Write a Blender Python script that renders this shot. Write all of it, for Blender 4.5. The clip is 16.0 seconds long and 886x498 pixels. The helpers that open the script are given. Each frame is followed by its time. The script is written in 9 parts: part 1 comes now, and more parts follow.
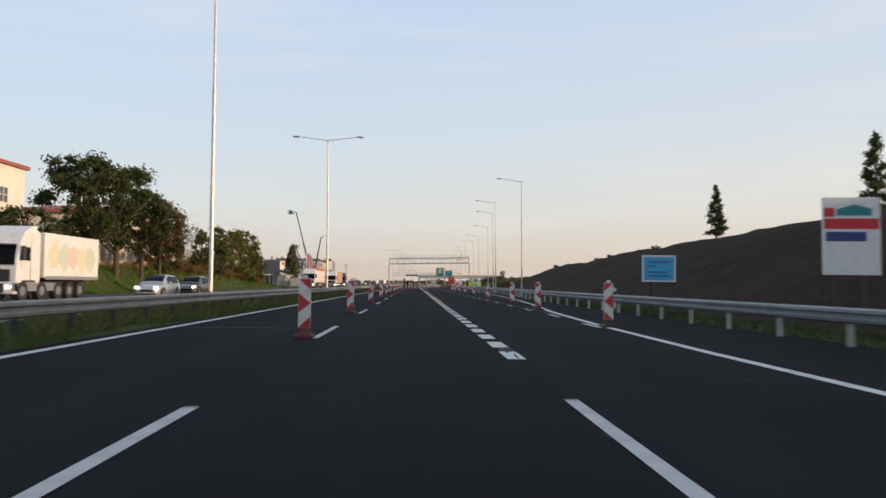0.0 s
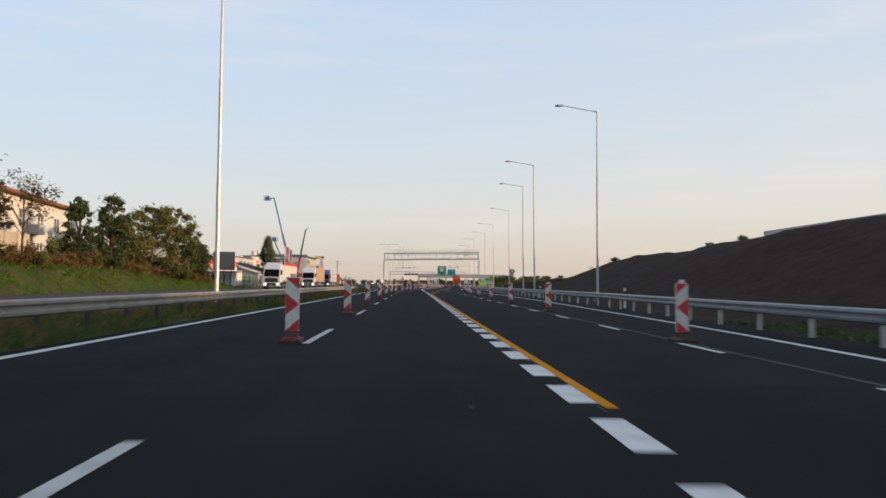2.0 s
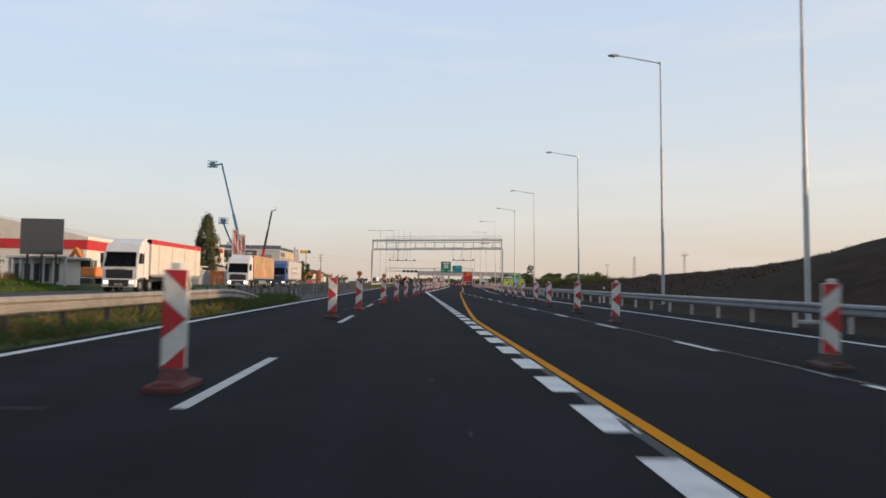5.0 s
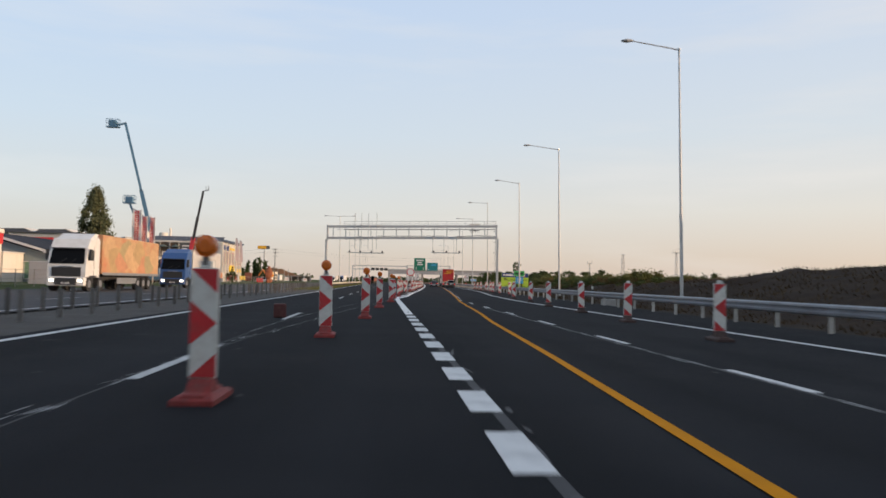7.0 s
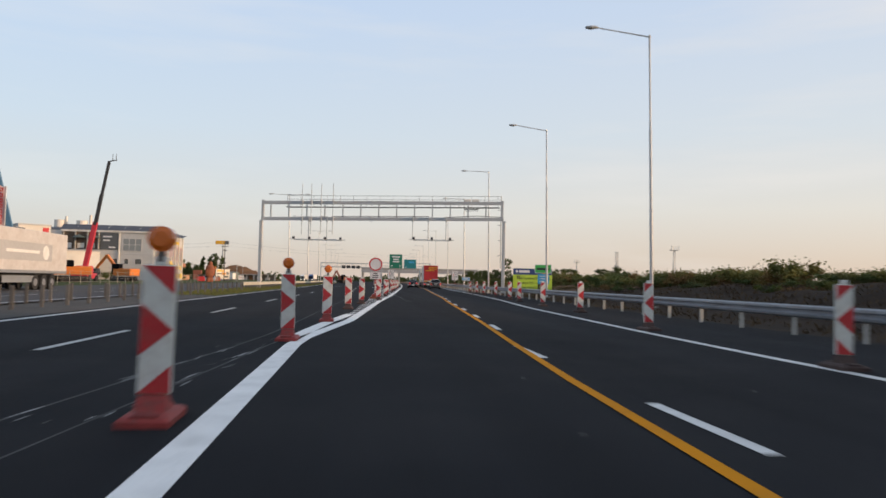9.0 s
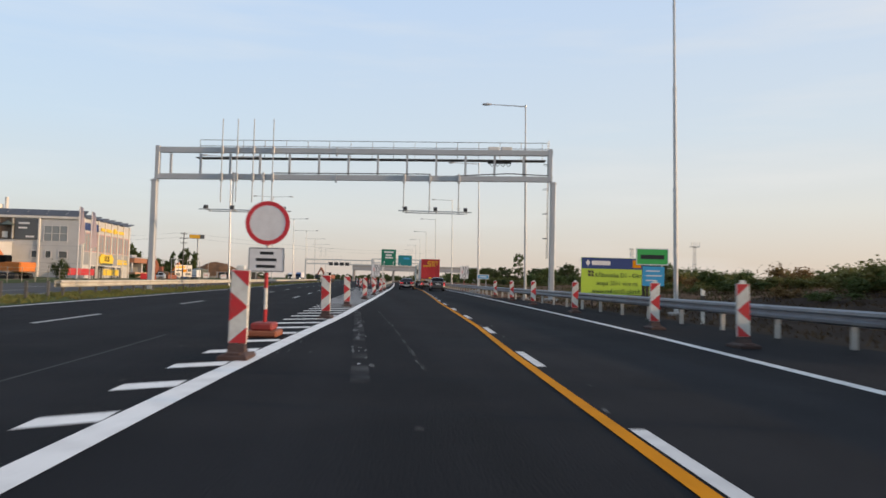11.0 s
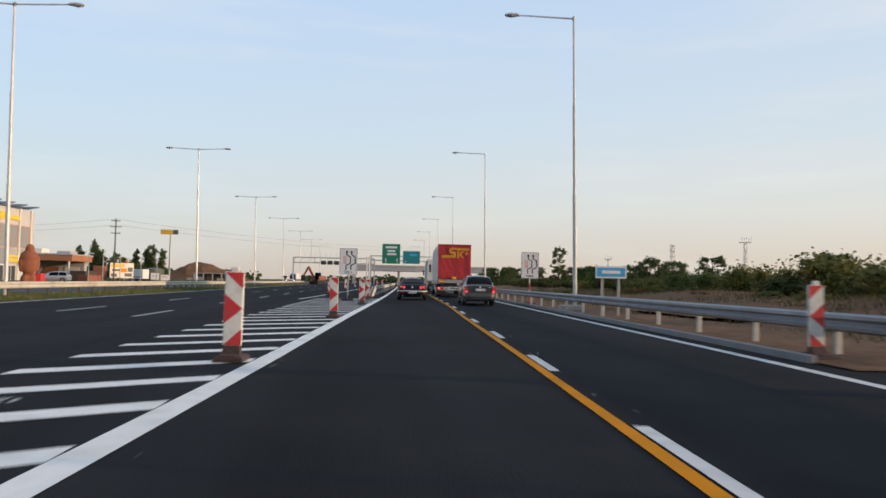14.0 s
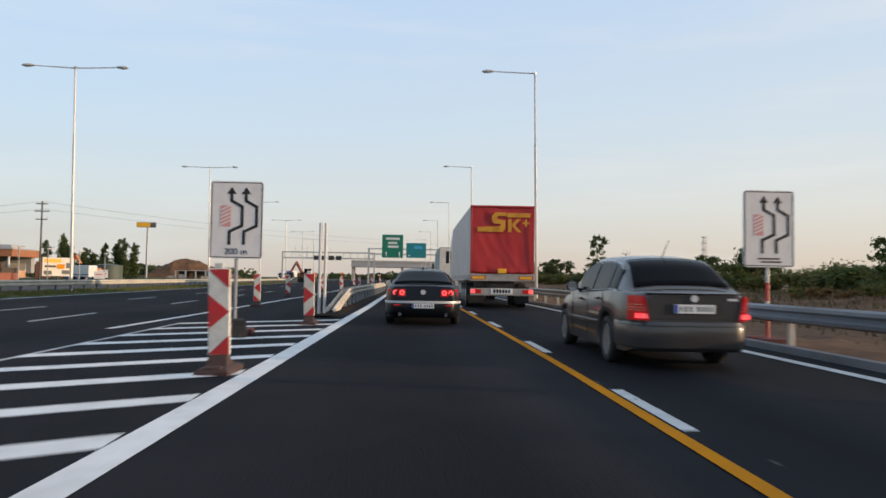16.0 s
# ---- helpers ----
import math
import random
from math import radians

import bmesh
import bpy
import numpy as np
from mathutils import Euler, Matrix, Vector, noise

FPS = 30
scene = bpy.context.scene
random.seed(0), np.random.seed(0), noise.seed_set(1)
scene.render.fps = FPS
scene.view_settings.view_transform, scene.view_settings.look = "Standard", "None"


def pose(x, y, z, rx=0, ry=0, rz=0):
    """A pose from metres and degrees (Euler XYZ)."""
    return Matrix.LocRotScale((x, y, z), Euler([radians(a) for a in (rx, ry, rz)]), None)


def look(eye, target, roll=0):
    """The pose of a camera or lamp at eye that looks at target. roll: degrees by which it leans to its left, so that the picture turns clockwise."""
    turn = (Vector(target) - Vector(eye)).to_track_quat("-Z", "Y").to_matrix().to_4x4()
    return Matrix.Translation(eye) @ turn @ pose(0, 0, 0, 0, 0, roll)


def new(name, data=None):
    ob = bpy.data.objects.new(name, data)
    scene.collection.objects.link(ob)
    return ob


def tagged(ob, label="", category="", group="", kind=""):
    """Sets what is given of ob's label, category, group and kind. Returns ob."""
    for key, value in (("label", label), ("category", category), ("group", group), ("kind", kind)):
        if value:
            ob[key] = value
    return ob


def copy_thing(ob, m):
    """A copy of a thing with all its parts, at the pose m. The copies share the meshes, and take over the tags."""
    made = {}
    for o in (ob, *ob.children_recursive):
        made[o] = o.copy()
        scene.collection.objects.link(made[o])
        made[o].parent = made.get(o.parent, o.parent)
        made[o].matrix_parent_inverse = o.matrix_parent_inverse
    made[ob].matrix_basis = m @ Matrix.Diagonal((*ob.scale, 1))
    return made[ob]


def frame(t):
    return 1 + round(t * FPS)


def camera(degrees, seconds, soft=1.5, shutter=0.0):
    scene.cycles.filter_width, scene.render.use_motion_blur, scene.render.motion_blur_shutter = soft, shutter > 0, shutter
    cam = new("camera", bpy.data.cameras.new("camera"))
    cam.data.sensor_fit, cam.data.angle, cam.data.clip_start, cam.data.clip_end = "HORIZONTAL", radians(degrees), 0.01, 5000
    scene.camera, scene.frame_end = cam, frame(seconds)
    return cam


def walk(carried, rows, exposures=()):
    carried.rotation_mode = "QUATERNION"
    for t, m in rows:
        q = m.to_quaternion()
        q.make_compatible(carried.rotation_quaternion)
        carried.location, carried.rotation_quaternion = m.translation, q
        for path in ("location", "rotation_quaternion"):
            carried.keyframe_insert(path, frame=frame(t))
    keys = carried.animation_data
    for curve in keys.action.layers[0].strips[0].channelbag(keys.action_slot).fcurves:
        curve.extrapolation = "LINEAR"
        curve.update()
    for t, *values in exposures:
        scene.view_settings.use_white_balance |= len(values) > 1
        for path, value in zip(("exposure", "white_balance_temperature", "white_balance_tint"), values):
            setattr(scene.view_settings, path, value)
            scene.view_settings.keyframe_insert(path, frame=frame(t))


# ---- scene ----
cam = camera(63.8, 16.0, soft=1.6, shutter=0.28)
EYE = 1.112
PATH = [
    (0, 0.005, -0.002, -2.18, 2.83, 0.65),
    (0.5, -0.081, 9.280, -2.17, 2.77, 0.42),
    (1, -0.063, 18.570, -2.15, 2.75, 0.69),
    (1.5, -0.102, 28.058, -2.16, 2.73, 0.63),
    (2, -0.173, 37.534, -2.25, 2.81, 0.82),
    (2.5, -0.216, 46.800, -2.26, 2.82, 0.72),
    (3, -0.231, 56.055, -2.14, 2.82, 0.70),
    (3.2, -0.244, 59.754, -2.10, 2.76, 0.69),
    (5.5, -0.165, 101.465, -2.57, 2.70, 1.29),
    (6, -0.072, 110.346, -3.32, 2.87, 1.22),
    (6.2, -0.009, 113.834, -3.60, 2.86, 1.17),
    (6.5, 0.116, 119.015, -3.99, 2.69, 1.15),
    (7, 0.428, 127.538, -4.60, 2.67, 1.16),
    (7.5, 0.821, 135.892, -5.26, 2.66, 1.31),
    (8, 1.315, 144.318, -5.80, 2.60, 1.22),
    (8.5, 1.806, 152.367, -6.41, 2.64, 1.21),
    (9, 2.331, 160.356, -6.45, 2.66, 1.24),
    (9.2, 2.524, 163.547, -6.42, 2.66, 1.33),
    (11.3, 5.217, 195.601, -6.82, 2.54, 1.32),
    (11.5, 5.400, 198.442, -6.86, 2.51, 1.23),
    (12, 5.934, 205.546, -6.86, 2.51, 1.11),
    (12.5, 6.461, 212.592, -6.80, 2.56, 1.07),
    (13, 6.996, 219.418, -6.56, 2.58, 1.00),
    (13.5, 7.362, 226.252, -6.43, 2.64, 1.44),
    (14, 7.818, 232.784, -6.16, 2.70, 1.21),
    (14.5, 8.221, 239.463, -6.01, 2.68, 1.14),
    (15, 8.616, 245.992, -5.87, 2.69, 1.07),
    (15.3, 8.833, 249.853, -5.88, 2.65, 0.98),
    (15.5, 8.984, 252.419, -5.84, 2.60, 0.95),
    (16, 9.376, 258.819, -5.82, 2.45, 0.91),
]
walk(cam, [(t, pose(x, y, EYE, 90 + pitch, 0, yaw) @ pose(0, 0, 0, 0, 0, roll)) for t, x, y, yaw, pitch, roll in PATH],
     [(0.0, 0.0, 6600, 10), (9.2, 0.0, 6600, 10), (11.3, 0.0, 6350, 8), (16.0, 0.0, 6300, 7)])

# ---- light ----
SUN_UP, SUN_SIDE = 7.8, 104.0   # degrees above the horizon; degrees from the road's direction, to the right
world = bpy.data.worlds.new("world")
scene.world = world
world.use_nodes = True
wn, wl = world.node_tree.nodes, world.node_tree.links
sky = wn.new("ShaderNodeTexSky")
sky.sky_type = "NISHITA"
sky.sun_disc = False
sky.sun_elevation = radians(SUN_UP)
sky.sun_rotation = radians(SUN_SIDE)
sky.air_density, sky.dust_density, sky.ozone_density = 1.0, 1.2, 2.0
# haze of a clear early evening: pale rose at the horizon, light blue above
where = wn.new("ShaderNodeTexCoord")
apart = wn.new("ShaderNodeSeparateXYZ")
wl.new(where.outputs["Generated"], apart.inputs[0])
haze = wn.new("ShaderNodeValToRGB")
HAZE = [(0.0, (0.62, 0.50, 0.43)), (0.035, (0.645, 0.56, 0.495)), (0.10, (0.675, 0.66, 0.635)), (0.20, (0.605, 0.67, 0.74)), (0.36, (0.53, 0.635, 0.80)), (1.0, (0.38, 0.43, 0.54))]
for i, (at, rgb) in enumerate(HAZE):
    stop = haze.color_ramp.elements[i] if i < 2 else haze.color_ramp.elements.new(at)
    stop.position, stop.color = at, (*rgb, 1)
wl.new(apart.outputs["Z"], haze.inputs[0])
wisp_map = wn.new("ShaderNodeMapping")
wisp_map.inputs["Scale"].default_value = (1.2, 1.2, 9.0)
wl.new(where.outputs["Generated"], wisp_map.inputs[0])
wisp = wn.new("ShaderNodeTexNoise")
wisp.inputs["Scale"].default_value, wisp.inputs["Detail"].default_value = 2.2, 5
wl.new(wisp_map.outputs[0], wisp.inputs["Vector"])
thin = wn.new("ShaderNodeMapRange")
thin.inputs["From Min"].default_value, thin.inputs["From Max"].default_value, thin.inputs["To Max"].default_value = 0.48, 0.78, 0.5
wl.new(wisp.outputs["Fac"], thin.inputs["Value"])
veil = wn.new("ShaderNodeMix")
veil.data_type = "RGBA"
veil.inputs[7].default_value = (0.76, 0.74, 0.73, 1)
wl.new(thin.outputs[0], veil.inputs[0])
wl.new(haze.outputs[0], veil.inputs[6])
# the haze is warmer on the sun's side and bluer away from it
sideways = wn.new("ShaderNodeMapRange")
sideways.inputs["From Min"].default_value, sideways.inputs["From Max"].default_value = -0.55, 0.6
wl.new(apart.outputs["X"], sideways.inputs["Value"])
cast = wn.new("ShaderNodeMix")
cast.data_type = "RGBA"
cast.inputs[6].default_value, cast.inputs[7].default_value = (0.92, 0.985, 1.035, 1), (1.03, 1.0, 0.965, 1)
wl.new(sideways.outputs[0], cast.inputs[0])
tinted = wn.new("ShaderNodeMix")
tinted.data_type, tinted.blend_type = "RGBA", "MULTIPLY"
tinted.inputs[0].default_value = 1.0
wl.new(veil.outputs[2], tinted.inputs[6])
wl.new(cast.outputs[2], tinted.inputs[7])
dim = wn.new("ShaderNodeVectorMath")
dim.operation = "SCALE"
dim.inputs["Scale"].default_value = 0.12
wl.new(sky.outputs[0], dim.inputs[0])
total = wn.new("ShaderNodeMix")
total.data_type = "RGBA"
total.inputs[0].default_value = 0.85
wl.new(dim.outputs[0], total.inputs[6])
wl.new(tinted.outputs[2], total.inputs[7])
wn["Background"].inputs["Strength"].default_value = 1.22
wl.new(total.outputs[2], wn["Background"].inputs["Color"])
sun = new("sun", bpy.data.lights.new("sun", "SUN"))
sun.data.energy, sun.data.angle, sun.data.color = 4.4, radians(0.6), (1.0, 0.68, 0.42)
sa, se = radians(SUN_SIDE), radians(SUN_UP)
sun.matrix_world = look((200 * math.sin(sa), 200 * math.cos(sa), 200 * math.tan(se)), (0, 0, 0))


# ---- materials ----
def mat(name, colour, rough=0.6, metal=0.0, vary=0.15, scale=3.0, fine=40.0, bump=0.0, dirt=None, dirt_amount=0.0, spec=0.5, piece=0.0, coat=0.0, emit=0.0, thin=0.0):
    """A surface with variation at two scales, optional dirt patches, relief, and a shift from piece to piece."""
    m = bpy.data.materials.new(name)
    m.use_nodes = True
    nodes, links = m.node_tree.nodes, m.node_tree.links
    b = nodes["Principled BSDF"]
    b.inputs["Roughness"].default_value, b.inputs["Metallic"].default_value = rough, metal
    b.inputs["Specular IOR Level"].default_value = spec
    b.inputs["Coat Weight"].default_value = coat
    b.inputs["Coat Roughness"].default_value = 0.08
    coord = nodes.new("ShaderNodeTexCoord")
    big, small = nodes.new("ShaderNodeTexNoise"), nodes.new("ShaderNodeTexNoise")
    big.inputs["Scale"].default_value, small.inputs["Scale"].default_value = scale, fine
    big.inputs["Detail"].default_value, small.inputs["Detail"].default_value = 4, 3
    for n in (big, small):
        links.new(coord.outputs["Object"], n.inputs["Vector"])
    both = nodes.new("ShaderNodeMath")
    both.operation = "ADD"
    links.new(big.outputs["Fac"], both.inputs[0])
    links.new(small.outputs["Fac"], both.inputs[1])
    level = nodes.new("ShaderNodeMapRange")
    level.inputs["From Min"].default_value, level.inputs["From Max"].default_value = 0.6, 1.4
    level.inputs["To Min"].default_value, level.inputs["To Max"].default_value = 1 - vary, 1 + vary
    links.new(both.outputs[0], level.inputs["Value"])
    last = level.outputs[0]
    if piece:
        info = nodes.new("ShaderNodeObjectInfo")
        shift = nodes.new("ShaderNodeMapRange")
        shift.inputs["To Min"].default_value, shift.inputs["To Max"].default_value = 1 - piece, 1 + piece
        links.new(info.outputs["Random"], shift.inputs["Value"])
        mul = nodes.new("ShaderNodeMath")
        mul.operation = "MULTIPLY"
        links.new(last, mul.inputs[0])
        links.new(shift.outputs[0], mul.inputs[1])
        last = mul.outputs[0]
    tint = nodes.new("ShaderNodeVectorMath")
    tint.operation = "SCALE"
    tint.inputs[0].default_value = colour
    links.new(last, tint.inputs["Scale"])
    out = tint.outputs[0]
    if dirt:
        patch = nodes.new("ShaderNodeTexNoise")
        patch.inputs["Scale"].default_value, patch.inputs["Detail"].default_value = scale * 2.3, 6
        links.new(coord.outputs["Object"], patch.inputs["Vector"])
        cut = nodes.new("ShaderNodeMapRange")
        cut.inputs["From Min"].default_value, cut.inputs["From Max"].default_value = 0.45, 0.75
        cut.inputs["To Max"].default_value = dirt_amount
        links.new(patch.outputs["Fac"], cut.inputs["Value"])
        mix = nodes.new("ShaderNodeMix")
        mix.data_type = "RGBA"
        mix.inputs[7].default_value = (*dirt, 1)
        links.new(cut.outputs[0], mix.inputs[0])
        links.new(out, mix.inputs[6])
        out = mix.outputs[2]
    links.new(out, b.inputs["Base Color"])
    if bump:
        relief = nodes.new("ShaderNodeBump")
        relief.inputs["Strength"].default_value = bump
        relief.inputs["Distance"].default_value = 0.02
        links.new(both.outputs[0], relief.inputs["Height"])
        links.new(relief.outputs[0], b.inputs["Normal"])
    if thin:
        through_leaf, blend = nodes.new("ShaderNodeBsdfTranslucent"), nodes.new("ShaderNodeMixShader")
        blend.inputs[0].default_value = thin
        links.new(out, through_leaf.inputs["Color"])
        links.new(b.outputs[0], blend.inputs[1])
        links.new(through_leaf.outputs[0], blend.inputs[2])
        links.new(blend.outputs[0], nodes["Material Output"].inputs["Surface"])
    if emit:
        links.new(out, b.inputs["Emission Color"])
        b.inputs["Emission Strength"].default_value = emit
    return m


asphalt = mat("asphalt", (0.0148, 0.0158, 0.0186), 0.9, vary=0.26, scale=0.25, fine=45, bump=0.45, dirt=(0.024, 0.0245, 0.0265), dirt_amount=0.6, spec=0.06)
# long soft bands worn by the wheels
an, al = asphalt.node_tree.nodes, asphalt.node_tree.links
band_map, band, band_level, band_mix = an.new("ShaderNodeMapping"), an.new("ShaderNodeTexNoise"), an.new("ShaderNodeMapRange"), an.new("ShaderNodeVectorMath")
band_map.inputs["Scale"].default_value = (0.75, 0.012, 1.0)
band.inputs["Scale"].default_value, band.inputs["Detail"].default_value = 1.0, 4
band_level.inputs["From Min"].default_value, band_level.inputs["From Max"].default_value = 0.3, 0.7
band_level.inputs["To Min"].default_value, band_level.inputs["To Max"].default_value = 0.76, 1.24
band_mix.operation = "SCALE"
al.new(an["Texture Coordinate"].outputs["Object"], band_map.inputs[0])
al.new(band_map.outputs[0], band.inputs["Vector"])
al.new(band.outputs["Fac"], band_level.inputs["Value"])
al.new(an["Principled BSDF"].inputs["Base Color"].links[0].from_socket, band_mix.inputs[0])
# the bank's shade early on and sunlight farther on are put into this ramp
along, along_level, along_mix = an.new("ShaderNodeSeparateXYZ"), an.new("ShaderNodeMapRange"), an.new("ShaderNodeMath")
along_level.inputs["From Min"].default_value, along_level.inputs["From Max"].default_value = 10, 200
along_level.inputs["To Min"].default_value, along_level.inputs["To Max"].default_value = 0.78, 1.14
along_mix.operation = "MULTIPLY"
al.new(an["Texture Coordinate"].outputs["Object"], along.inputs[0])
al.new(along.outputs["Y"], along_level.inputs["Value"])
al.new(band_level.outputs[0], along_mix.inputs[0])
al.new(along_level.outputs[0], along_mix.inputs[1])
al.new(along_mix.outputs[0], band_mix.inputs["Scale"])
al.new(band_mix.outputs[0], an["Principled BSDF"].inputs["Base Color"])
asphalt_old = mat("asphalt_old", (0.05, 0.05, 0.054), 0.9, vary=0.2, scale=0.3, fine=60, bump=0.3, dirt=(0.09, 0.085, 0.08), dirt_amount=0.5, spec=0.3)
seal = mat("seal", (0.034, 0.034, 0.037), 0.8, vary=0.3, scale=1.5, fine=30)
white_line = mat("white_line", (0.62, 0.62, 0.61), 0.6, vary=0.12, scale=1.2, fine=35, dirt=(0.22, 0.22, 0.23), dirt_amount=0.55)
# fresh paint, lightened further: low sun on these lines is in the colour
fresh_lit_white = mat("fresh_lit_white", (0.80, 0.79, 0.77), 0.75, vary=0.1, scale=1.2, fine=35, dirt=(0.4, 0.39, 0.38), dirt_amount=0.4, spec=0.2)
dash_white = mat("dash_white", (0.5, 0.5, 0.49), 0.75, vary=0.12, scale=1.2, fine=35, dirt=(0.22, 0.22, 0.22), dirt_amount=0.5, spec=0.2)
old_line = mat("old_line", (0.5, 0.5, 0.5), 0.65, vary=0.15, scale=1.5, fine=30, dirt=(0.1, 0.1, 0.105), dirt_amount=0.75)
yellow_line = mat("yellow_line", (0.60, 0.232, 0.005), 0.85, vary=0.1, scale=1.0, fine=30, dirt=(0.3, 0.13, 0.02), dirt_amount=0.4, spec=0.08)
grass_ground = mat("grass_ground", (0.047, 0.07, 0.02), 0.95, vary=0.45, scale=0.35, fine=9, bump=0.6, dirt=(0.09, 0.075, 0.04), dirt_amount=0.8, spec=0.1)
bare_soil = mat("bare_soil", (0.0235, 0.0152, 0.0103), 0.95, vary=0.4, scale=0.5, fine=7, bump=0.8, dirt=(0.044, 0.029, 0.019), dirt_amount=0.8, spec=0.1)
statue_brown = mat("statue_brown", (0.24, 0.075, 0.035), 0.8, vary=0.2, scale=1.2, fine=10, bump=0.3, dirt=(0.14, 0.05, 0.03), dirt_amount=0.6)
spoil = mat("spoil", (0.15, 0.084, 0.048), 0.9, vary=0.4, scale=0.4, fine=4, bump=0.9, dirt=(0.085, 0.052, 0.033), dirt_amount=0.8, spec=0.1)
gravel = mat("gravel", (0.075, 0.07, 0.066), 0.9, vary=0.35, scale=0.8, fine=25, bump=0.8, dirt=(0.08, 0.07, 0.055), dirt_amount=0.7, spec=0.2)
grass_blade = mat("grass_blade", (0.095, 0.165, 0.028), 0.8, thin=0.35, vary=0.35, scale=0.3, fine=3, spec=0.2, dirt=(0.16, 0.13, 0.06), dirt_amount=0.6)
verge_blade = mat("verge_blade", (0.074, 0.108, 0.03), 0.85, thin=0.3, vary=0.4, scale=0.3, fine=3, spec=0.2, dirt=(0.1, 0.085, 0.045), dirt_amount=0.6)
scrub_blade = mat("scrub_blade", (0.12, 0.1, 0.05), 0.85, thin=0.3, vary=0.35, scale=0.4, fine=4, spec=0.2)
weed_blade = mat("weed_blade", (0.07, 0.046, 0.024), 0.85, vary=0.35, scale=0.4, fine=4, spec=0.2)
shade_blade = mat("shade_blade", (0.06, 0.085, 0.03), 0.85, vary=0.4, scale=0.4, fine=4, spec=0.15, dirt=(0.06, 0.05, 0.03), dirt_amount=0.7)
olive_blade = mat("olive_blade", (0.13, 0.14, 0.042), 0.8, thin=0.35, vary=0.35, scale=0.3, fine=3, spec=0.2, dirt=(0.18, 0.14, 0.06), dirt_amount=0.6)
dry_blade = mat("dry_blade", (0.2, 0.13, 0.06), 0.85, thin=0.3, vary=0.35, scale=0.4, fine=4, spec=0.2)
zinc = mat("zinc", (0.31, 0.325, 0.345), 0.5, metal=0.6, vary=0.14, scale=1.2, fine=14, bump=0.05, dirt=(0.3, 0.3, 0.29), dirt_amount=0.5)
lamp_steel = mat("lamp_steel", (0.5, 0.5, 0.5), 0.42, metal=0.3, vary=0.1, scale=0.9, fine=12, dirt=(0.3, 0.3, 0.29), dirt_amount=0.35)
zinc_post = mat("zinc_post", (0.13, 0.12, 0.11), 0.7, metal=0.2, vary=0.25, scale=4, fine=30, piece=0.25)
zinc_pale = mat("zinc_pale", (0.54, 0.5, 0.42), 0.65, metal=0.1, vary=0.14, scale=0.8, fine=14, dirt=(0.28, 0.24, 0.19), dirt_amount=0.5)
zinc_old = mat("zinc_old", (0.33, 0.305, 0.265), 0.6, metal=0.35, vary=0.18, scale=1.2, fine=14, dirt=(0.15, 0.12, 0.09), dirt_amount=0.6)
rail_zinc = mat("rail_zinc", (0.24, 0.26, 0.29), 0.46, metal=0.65, vary=0.16, scale=0.7, fine=14, bump=0.05, dirt=(0.16, 0.16, 0.165), dirt_amount=0.6)
post_pale = mat("post_pale", (0.4, 0.385, 0.355), 0.6, metal=0.15, vary=0.16, scale=2, fine=20, dirt=(0.25, 0.21, 0.17), dirt_amount=0.6, piece=0.12)
gantry_paint = mat("gantry_paint", (0.42, 0.43, 0.44), 0.5, metal=0.2, vary=0.1, scale=0.6, fine=12)
board_white = mat("board_white", (0.6, 0.6, 0.555), 0.45, vary=0.08, scale=4, fine=40, dirt=(0.42, 0.38, 0.34), dirt_amount=0.5, piece=0.08)
board_red = mat("board_red", (0.46, 0.02, 0.025), 0.45, vary=0.12, scale=4, fine=40, dirt=(0.28, 0.06, 0.05), dirt_amount=0.5, piece=0.1)
base_bright = mat("base_bright", (0.24, 0.026, 0.022), 0.7, vary=0.3, scale=6, fine=50, dirt=(0.12, 0.05, 0.04), dirt_amount=0.7, bump=0.2, piece=0.25)
base_dark = mat("base_dark", (0.05, 0.026, 0.022), 0.8, vary=0.25, scale=6, fine=50, dirt=(0.07, 0.05, 0.04), dirt_amount=0.6, bump=0.2, piece=0.35)
base_red = mat("base_red", (0.1, 0.022, 0.019), 0.75, vary=0.35, scale=6, fine=50, dirt=(0.1, 0.05, 0.04), dirt_amount=0.6, bump=0.2, piece=0.35)
rubber = mat("rubber", (0.02, 0.02, 0.021), 0.8, vary=0.2, scale=6, fine=50)
dark_plastic = mat("dark_plastic", (0.03, 0.03, 0.032), 0.55, vary=0.15, scale=8, fine=60)
amber = mat("amber", (0.5, 0.11, 0.01), 0.25, vary=0.15, scale=8, fine=30, emit=0.06)
tail_red = mat("tail_red", (0.38, 0.008, 0.01), 0.2, vary=0.05, scale=10, coat=0.8, emit=0.22)
tail_lit = mat("tail_lit", (1.0, 0.09, 0.09), 0.3, vary=0.03, emit=1.25)
tail_glow = mat("tail_glow", (0.9, 0.1, 0.11), 0.35, vary=0.2, scale=14, emit=0.75)
badge_silver = mat("badge_silver", (0.6, 0.61, 0.62), 0.45, metal=0.3, vary=0.05, scale=9)
head_glow = mat("head_glow", (1.0, 0.9, 0.7), 0.3, vary=0.02, emit=5.0)
glass_dark = mat("glass_dark", (0.006, 0.007, 0.009), 0.1, vary=0.05, scale=2, spec=0.04)
frame_dull = mat("frame_dull", (0.36, 0.34, 0.31), 0.5, vary=0.15, scale=2, fine=20, dirt=(0.2, 0.18, 0.16), dirt_amount=0.6)
chrome = mat("chrome", (0.7, 0.7, 0.7), 0.12, metal=1.0, vary=0.04, scale=5)
wheel_alloy = mat("wheel_alloy", (0.42, 0.42, 0.43), 0.35, metal=0.8, vary=0.08, scale=9)
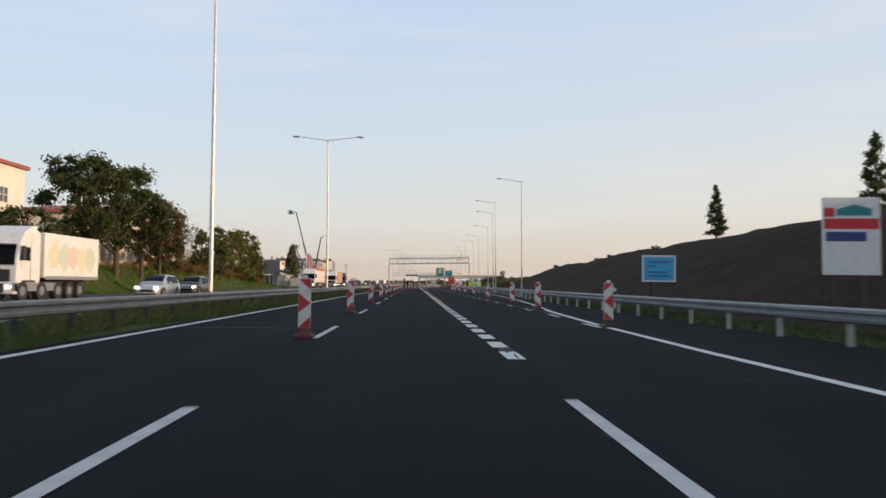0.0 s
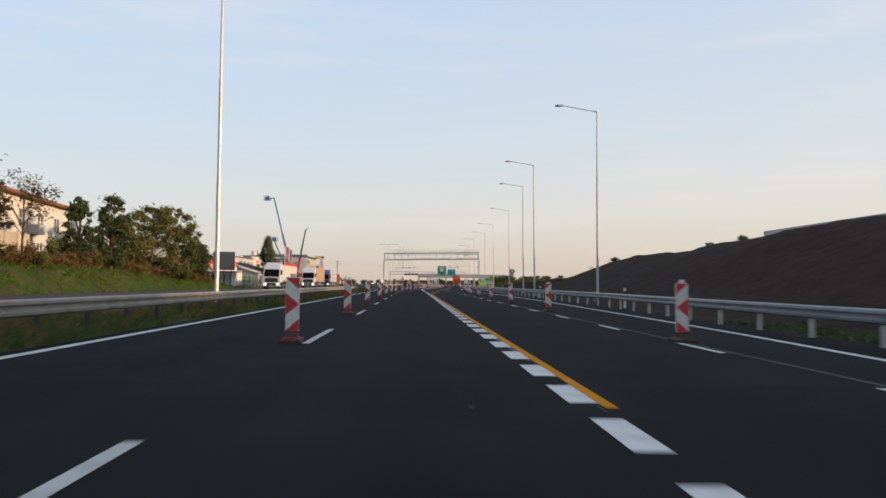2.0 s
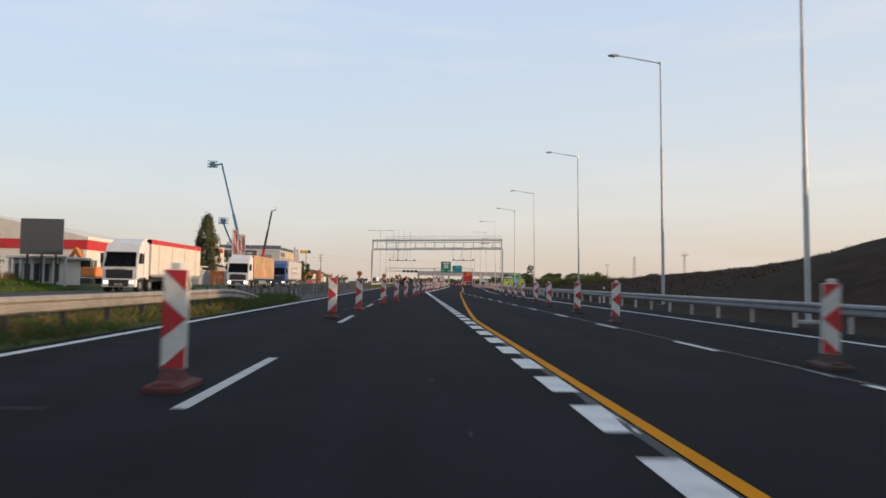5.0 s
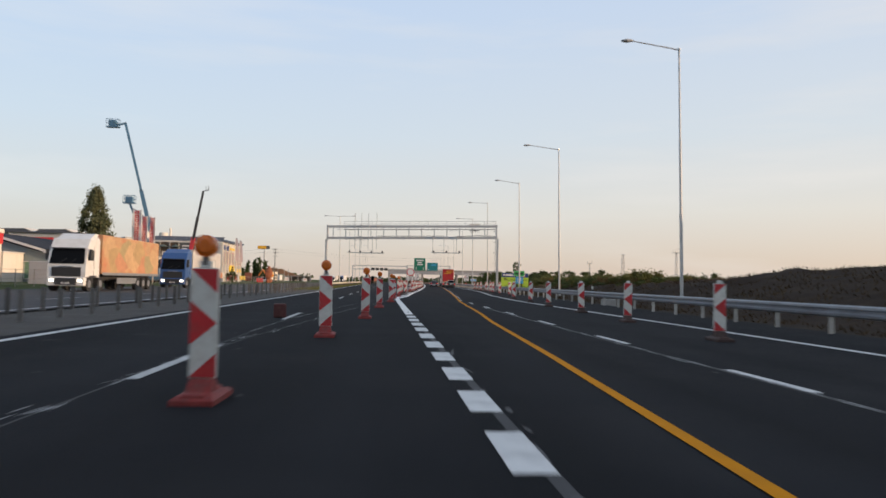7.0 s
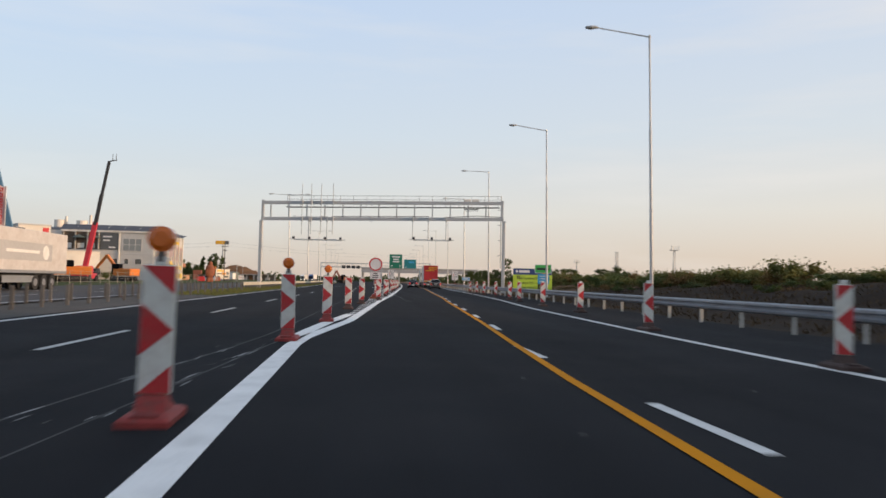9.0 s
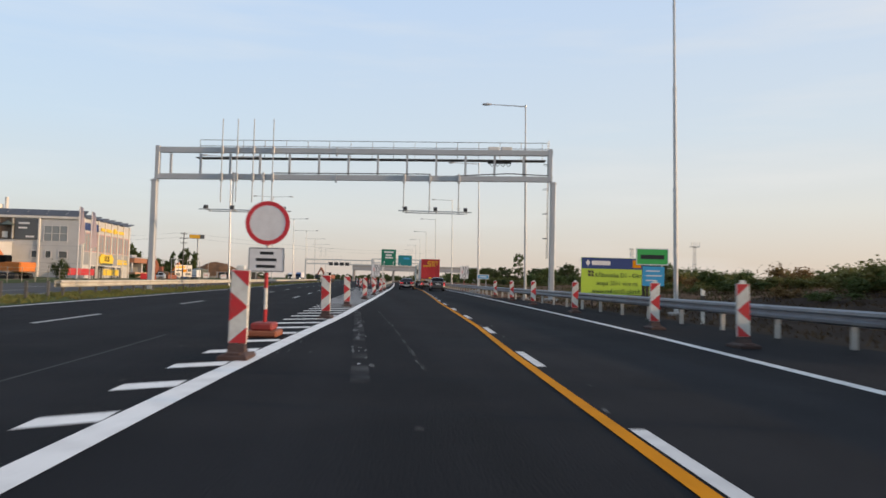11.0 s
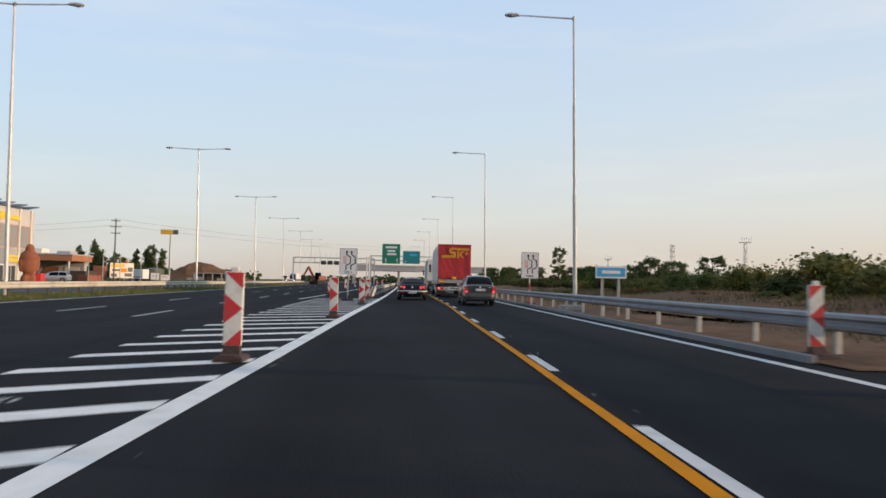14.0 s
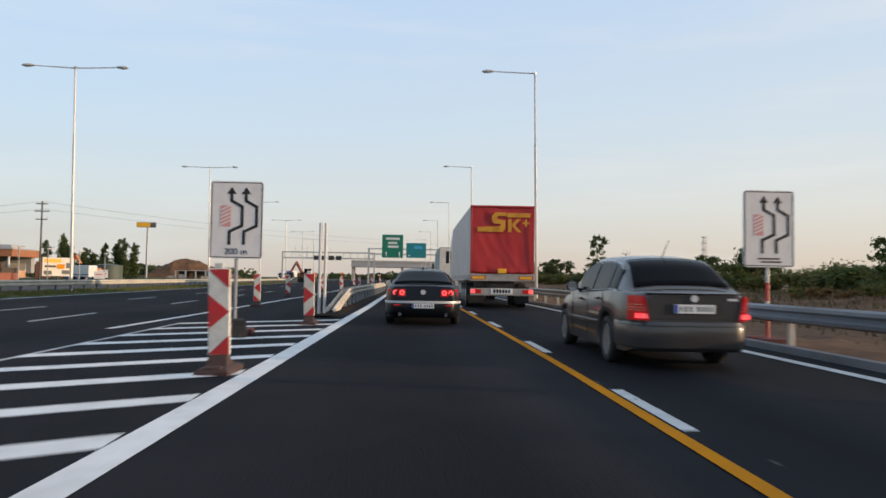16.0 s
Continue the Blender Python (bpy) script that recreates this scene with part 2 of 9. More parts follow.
car_black = mat("car_black", (0.005, 0.006, 0.009), 0.4, metal=0.0, vary=0.1, scale=2, fine=60, coat=0.22, spec=0.15)
car_grey = mat("car_grey", (0.05, 0.0475, 0.047), 0.36, metal=0.2, vary=0.06, scale=2, fine=90, coat=0.75, spec=0.3)
car_silver = mat("car_silver", (0.4, 0.42, 0.45), 0.3, metal=0.6, vary=0.06, scale=2, coat=0.8)
truck_white = mat("truck_white", (0.68, 0.68, 0.67), 0.4, vary=0.06, scale=1, dirt=(0.45, 0.42, 0.38), dirt_amount=0.4)
truck_blue = mat("truck_blue", (0.025, 0.08, 0.24), 0.45, vary=0.12, scale=1, coat=0.15)
tarp_red = mat("tarp_red", (0.42, 0.018, 0.02), 0.5, vary=0.1, scale=0.8, fine=2.5, bump=0.5, dirt=(0.33, 0.02, 0.02), dirt_amount=0.5)
logo_yellow = mat("logo_yellow", (0.62, 0.3, 0.02), 0.6, vary=0.2, scale=1.2, dirt=(0.45, 0.12, 0.02), dirt_amount=0.6)
tarp_yellow = mat("tarp_yellow", (0.8, 0.42, 0.02), 0.5, vary=0.1, scale=1.5)
tarp_grey = mat("tarp_grey", (0.5, 0.48, 0.47), 0.55, vary=0.12, scale=0.8, fine=6, bump=0.2, dirt=(0.35, 0.3, 0.28), dirt_amount=0.5)
tarp_cream = mat("tarp_cream", (0.64, 0.6, 0.53), 0.55, vary=0.1, scale=0.8, fine=6, dirt=(0.5, 0.42, 0.33), dirt_amount=0.45)
tarp_orange = mat("tarp_orange", (0.45, 0.27, 0.14), 0.55, vary=0.2, scale=0.5, fine=3, dirt=(0.5, 0.12, 0.05), dirt_amount=0.7)
side_teal = mat("side_teal", (0.22, 0.30, 0.30), 0.55, vary=0.12, scale=0.8, fine=6)
tank_green = mat("tank_green", (0.07, 0.09, 0.075), 0.6, vary=0.15, scale=0.6, fine=8)
steel_dark = mat("steel_dark", (0.05, 0.05, 0.052), 0.6, metal=0.4, vary=0.2, scale=4)
plate_white = mat("plate_white", (0.75, 0.75, 0.74), 0.4, vary=0.04, scale=8)
plate_blue = mat("plate_blue", (0.02, 0.06, 0.35), 0.4, vary=0.04, scale=8)
ink = mat("ink", (0.015, 0.015, 0.016), 0.5, vary=0.05, scale=8)
sign_white = mat("sign_white", (0.72, 0.7, 0.69), 0.4, vary=0.05, scale=2, dirt=(0.5, 0.47, 0.45), dirt_amount=0.35)
sign_pink = mat("sign_pink", (0.62, 0.3, 0.28), 0.45, vary=0.08, scale=6)
sign_back = mat("sign_back", (0.36, 0.37, 0.38), 0.5, metal=0.5, vary=0.08, scale=3)
sign_green = mat("sign_green", (0.004, 0.17, 0.10), 0.4, vary=0.06, scale=1.5)
sign_teal = mat("sign_teal", (0.01, 0.2, 0.22), 0.4, vary=0.06, scale=1.5)
sign_blue = mat("sign_blue", (0.05, 0.34, 0.6), 0.45, vary=0.08, scale=2)
sign_navy = mat("sign_navy", (0.02, 0.045, 0.17), 0.45, vary=0.06, scale=2)
sign_lime = mat("sign_lime", (0.42, 0.58, 0.05), 0.45, vary=0.08, scale=2)
sign_fresh = mat("sign_fresh", (0.06, 0.45, 0.09), 0.45, vary=0.08, scale=2)
sign_red = mat("sign_red", (0.55, 0.02, 0.03), 0.4, vary=0.05, scale=5)
wall_white = mat("wall_white", (0.68, 0.64, 0.58), 0.75, vary=0.08, scale=0.3, fine=6, dirt=(0.5, 0.46, 0.4), dirt_amount=0.35)
wall_pale = mat("wall_pale", (0.5, 0.49, 0.48), 0.6, vary=0.08, scale=0.3, fine=6, dirt=(0.38, 0.36, 0.34), dirt_amount=0.3)
loggia_shade_brown = mat("loggia_shade_brown", (0.11, 0.075, 0.05), 0.7, vary=0.3, scale=0.6, fine=5)
wall_grey = mat("wall_grey", (0.36, 0.36, 0.37), 0.7, vary=0.1, scale=0.3, fine=6)
wall_dark = mat("wall_dark", (0.09, 0.095, 0.1), 0.6, vary=0.12, scale=0.4, fine=6)
facade_red = mat("facade_red", (0.5, 0.025, 0.03), 0.5, vary=0.08, scale=0.5)
roof_dark = mat("roof_dark", (0.07, 0.075, 0.09), 0.6, vary=0.15, scale=0.4, fine=5)
roof_tile = mat("roof_tile", (0.26, 0.09, 0.055), 0.75, vary=0.2, scale=0.6, fine=8)
pane_pale = mat("pane_pale", (0.24, 0.26, 0.265), 0.35, vary=0.12, scale=0.6, spec=0.4)
sign_lemon = mat("sign_lemon", (0.72, 0.50, 0.03), 0.5, vary=0.06, scale=2)
pane_glass = mat("pane_glass", (0.06, 0.075, 0.085), 0.12, vary=0.1, scale=0.7, spec=0.8)
frame_white = mat("frame_white", (0.62, 0.6, 0.58), 0.5, vary=0.05, scale=3)
panel_wood = mat("panel_wood", (0.5, 0.42, 0.33), 0.7, vary=0.2, scale=1.2, fine=12, piece=0.15)
crane_blue = mat("crane_blue", (0.06, 0.15, 0.25), 0.45, vary=0.1, scale=1.5)
crane_red = mat("crane_red", (0.5, 0.03, 0.05), 0.45, vary=0.1, scale=1.5)
machine_orange = mat("machine_orange", (0.6, 0.17, 0.02), 0.5, vary=0.12, scale=1.5, dirt=(0.25, 0.12, 0.05), dirt_amount=0.5)
banner_white = mat("banner_white", (0.72, 0.7, 0.68), 0.7, vary=0.06, scale=1)
kerb_stone = mat("kerb_stone", (0.17, 0.175, 0.185), 0.85, vary=0.15, scale=1, fine=20, bump=0.15, dirt=(0.11, 0.105, 0.1), dirt_amount=0.5)
banner_pink = mat("banner_pink", (0.66, 0.5, 0.48), 0.7, vary=0.1, scale=1)
concrete = mat("concrete", (0.34, 0.33, 0.31), 0.85, vary=0.15, scale=1, fine=20, bump=0.15, dirt=(0.22, 0.2, 0.18), dirt_amount=0.5)
bark = mat("bark", (0.075, 0.055, 0.04), 0.9, vary=0.3, scale=3, fine=20, bump=0.4)
leaf_green = mat("leaf_green", (0.07, 0.1, 0.027), 0.7, thin=0.35, vary=0.45, scale=0.5, fine=4, spec=0.25, dirt=(0.1, 0.085, 0.025), dirt_amount=0.6)
leaf_deep = mat("leaf_deep", (0.055, 0.072, 0.024), 0.75, thin=0.3, vary=0.45, scale=0.5, fine=4, spec=0.2, dirt=(0.06, 0.05, 0.02), dirt_amount=0.5)
leaf_olive = mat("leaf_olive", (0.135, 0.14, 0.04), 0.7, thin=0.35, vary=0.45, scale=0.5, fine=4, spec=0.25, dirt=(0.16, 0.085, 0.03), dirt_amount=0.6)
leaf_brown = mat("leaf_brown", (0.1, 0.07, 0.032), 0.7, thin=0.35, vary=0.45, scale=0.5, fine=4, spec=0.25, dirt=(0.07, 0.07, 0.022), dirt_amount=0.7)
leaf_grey = mat("leaf_grey", (0.14, 0.155, 0.08), 0.7, thin=0.35, vary=0.4, scale=0.6, fine=4, spec=0.25, dirt=(0.12, 0.1, 0.05), dirt_amount=0.5)
leaf_dry = mat("leaf_dry", (0.19, 0.115, 0.045), 0.75, thin=0.35, vary=0.4, scale=0.5, fine=4, spec=0.2, dirt=(0.1, 0.1, 0.03), dirt_amount=0.6)
leaf_dark = mat("leaf_dark", (0.066, 0.086, 0.032), 0.75, thin=0.3, vary=0.4, scale=0.6, fine=4, spec=0.2)


# ---- mesh helpers ----
def mesh_of(bm, name, material, smooth=False):
    me = bpy.data.meshes.new(name)
    bm.normal_update()
    bm.to_mesh(me)
    bm.free()
    me.materials.append(material)
    if smooth:
        me.polygons.foreach_set("use_smooth", [True] * len(me.polygons))
    return me


def part(name, bm, material, parent, label="", smooth=False):
    """One mesh object under a thing or a part, in the thing's own coordinates."""
    ob = new(name, mesh_of(bm, name, material, smooth))
    ob.parent = parent
    return tagged(ob, label) if label else ob


def thing(name, m, label, category, group="", kind=""):
    ob = new(name)
    ob.matrix_world = m
    ob.empty_display_size = 0.2
    return tagged(ob, label, category, group, kind)


def solo(name, bm, material, label, category, group="", kind="", m=None, smooth=False):
    ob = new(name, mesh_of(bm, name, material, smooth))
    if m is not None:
        ob.matrix_world = m
    return tagged(ob, label, category, group, kind)


def box(bm, x0, x1, y0, y1, z0, z1, bevel=0.0):
    """A box between the given bounds, with its edges rounded off."""
    r = bmesh.ops.create_cube(bm, size=1, matrix=Matrix.Translation(((x0 + x1) / 2, (y0 + y1) / 2, (z0 + z1) / 2)) @ Matrix.Diagonal((x1 - x0, y1 - y0, z1 - z0, 1)))
    if bevel:
        es = list({e for v in r["verts"] for e in v.link_edges})
        bmesh.ops.bevel(bm, geom=es, offset=bevel, segments=1, affect="EDGES")
    return bm


def rod(bm, a, b, r0, r1=None, n=10, cap=True):
    a, b = Vector(a), Vector(b)
    m = Matrix.Translation((a + b) / 2) @ (b - a).to_track_quat("Z", "Y").to_matrix().to_4x4()
    bmesh.ops.create_cone(bm, cap_ends=cap, segments=n, radius1=r0, radius2=r0 if r1 is None else r1, depth=(b - a).length, matrix=m)
    return bm


def ball(bm, c, r, sx=1, sy=1, sz=1, n=10):
    bmesh.ops.create_uvsphere(bm, u_segments=n, v_segments=max(6, n * 2 // 3), radius=r, matrix=Matrix.Translation(c) @ Matrix.Diagonal((sx, sy, sz, 1)))
    return bm


def poly(bm, pts, z0=None):
    """A flat face through points."""
    return bm.faces.new([bm.verts.new(p) for p in pts])


def slab(bm, pts, depth, axis=(0, 1, 0)):
    """A polygon given in space, thickened along an axis."""
    d = Vector(axis) * depth
    a = [bm.verts.new(p) for p in pts]
    b = [bm.verts.new(Vector(p) + d) for p in pts]
    bm.faces.new(a)
    bm.faces.new(b[::-1])
    for i in range(len(a)):
        j = (i + 1) % len(a)
        bm.faces.new((a[j], a[i], b[i], b[j]))
    bmesh.ops.recalc_face_normals(bm, faces=bm.faces)
    return bm


def loft(bm, rings, closed=True, caps=True):
    """Skins rings of equally many points."""
    vs = [[bm.verts.new(p) for p in ring] for ring in rings]
    n = len(vs[0])
    for a, b in zip(vs, vs[1:]):
        for i in range(n if closed else n - 1):
            j = (i + 1) % n
            bm.faces.new((a[i], a[j], b[j], b[i]))
    if caps and closed:
        bm.faces.new(vs[0][::-1])
        bm.faces.new(vs[-1])
    bmesh.ops.recalc_face_normals(bm, faces=bm.faces)
    return bm


def B():
    return bmesh.new()


def turned(bm, prof, n=12):
    """A turned upright shape from (height, radius) pairs."""
    return loft(bm, [[(r * math.cos(6.28319 * k / n), r * math.sin(6.28319 * k / n), z) for k in range(n)] for z, r in prof])


def lerp(y, table):
    """Straight interpolation in a table of (y, value)."""
    return float(np.interp(y, [a for a, _ in table], [b for _, b in table]))


# ---- the plan: x across the motorway, y along it ----
RAIL_R = [(-40, 8.2), (20, 8.35), (44, 8.6), (61, 9.2), (76, 10.2), (118, 10.8), (143, 11.6), (176, 12.9), (213, 14.6), (249, 15.8), (270, 16.7), (350, 20.2), (460, 25.0)]
WHITE_R = [(-40, 5.0), (12, 5.0), (20, 5.2), (30, 5.75), (39, 6.6), (55, 7.75), (69, 8.3), (88, 8.9), (115, 9.1), (170, 8.9), (176, 9.1), (193, 10.1), (208, 11.6), (217, 12.3), (227, 12.95), (246, 14.2), (262, 15.1), (284, 16.4), (350, 19.6), (460, 24.4)]
WHITE_L = [(151.6, 1.27), (173.5, 1.2), (180, 2.02), (199, 3.3), (206.8, 3.93), (213.6, 4.5), (221, 4.98), (230, 5.62), (243, 6.5), (256, 7.32), (266, 8.0), (276, 8.65), (286, 9.3), (330, 11.8), (420, 16.4)]
YELLOW = [(44, 1.64), (110, 1.64), (114, 1.655), (119, 1.9), (128.7, 2.42), (138.5, 3.02), (148, 3.52), (154, 3.96), (161, 4.34), (168.6, 4.79), (174, 5.2), (180.5, 5.74), (202, 7.3), (209, 7.9), (216, 8.36), (228, 9.1), (234, 9.55), (243, 10.2), (256, 11.05), (262, 11.5), (268, 11.9), (330, 15.2), (420, 19.9)]
BANK = [(-60, 5.0), (0, 5.2), (40, 5.2), (60, 5.15), (84, 5.2), (95, 4.85), (105, 4.65), (119, 4.75), (128, 4.4), (134, 3.7), (140, 3.15), (148, 2.82), (160, 2.62), (170, 2.35), (180, 1.85), (190, 1.5), (200, 1.35), (240, 0.9), (320, 0.4)]


def ground_z(x, y):
    """The ground's height beside the carriageways."""
    n = noise.noise((x * 0.11, y * 0.11, 3.1)) * 0.5 + noise.noise((x * 0.4, y * 0.4, 7.7)) * 0.22
    right = lerp(y, RAIL_R) + 2.6
    z = -0.06
    if x > right:
        d = x - right
        h = lerp(y, BANK)
        rise = min(1.0, d / 12.0)
        rise = rise * rise * (3 - 2 * rise) * 0.35 + rise * 0.65
        rough = noise.noise((x * 0.9, y * 0.55, 1.3)) * 0.16 + noise.noise((x * 1.9, y * 1.3, 5.3)) * 0.09
        z = -0.1 + h * rise + (n * 0.4 + rough * (1.7 if 172 < y < 200 else 0.8)) * min(1, d / 3)
        if y > 170:
            z += 0.5 * min(1, d / 4) * abs(n) * 2
        if d > 60:
            z = max(z - (d - 60) * 0.03, -1.5)
    elif x < -26.5:
        d = -26.5 - x
        h = lerp(y, [(-60, 2.6), (60, 2.6), (110, 2.2), (140, 0.9), (165, 0.3), (220, 0.2), (500, 0.2)])
        rise = min(1.0, d / 4.6)
        z = -0.08 + h * rise * rise * (3 - 2 * rise) + n * 0.15 * min(1, d / 3)
    elif -9.9 < x < -6.1:
        z = 0.02 + n * 0.05
    return z


# ---- ground, road and markings ----
def grid_mesh(xs, ys, zfun):
    xs, ys = list(xs), list(ys)
    verts = [(x, y, zfun(x, y)) for y in ys for x in xs]
    n = len(xs)
    faces = [(j * n + i, j * n + i + 1, (j + 1) * n + i + 1, (j + 1) * n + i) for j in range(len(ys) - 1) for i in range(n - 1)]
    me = bpy.data.meshes.new("ground")
    me.from_pydata(verts, [], faces)
    return me


gx = sorted({round(v, 2) for v in [*np.arange(-60, -24, 1.5), *np.arange(-24, -9, 1.0), *np.arange(-10, -5.9, 0.45), -2, 4, *np.arange(8, 34, 0.7), *np.arange(34, 60, 2.5), *np.arange(60, 150, 12), *np.arange(-140, -60, 10), -2500, -1200, -600, -300, -200, 220, 320, 600, 1200, 2500]})
gy = sorted({round(v, 2) for v in [-400, -150, -80, *np.arange(-40, 300, 1.6), *np.arange(300, 480, 8), 520, 600, 750, 1000, 1500, 2500, 4000]})
gm = grid_mesh(gx, gy, ground_z)
ground = tagged(new("ground", gm), "verges of rough grass and bare soil beside the motorway", "ground", kind="structure")
for m_ in (grass_ground, bare_soil, gravel, spoil):
    gm.materials.append(m_)
for p_ in gm.polygons:
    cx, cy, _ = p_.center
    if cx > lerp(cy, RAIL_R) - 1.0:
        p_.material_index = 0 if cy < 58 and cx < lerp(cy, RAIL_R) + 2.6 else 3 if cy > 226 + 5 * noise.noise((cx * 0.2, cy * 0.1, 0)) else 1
    elif -22.5 < cx < -5.5 and 119 < cy < 205:
        p_.material_index = 2
    p_.use_smooth = True


def strip(bm, table, y0, y1, w, z, step=3.0):
    """A band of paint or asphalt along a line of the plan, w wide."""
    ys = list(np.arange(y0, y1, step)) + [y1]
    vs = []
    for y in ys:
        x = lerp(y, table)
        dx = (lerp(y + 0.5, table) - lerp(y - 0.5, table))
        c = 1 / math.sqrt(1 + dx * dx)
        vs.append((bm.verts.new((x - w / 2, y, z)), bm.verts.new((x + w / 2, y, z))))
    for (a, b), (c_, d) in zip(vs, vs[1:]):
        bm.faces.new((a, b, d, c_))
    return bm


bm = B()
ys = list(np.arange(-60, 480, 4.0)) + [700, 1100, 1800, 3000]
row = []
for y in ys:
    xr = lerp(y, RAIL_R) + 0.45 if y < 243 else lerp(y, WHITE_R) + 0.62
    row.append([bm.verts.new((x, y, 0.0)) for x in (-6.35, -2, 1.5, 5, xr)])
for a, b in zip(row, row[1:]):
    for i in range(4):
        bm.faces.new((a[i], a[i + 1], b[i + 1], b[i]))
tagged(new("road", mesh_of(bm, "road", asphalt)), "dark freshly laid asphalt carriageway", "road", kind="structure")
bm = B()
row = []
for y in ys:
    row.append([bm.verts.new((x, y, -0.01)) for x in (-26.0, -18, -10.4)])
for a, b in zip(row, row[1:]):
    for i in range(2):
        bm.faces.new((a[i], a[i + 1], b[i + 1], b[i]))
tagged(new("road_oncoming", mesh_of(bm, "road_oncoming", asphalt_old)), "older grey asphalt of the oncoming carriageway", "road", kind="structure")

PAINT = 0.006


def marking(name, bm, material, label, group=""):
    return solo(name, bm, material, label, "road marking", group, "structure")


def const(x):
    return [(-1000, x), (3000, x)]


marking("edge_line_left", strip(B(), const(-5.85), -60, 900, 0.2, PAINT, 12), white_line, "solid white edge line on asphalt")
marking("edge_line_oncoming", strip(B(), const(-10.9), -60, 900, 0.2, PAINT - 0.01, 12), old_line, "worn white edge line of the oncoming carriageway")
marking("edge_line_right", strip(B(), WHITE_R, -60, 455, 0.2, PAINT), white_line, "solid white edge line on asphalt")
marking("lane_line_white", strip(B(), WHITE_L, 151.6, 420, 0.27, PAINT, 1.5), fresh_lit_white, "broad fresh white lane line, lightened as if sunlit")
marking("lane_line_yellow", strip(B(), YELLOW, 44, 420, 0.125, PAINT + 0.003, 1.5), yellow_line, "temporary yellow lane line")
mesh_dash = mesh_of(strip(B(), const(0), 0, 4.05, 0.14, 0), "dash", dash_white)
dash_rows = thing("lane_dashes", pose(0, 0, PAINT), "dashed white lane line of four metre strokes", "road marking", kind="structure")


def dash(me, x, y, turn=0.0, parent=dash_rows):
    ob = new("dash", me)
    ob.parent = parent
    ob.matrix_basis = pose(x, y, 0, 0, 0, turn)


for k in range(-5, 36):
    y = 14.4 + 12.04 * k + (0 if k < 8 else 0.7 if k < 13 else 0.4)
    dash(mesh_dash, lerp(y, [(0, -1.95), (80, -2.22), (115, -2.13), (150, -2.36), (190, -2.28), (230, -1.6), (300, -1.2), (420, 0.5)]), y)
for k in range(16):
    dash(mesh_dash, 1.45 + 0.012 * k * k, 230.4 + 11.4 * k)
for k in range(-5, 0):
    dash(mesh_dash, 1.53, 14.9 + 12.04 * k)
short_rows = thing("guide_dashes", pose(0, 0, PAINT), "dashed white lane line of two metre strokes", "road marking", kind="structure")
mesh_short = mesh_of(strip(B(), const(0), 0, 2.0, 0.13, 0), "dash", white_line)
for k in range(-1, 26):
    y = 25.0 + 6.136 * k if k < 15 else 110.9 + 6.0 * (k - 14)
    if y < 175:
        dash(mesh_short, 5.1 if y > 24 else 4.95, y, 0, short_rows)
for y in (177.2, 182.9, 188.7, 194.6, 200.6, 206.6, 212.6, 218.5, 224.7, 230.6, 236.3, 241.8, 247.2, 252.8, 258.4, 264.0, 269.7, 275.6, 281.6, 287.6, 293.6):
    x0, x1 = lerp(y, YELLOW), lerp(y + 2, YELLOW)
    dash(mesh_short, x0 + 0.165, y, -math.degrees(math.atan2(x1 - x0, 2)), short_rows)
for k in range(40):
    dash(mesh_dash, -14.6, -20 + 12 * k, 0, dash_rows)
    dash(mesh_dash, -18.4, -20 + 12 * k, 0, dash_rows)
thick_rows = thing("block_dashes", pose(0, 0, PAINT), "row of broad short white block markings", "road marking", kind="structure")
mesh_block = mesh_of(box(B(), -0.14, 0.14, -0.58, 0.58, -0.003, 0.0), "block", white_line)
for k in range(72):
    y = 11.27 + 1.977 * k if k < 25 else 60.69 + 1.9886 * (k - 25)
    if y < 150.9:
        dash(mesh_block, lerp(y, [(11, 1.54), (55, 1.42), (116, 1.38), (141, 1.31), (153, 1.27)]), y, 0, thick_rows)
# grey traces of earlier paint, and repair joints
marking("old_trace", strip(B(), [(10, 1.56), (120, 1.5), (154, 1.3)], 48, 154, 0.1, 0.003), seal, "grey trace of removed lane paint")
marking("old_trace_right", strip(B(), [(20, 5.35), (120, 5.2), (140, 4.95), (180, 4.88)], 20, 158, 0.09, 0.003), seal, "grey trace of removed lane paint")
marking("joint_left", strip(B(), [(100, -2.33), (146, -2.33), (156, -1.6), (166, -0.35), (174, 0.5), (200, 1.4)], 118, 205, 0.03, 0.003), seal, "sealed joint in the asphalt")
marking("joint_left_two", strip(B(), [(140, -2.2), (155, -0.9), (165, 0.22), (176, 1.1)], 138, 176, 0.025, 0.0035), seal, "sealed joint in the asphalt")
marking("joint_cross", slab(B(), [(-5.7, 17.4, 0.003), (-2.3, 17.5, 0.003), (-2.3, 17.62, 0.003), (-5.7, 17.52, 0.003)], 0.001, (0, 0, 1)), seal, "sealed joint across the lane")
rubbed = mat("rubbed", (0.0165, 0.0172, 0.0196), 0.9, vary=0.3, scale=0.55, fine=30, dirt=(0.085, 0.085, 0.088), dirt_amount=0.85, spec=0.06)
marking("rubbed_trace", strip(B(), [(190, 4.95), (208, 4.95), (217, 4.88)], 199, 216.5, 0.22, 0.003), rubbed, "pale scar where old paint was ground off")
marking("rubbed_trace_two", strip(B(), [(190, 5.76), (207, 5.76), (217, 5.64)], 200, 216, 0.05, 0.003), rubbed, "pale scar where old paint was ground off")

# scuffs, drips and specks of paint on the asphalt
rnd = random.Random(41)
vs, fs = [], []


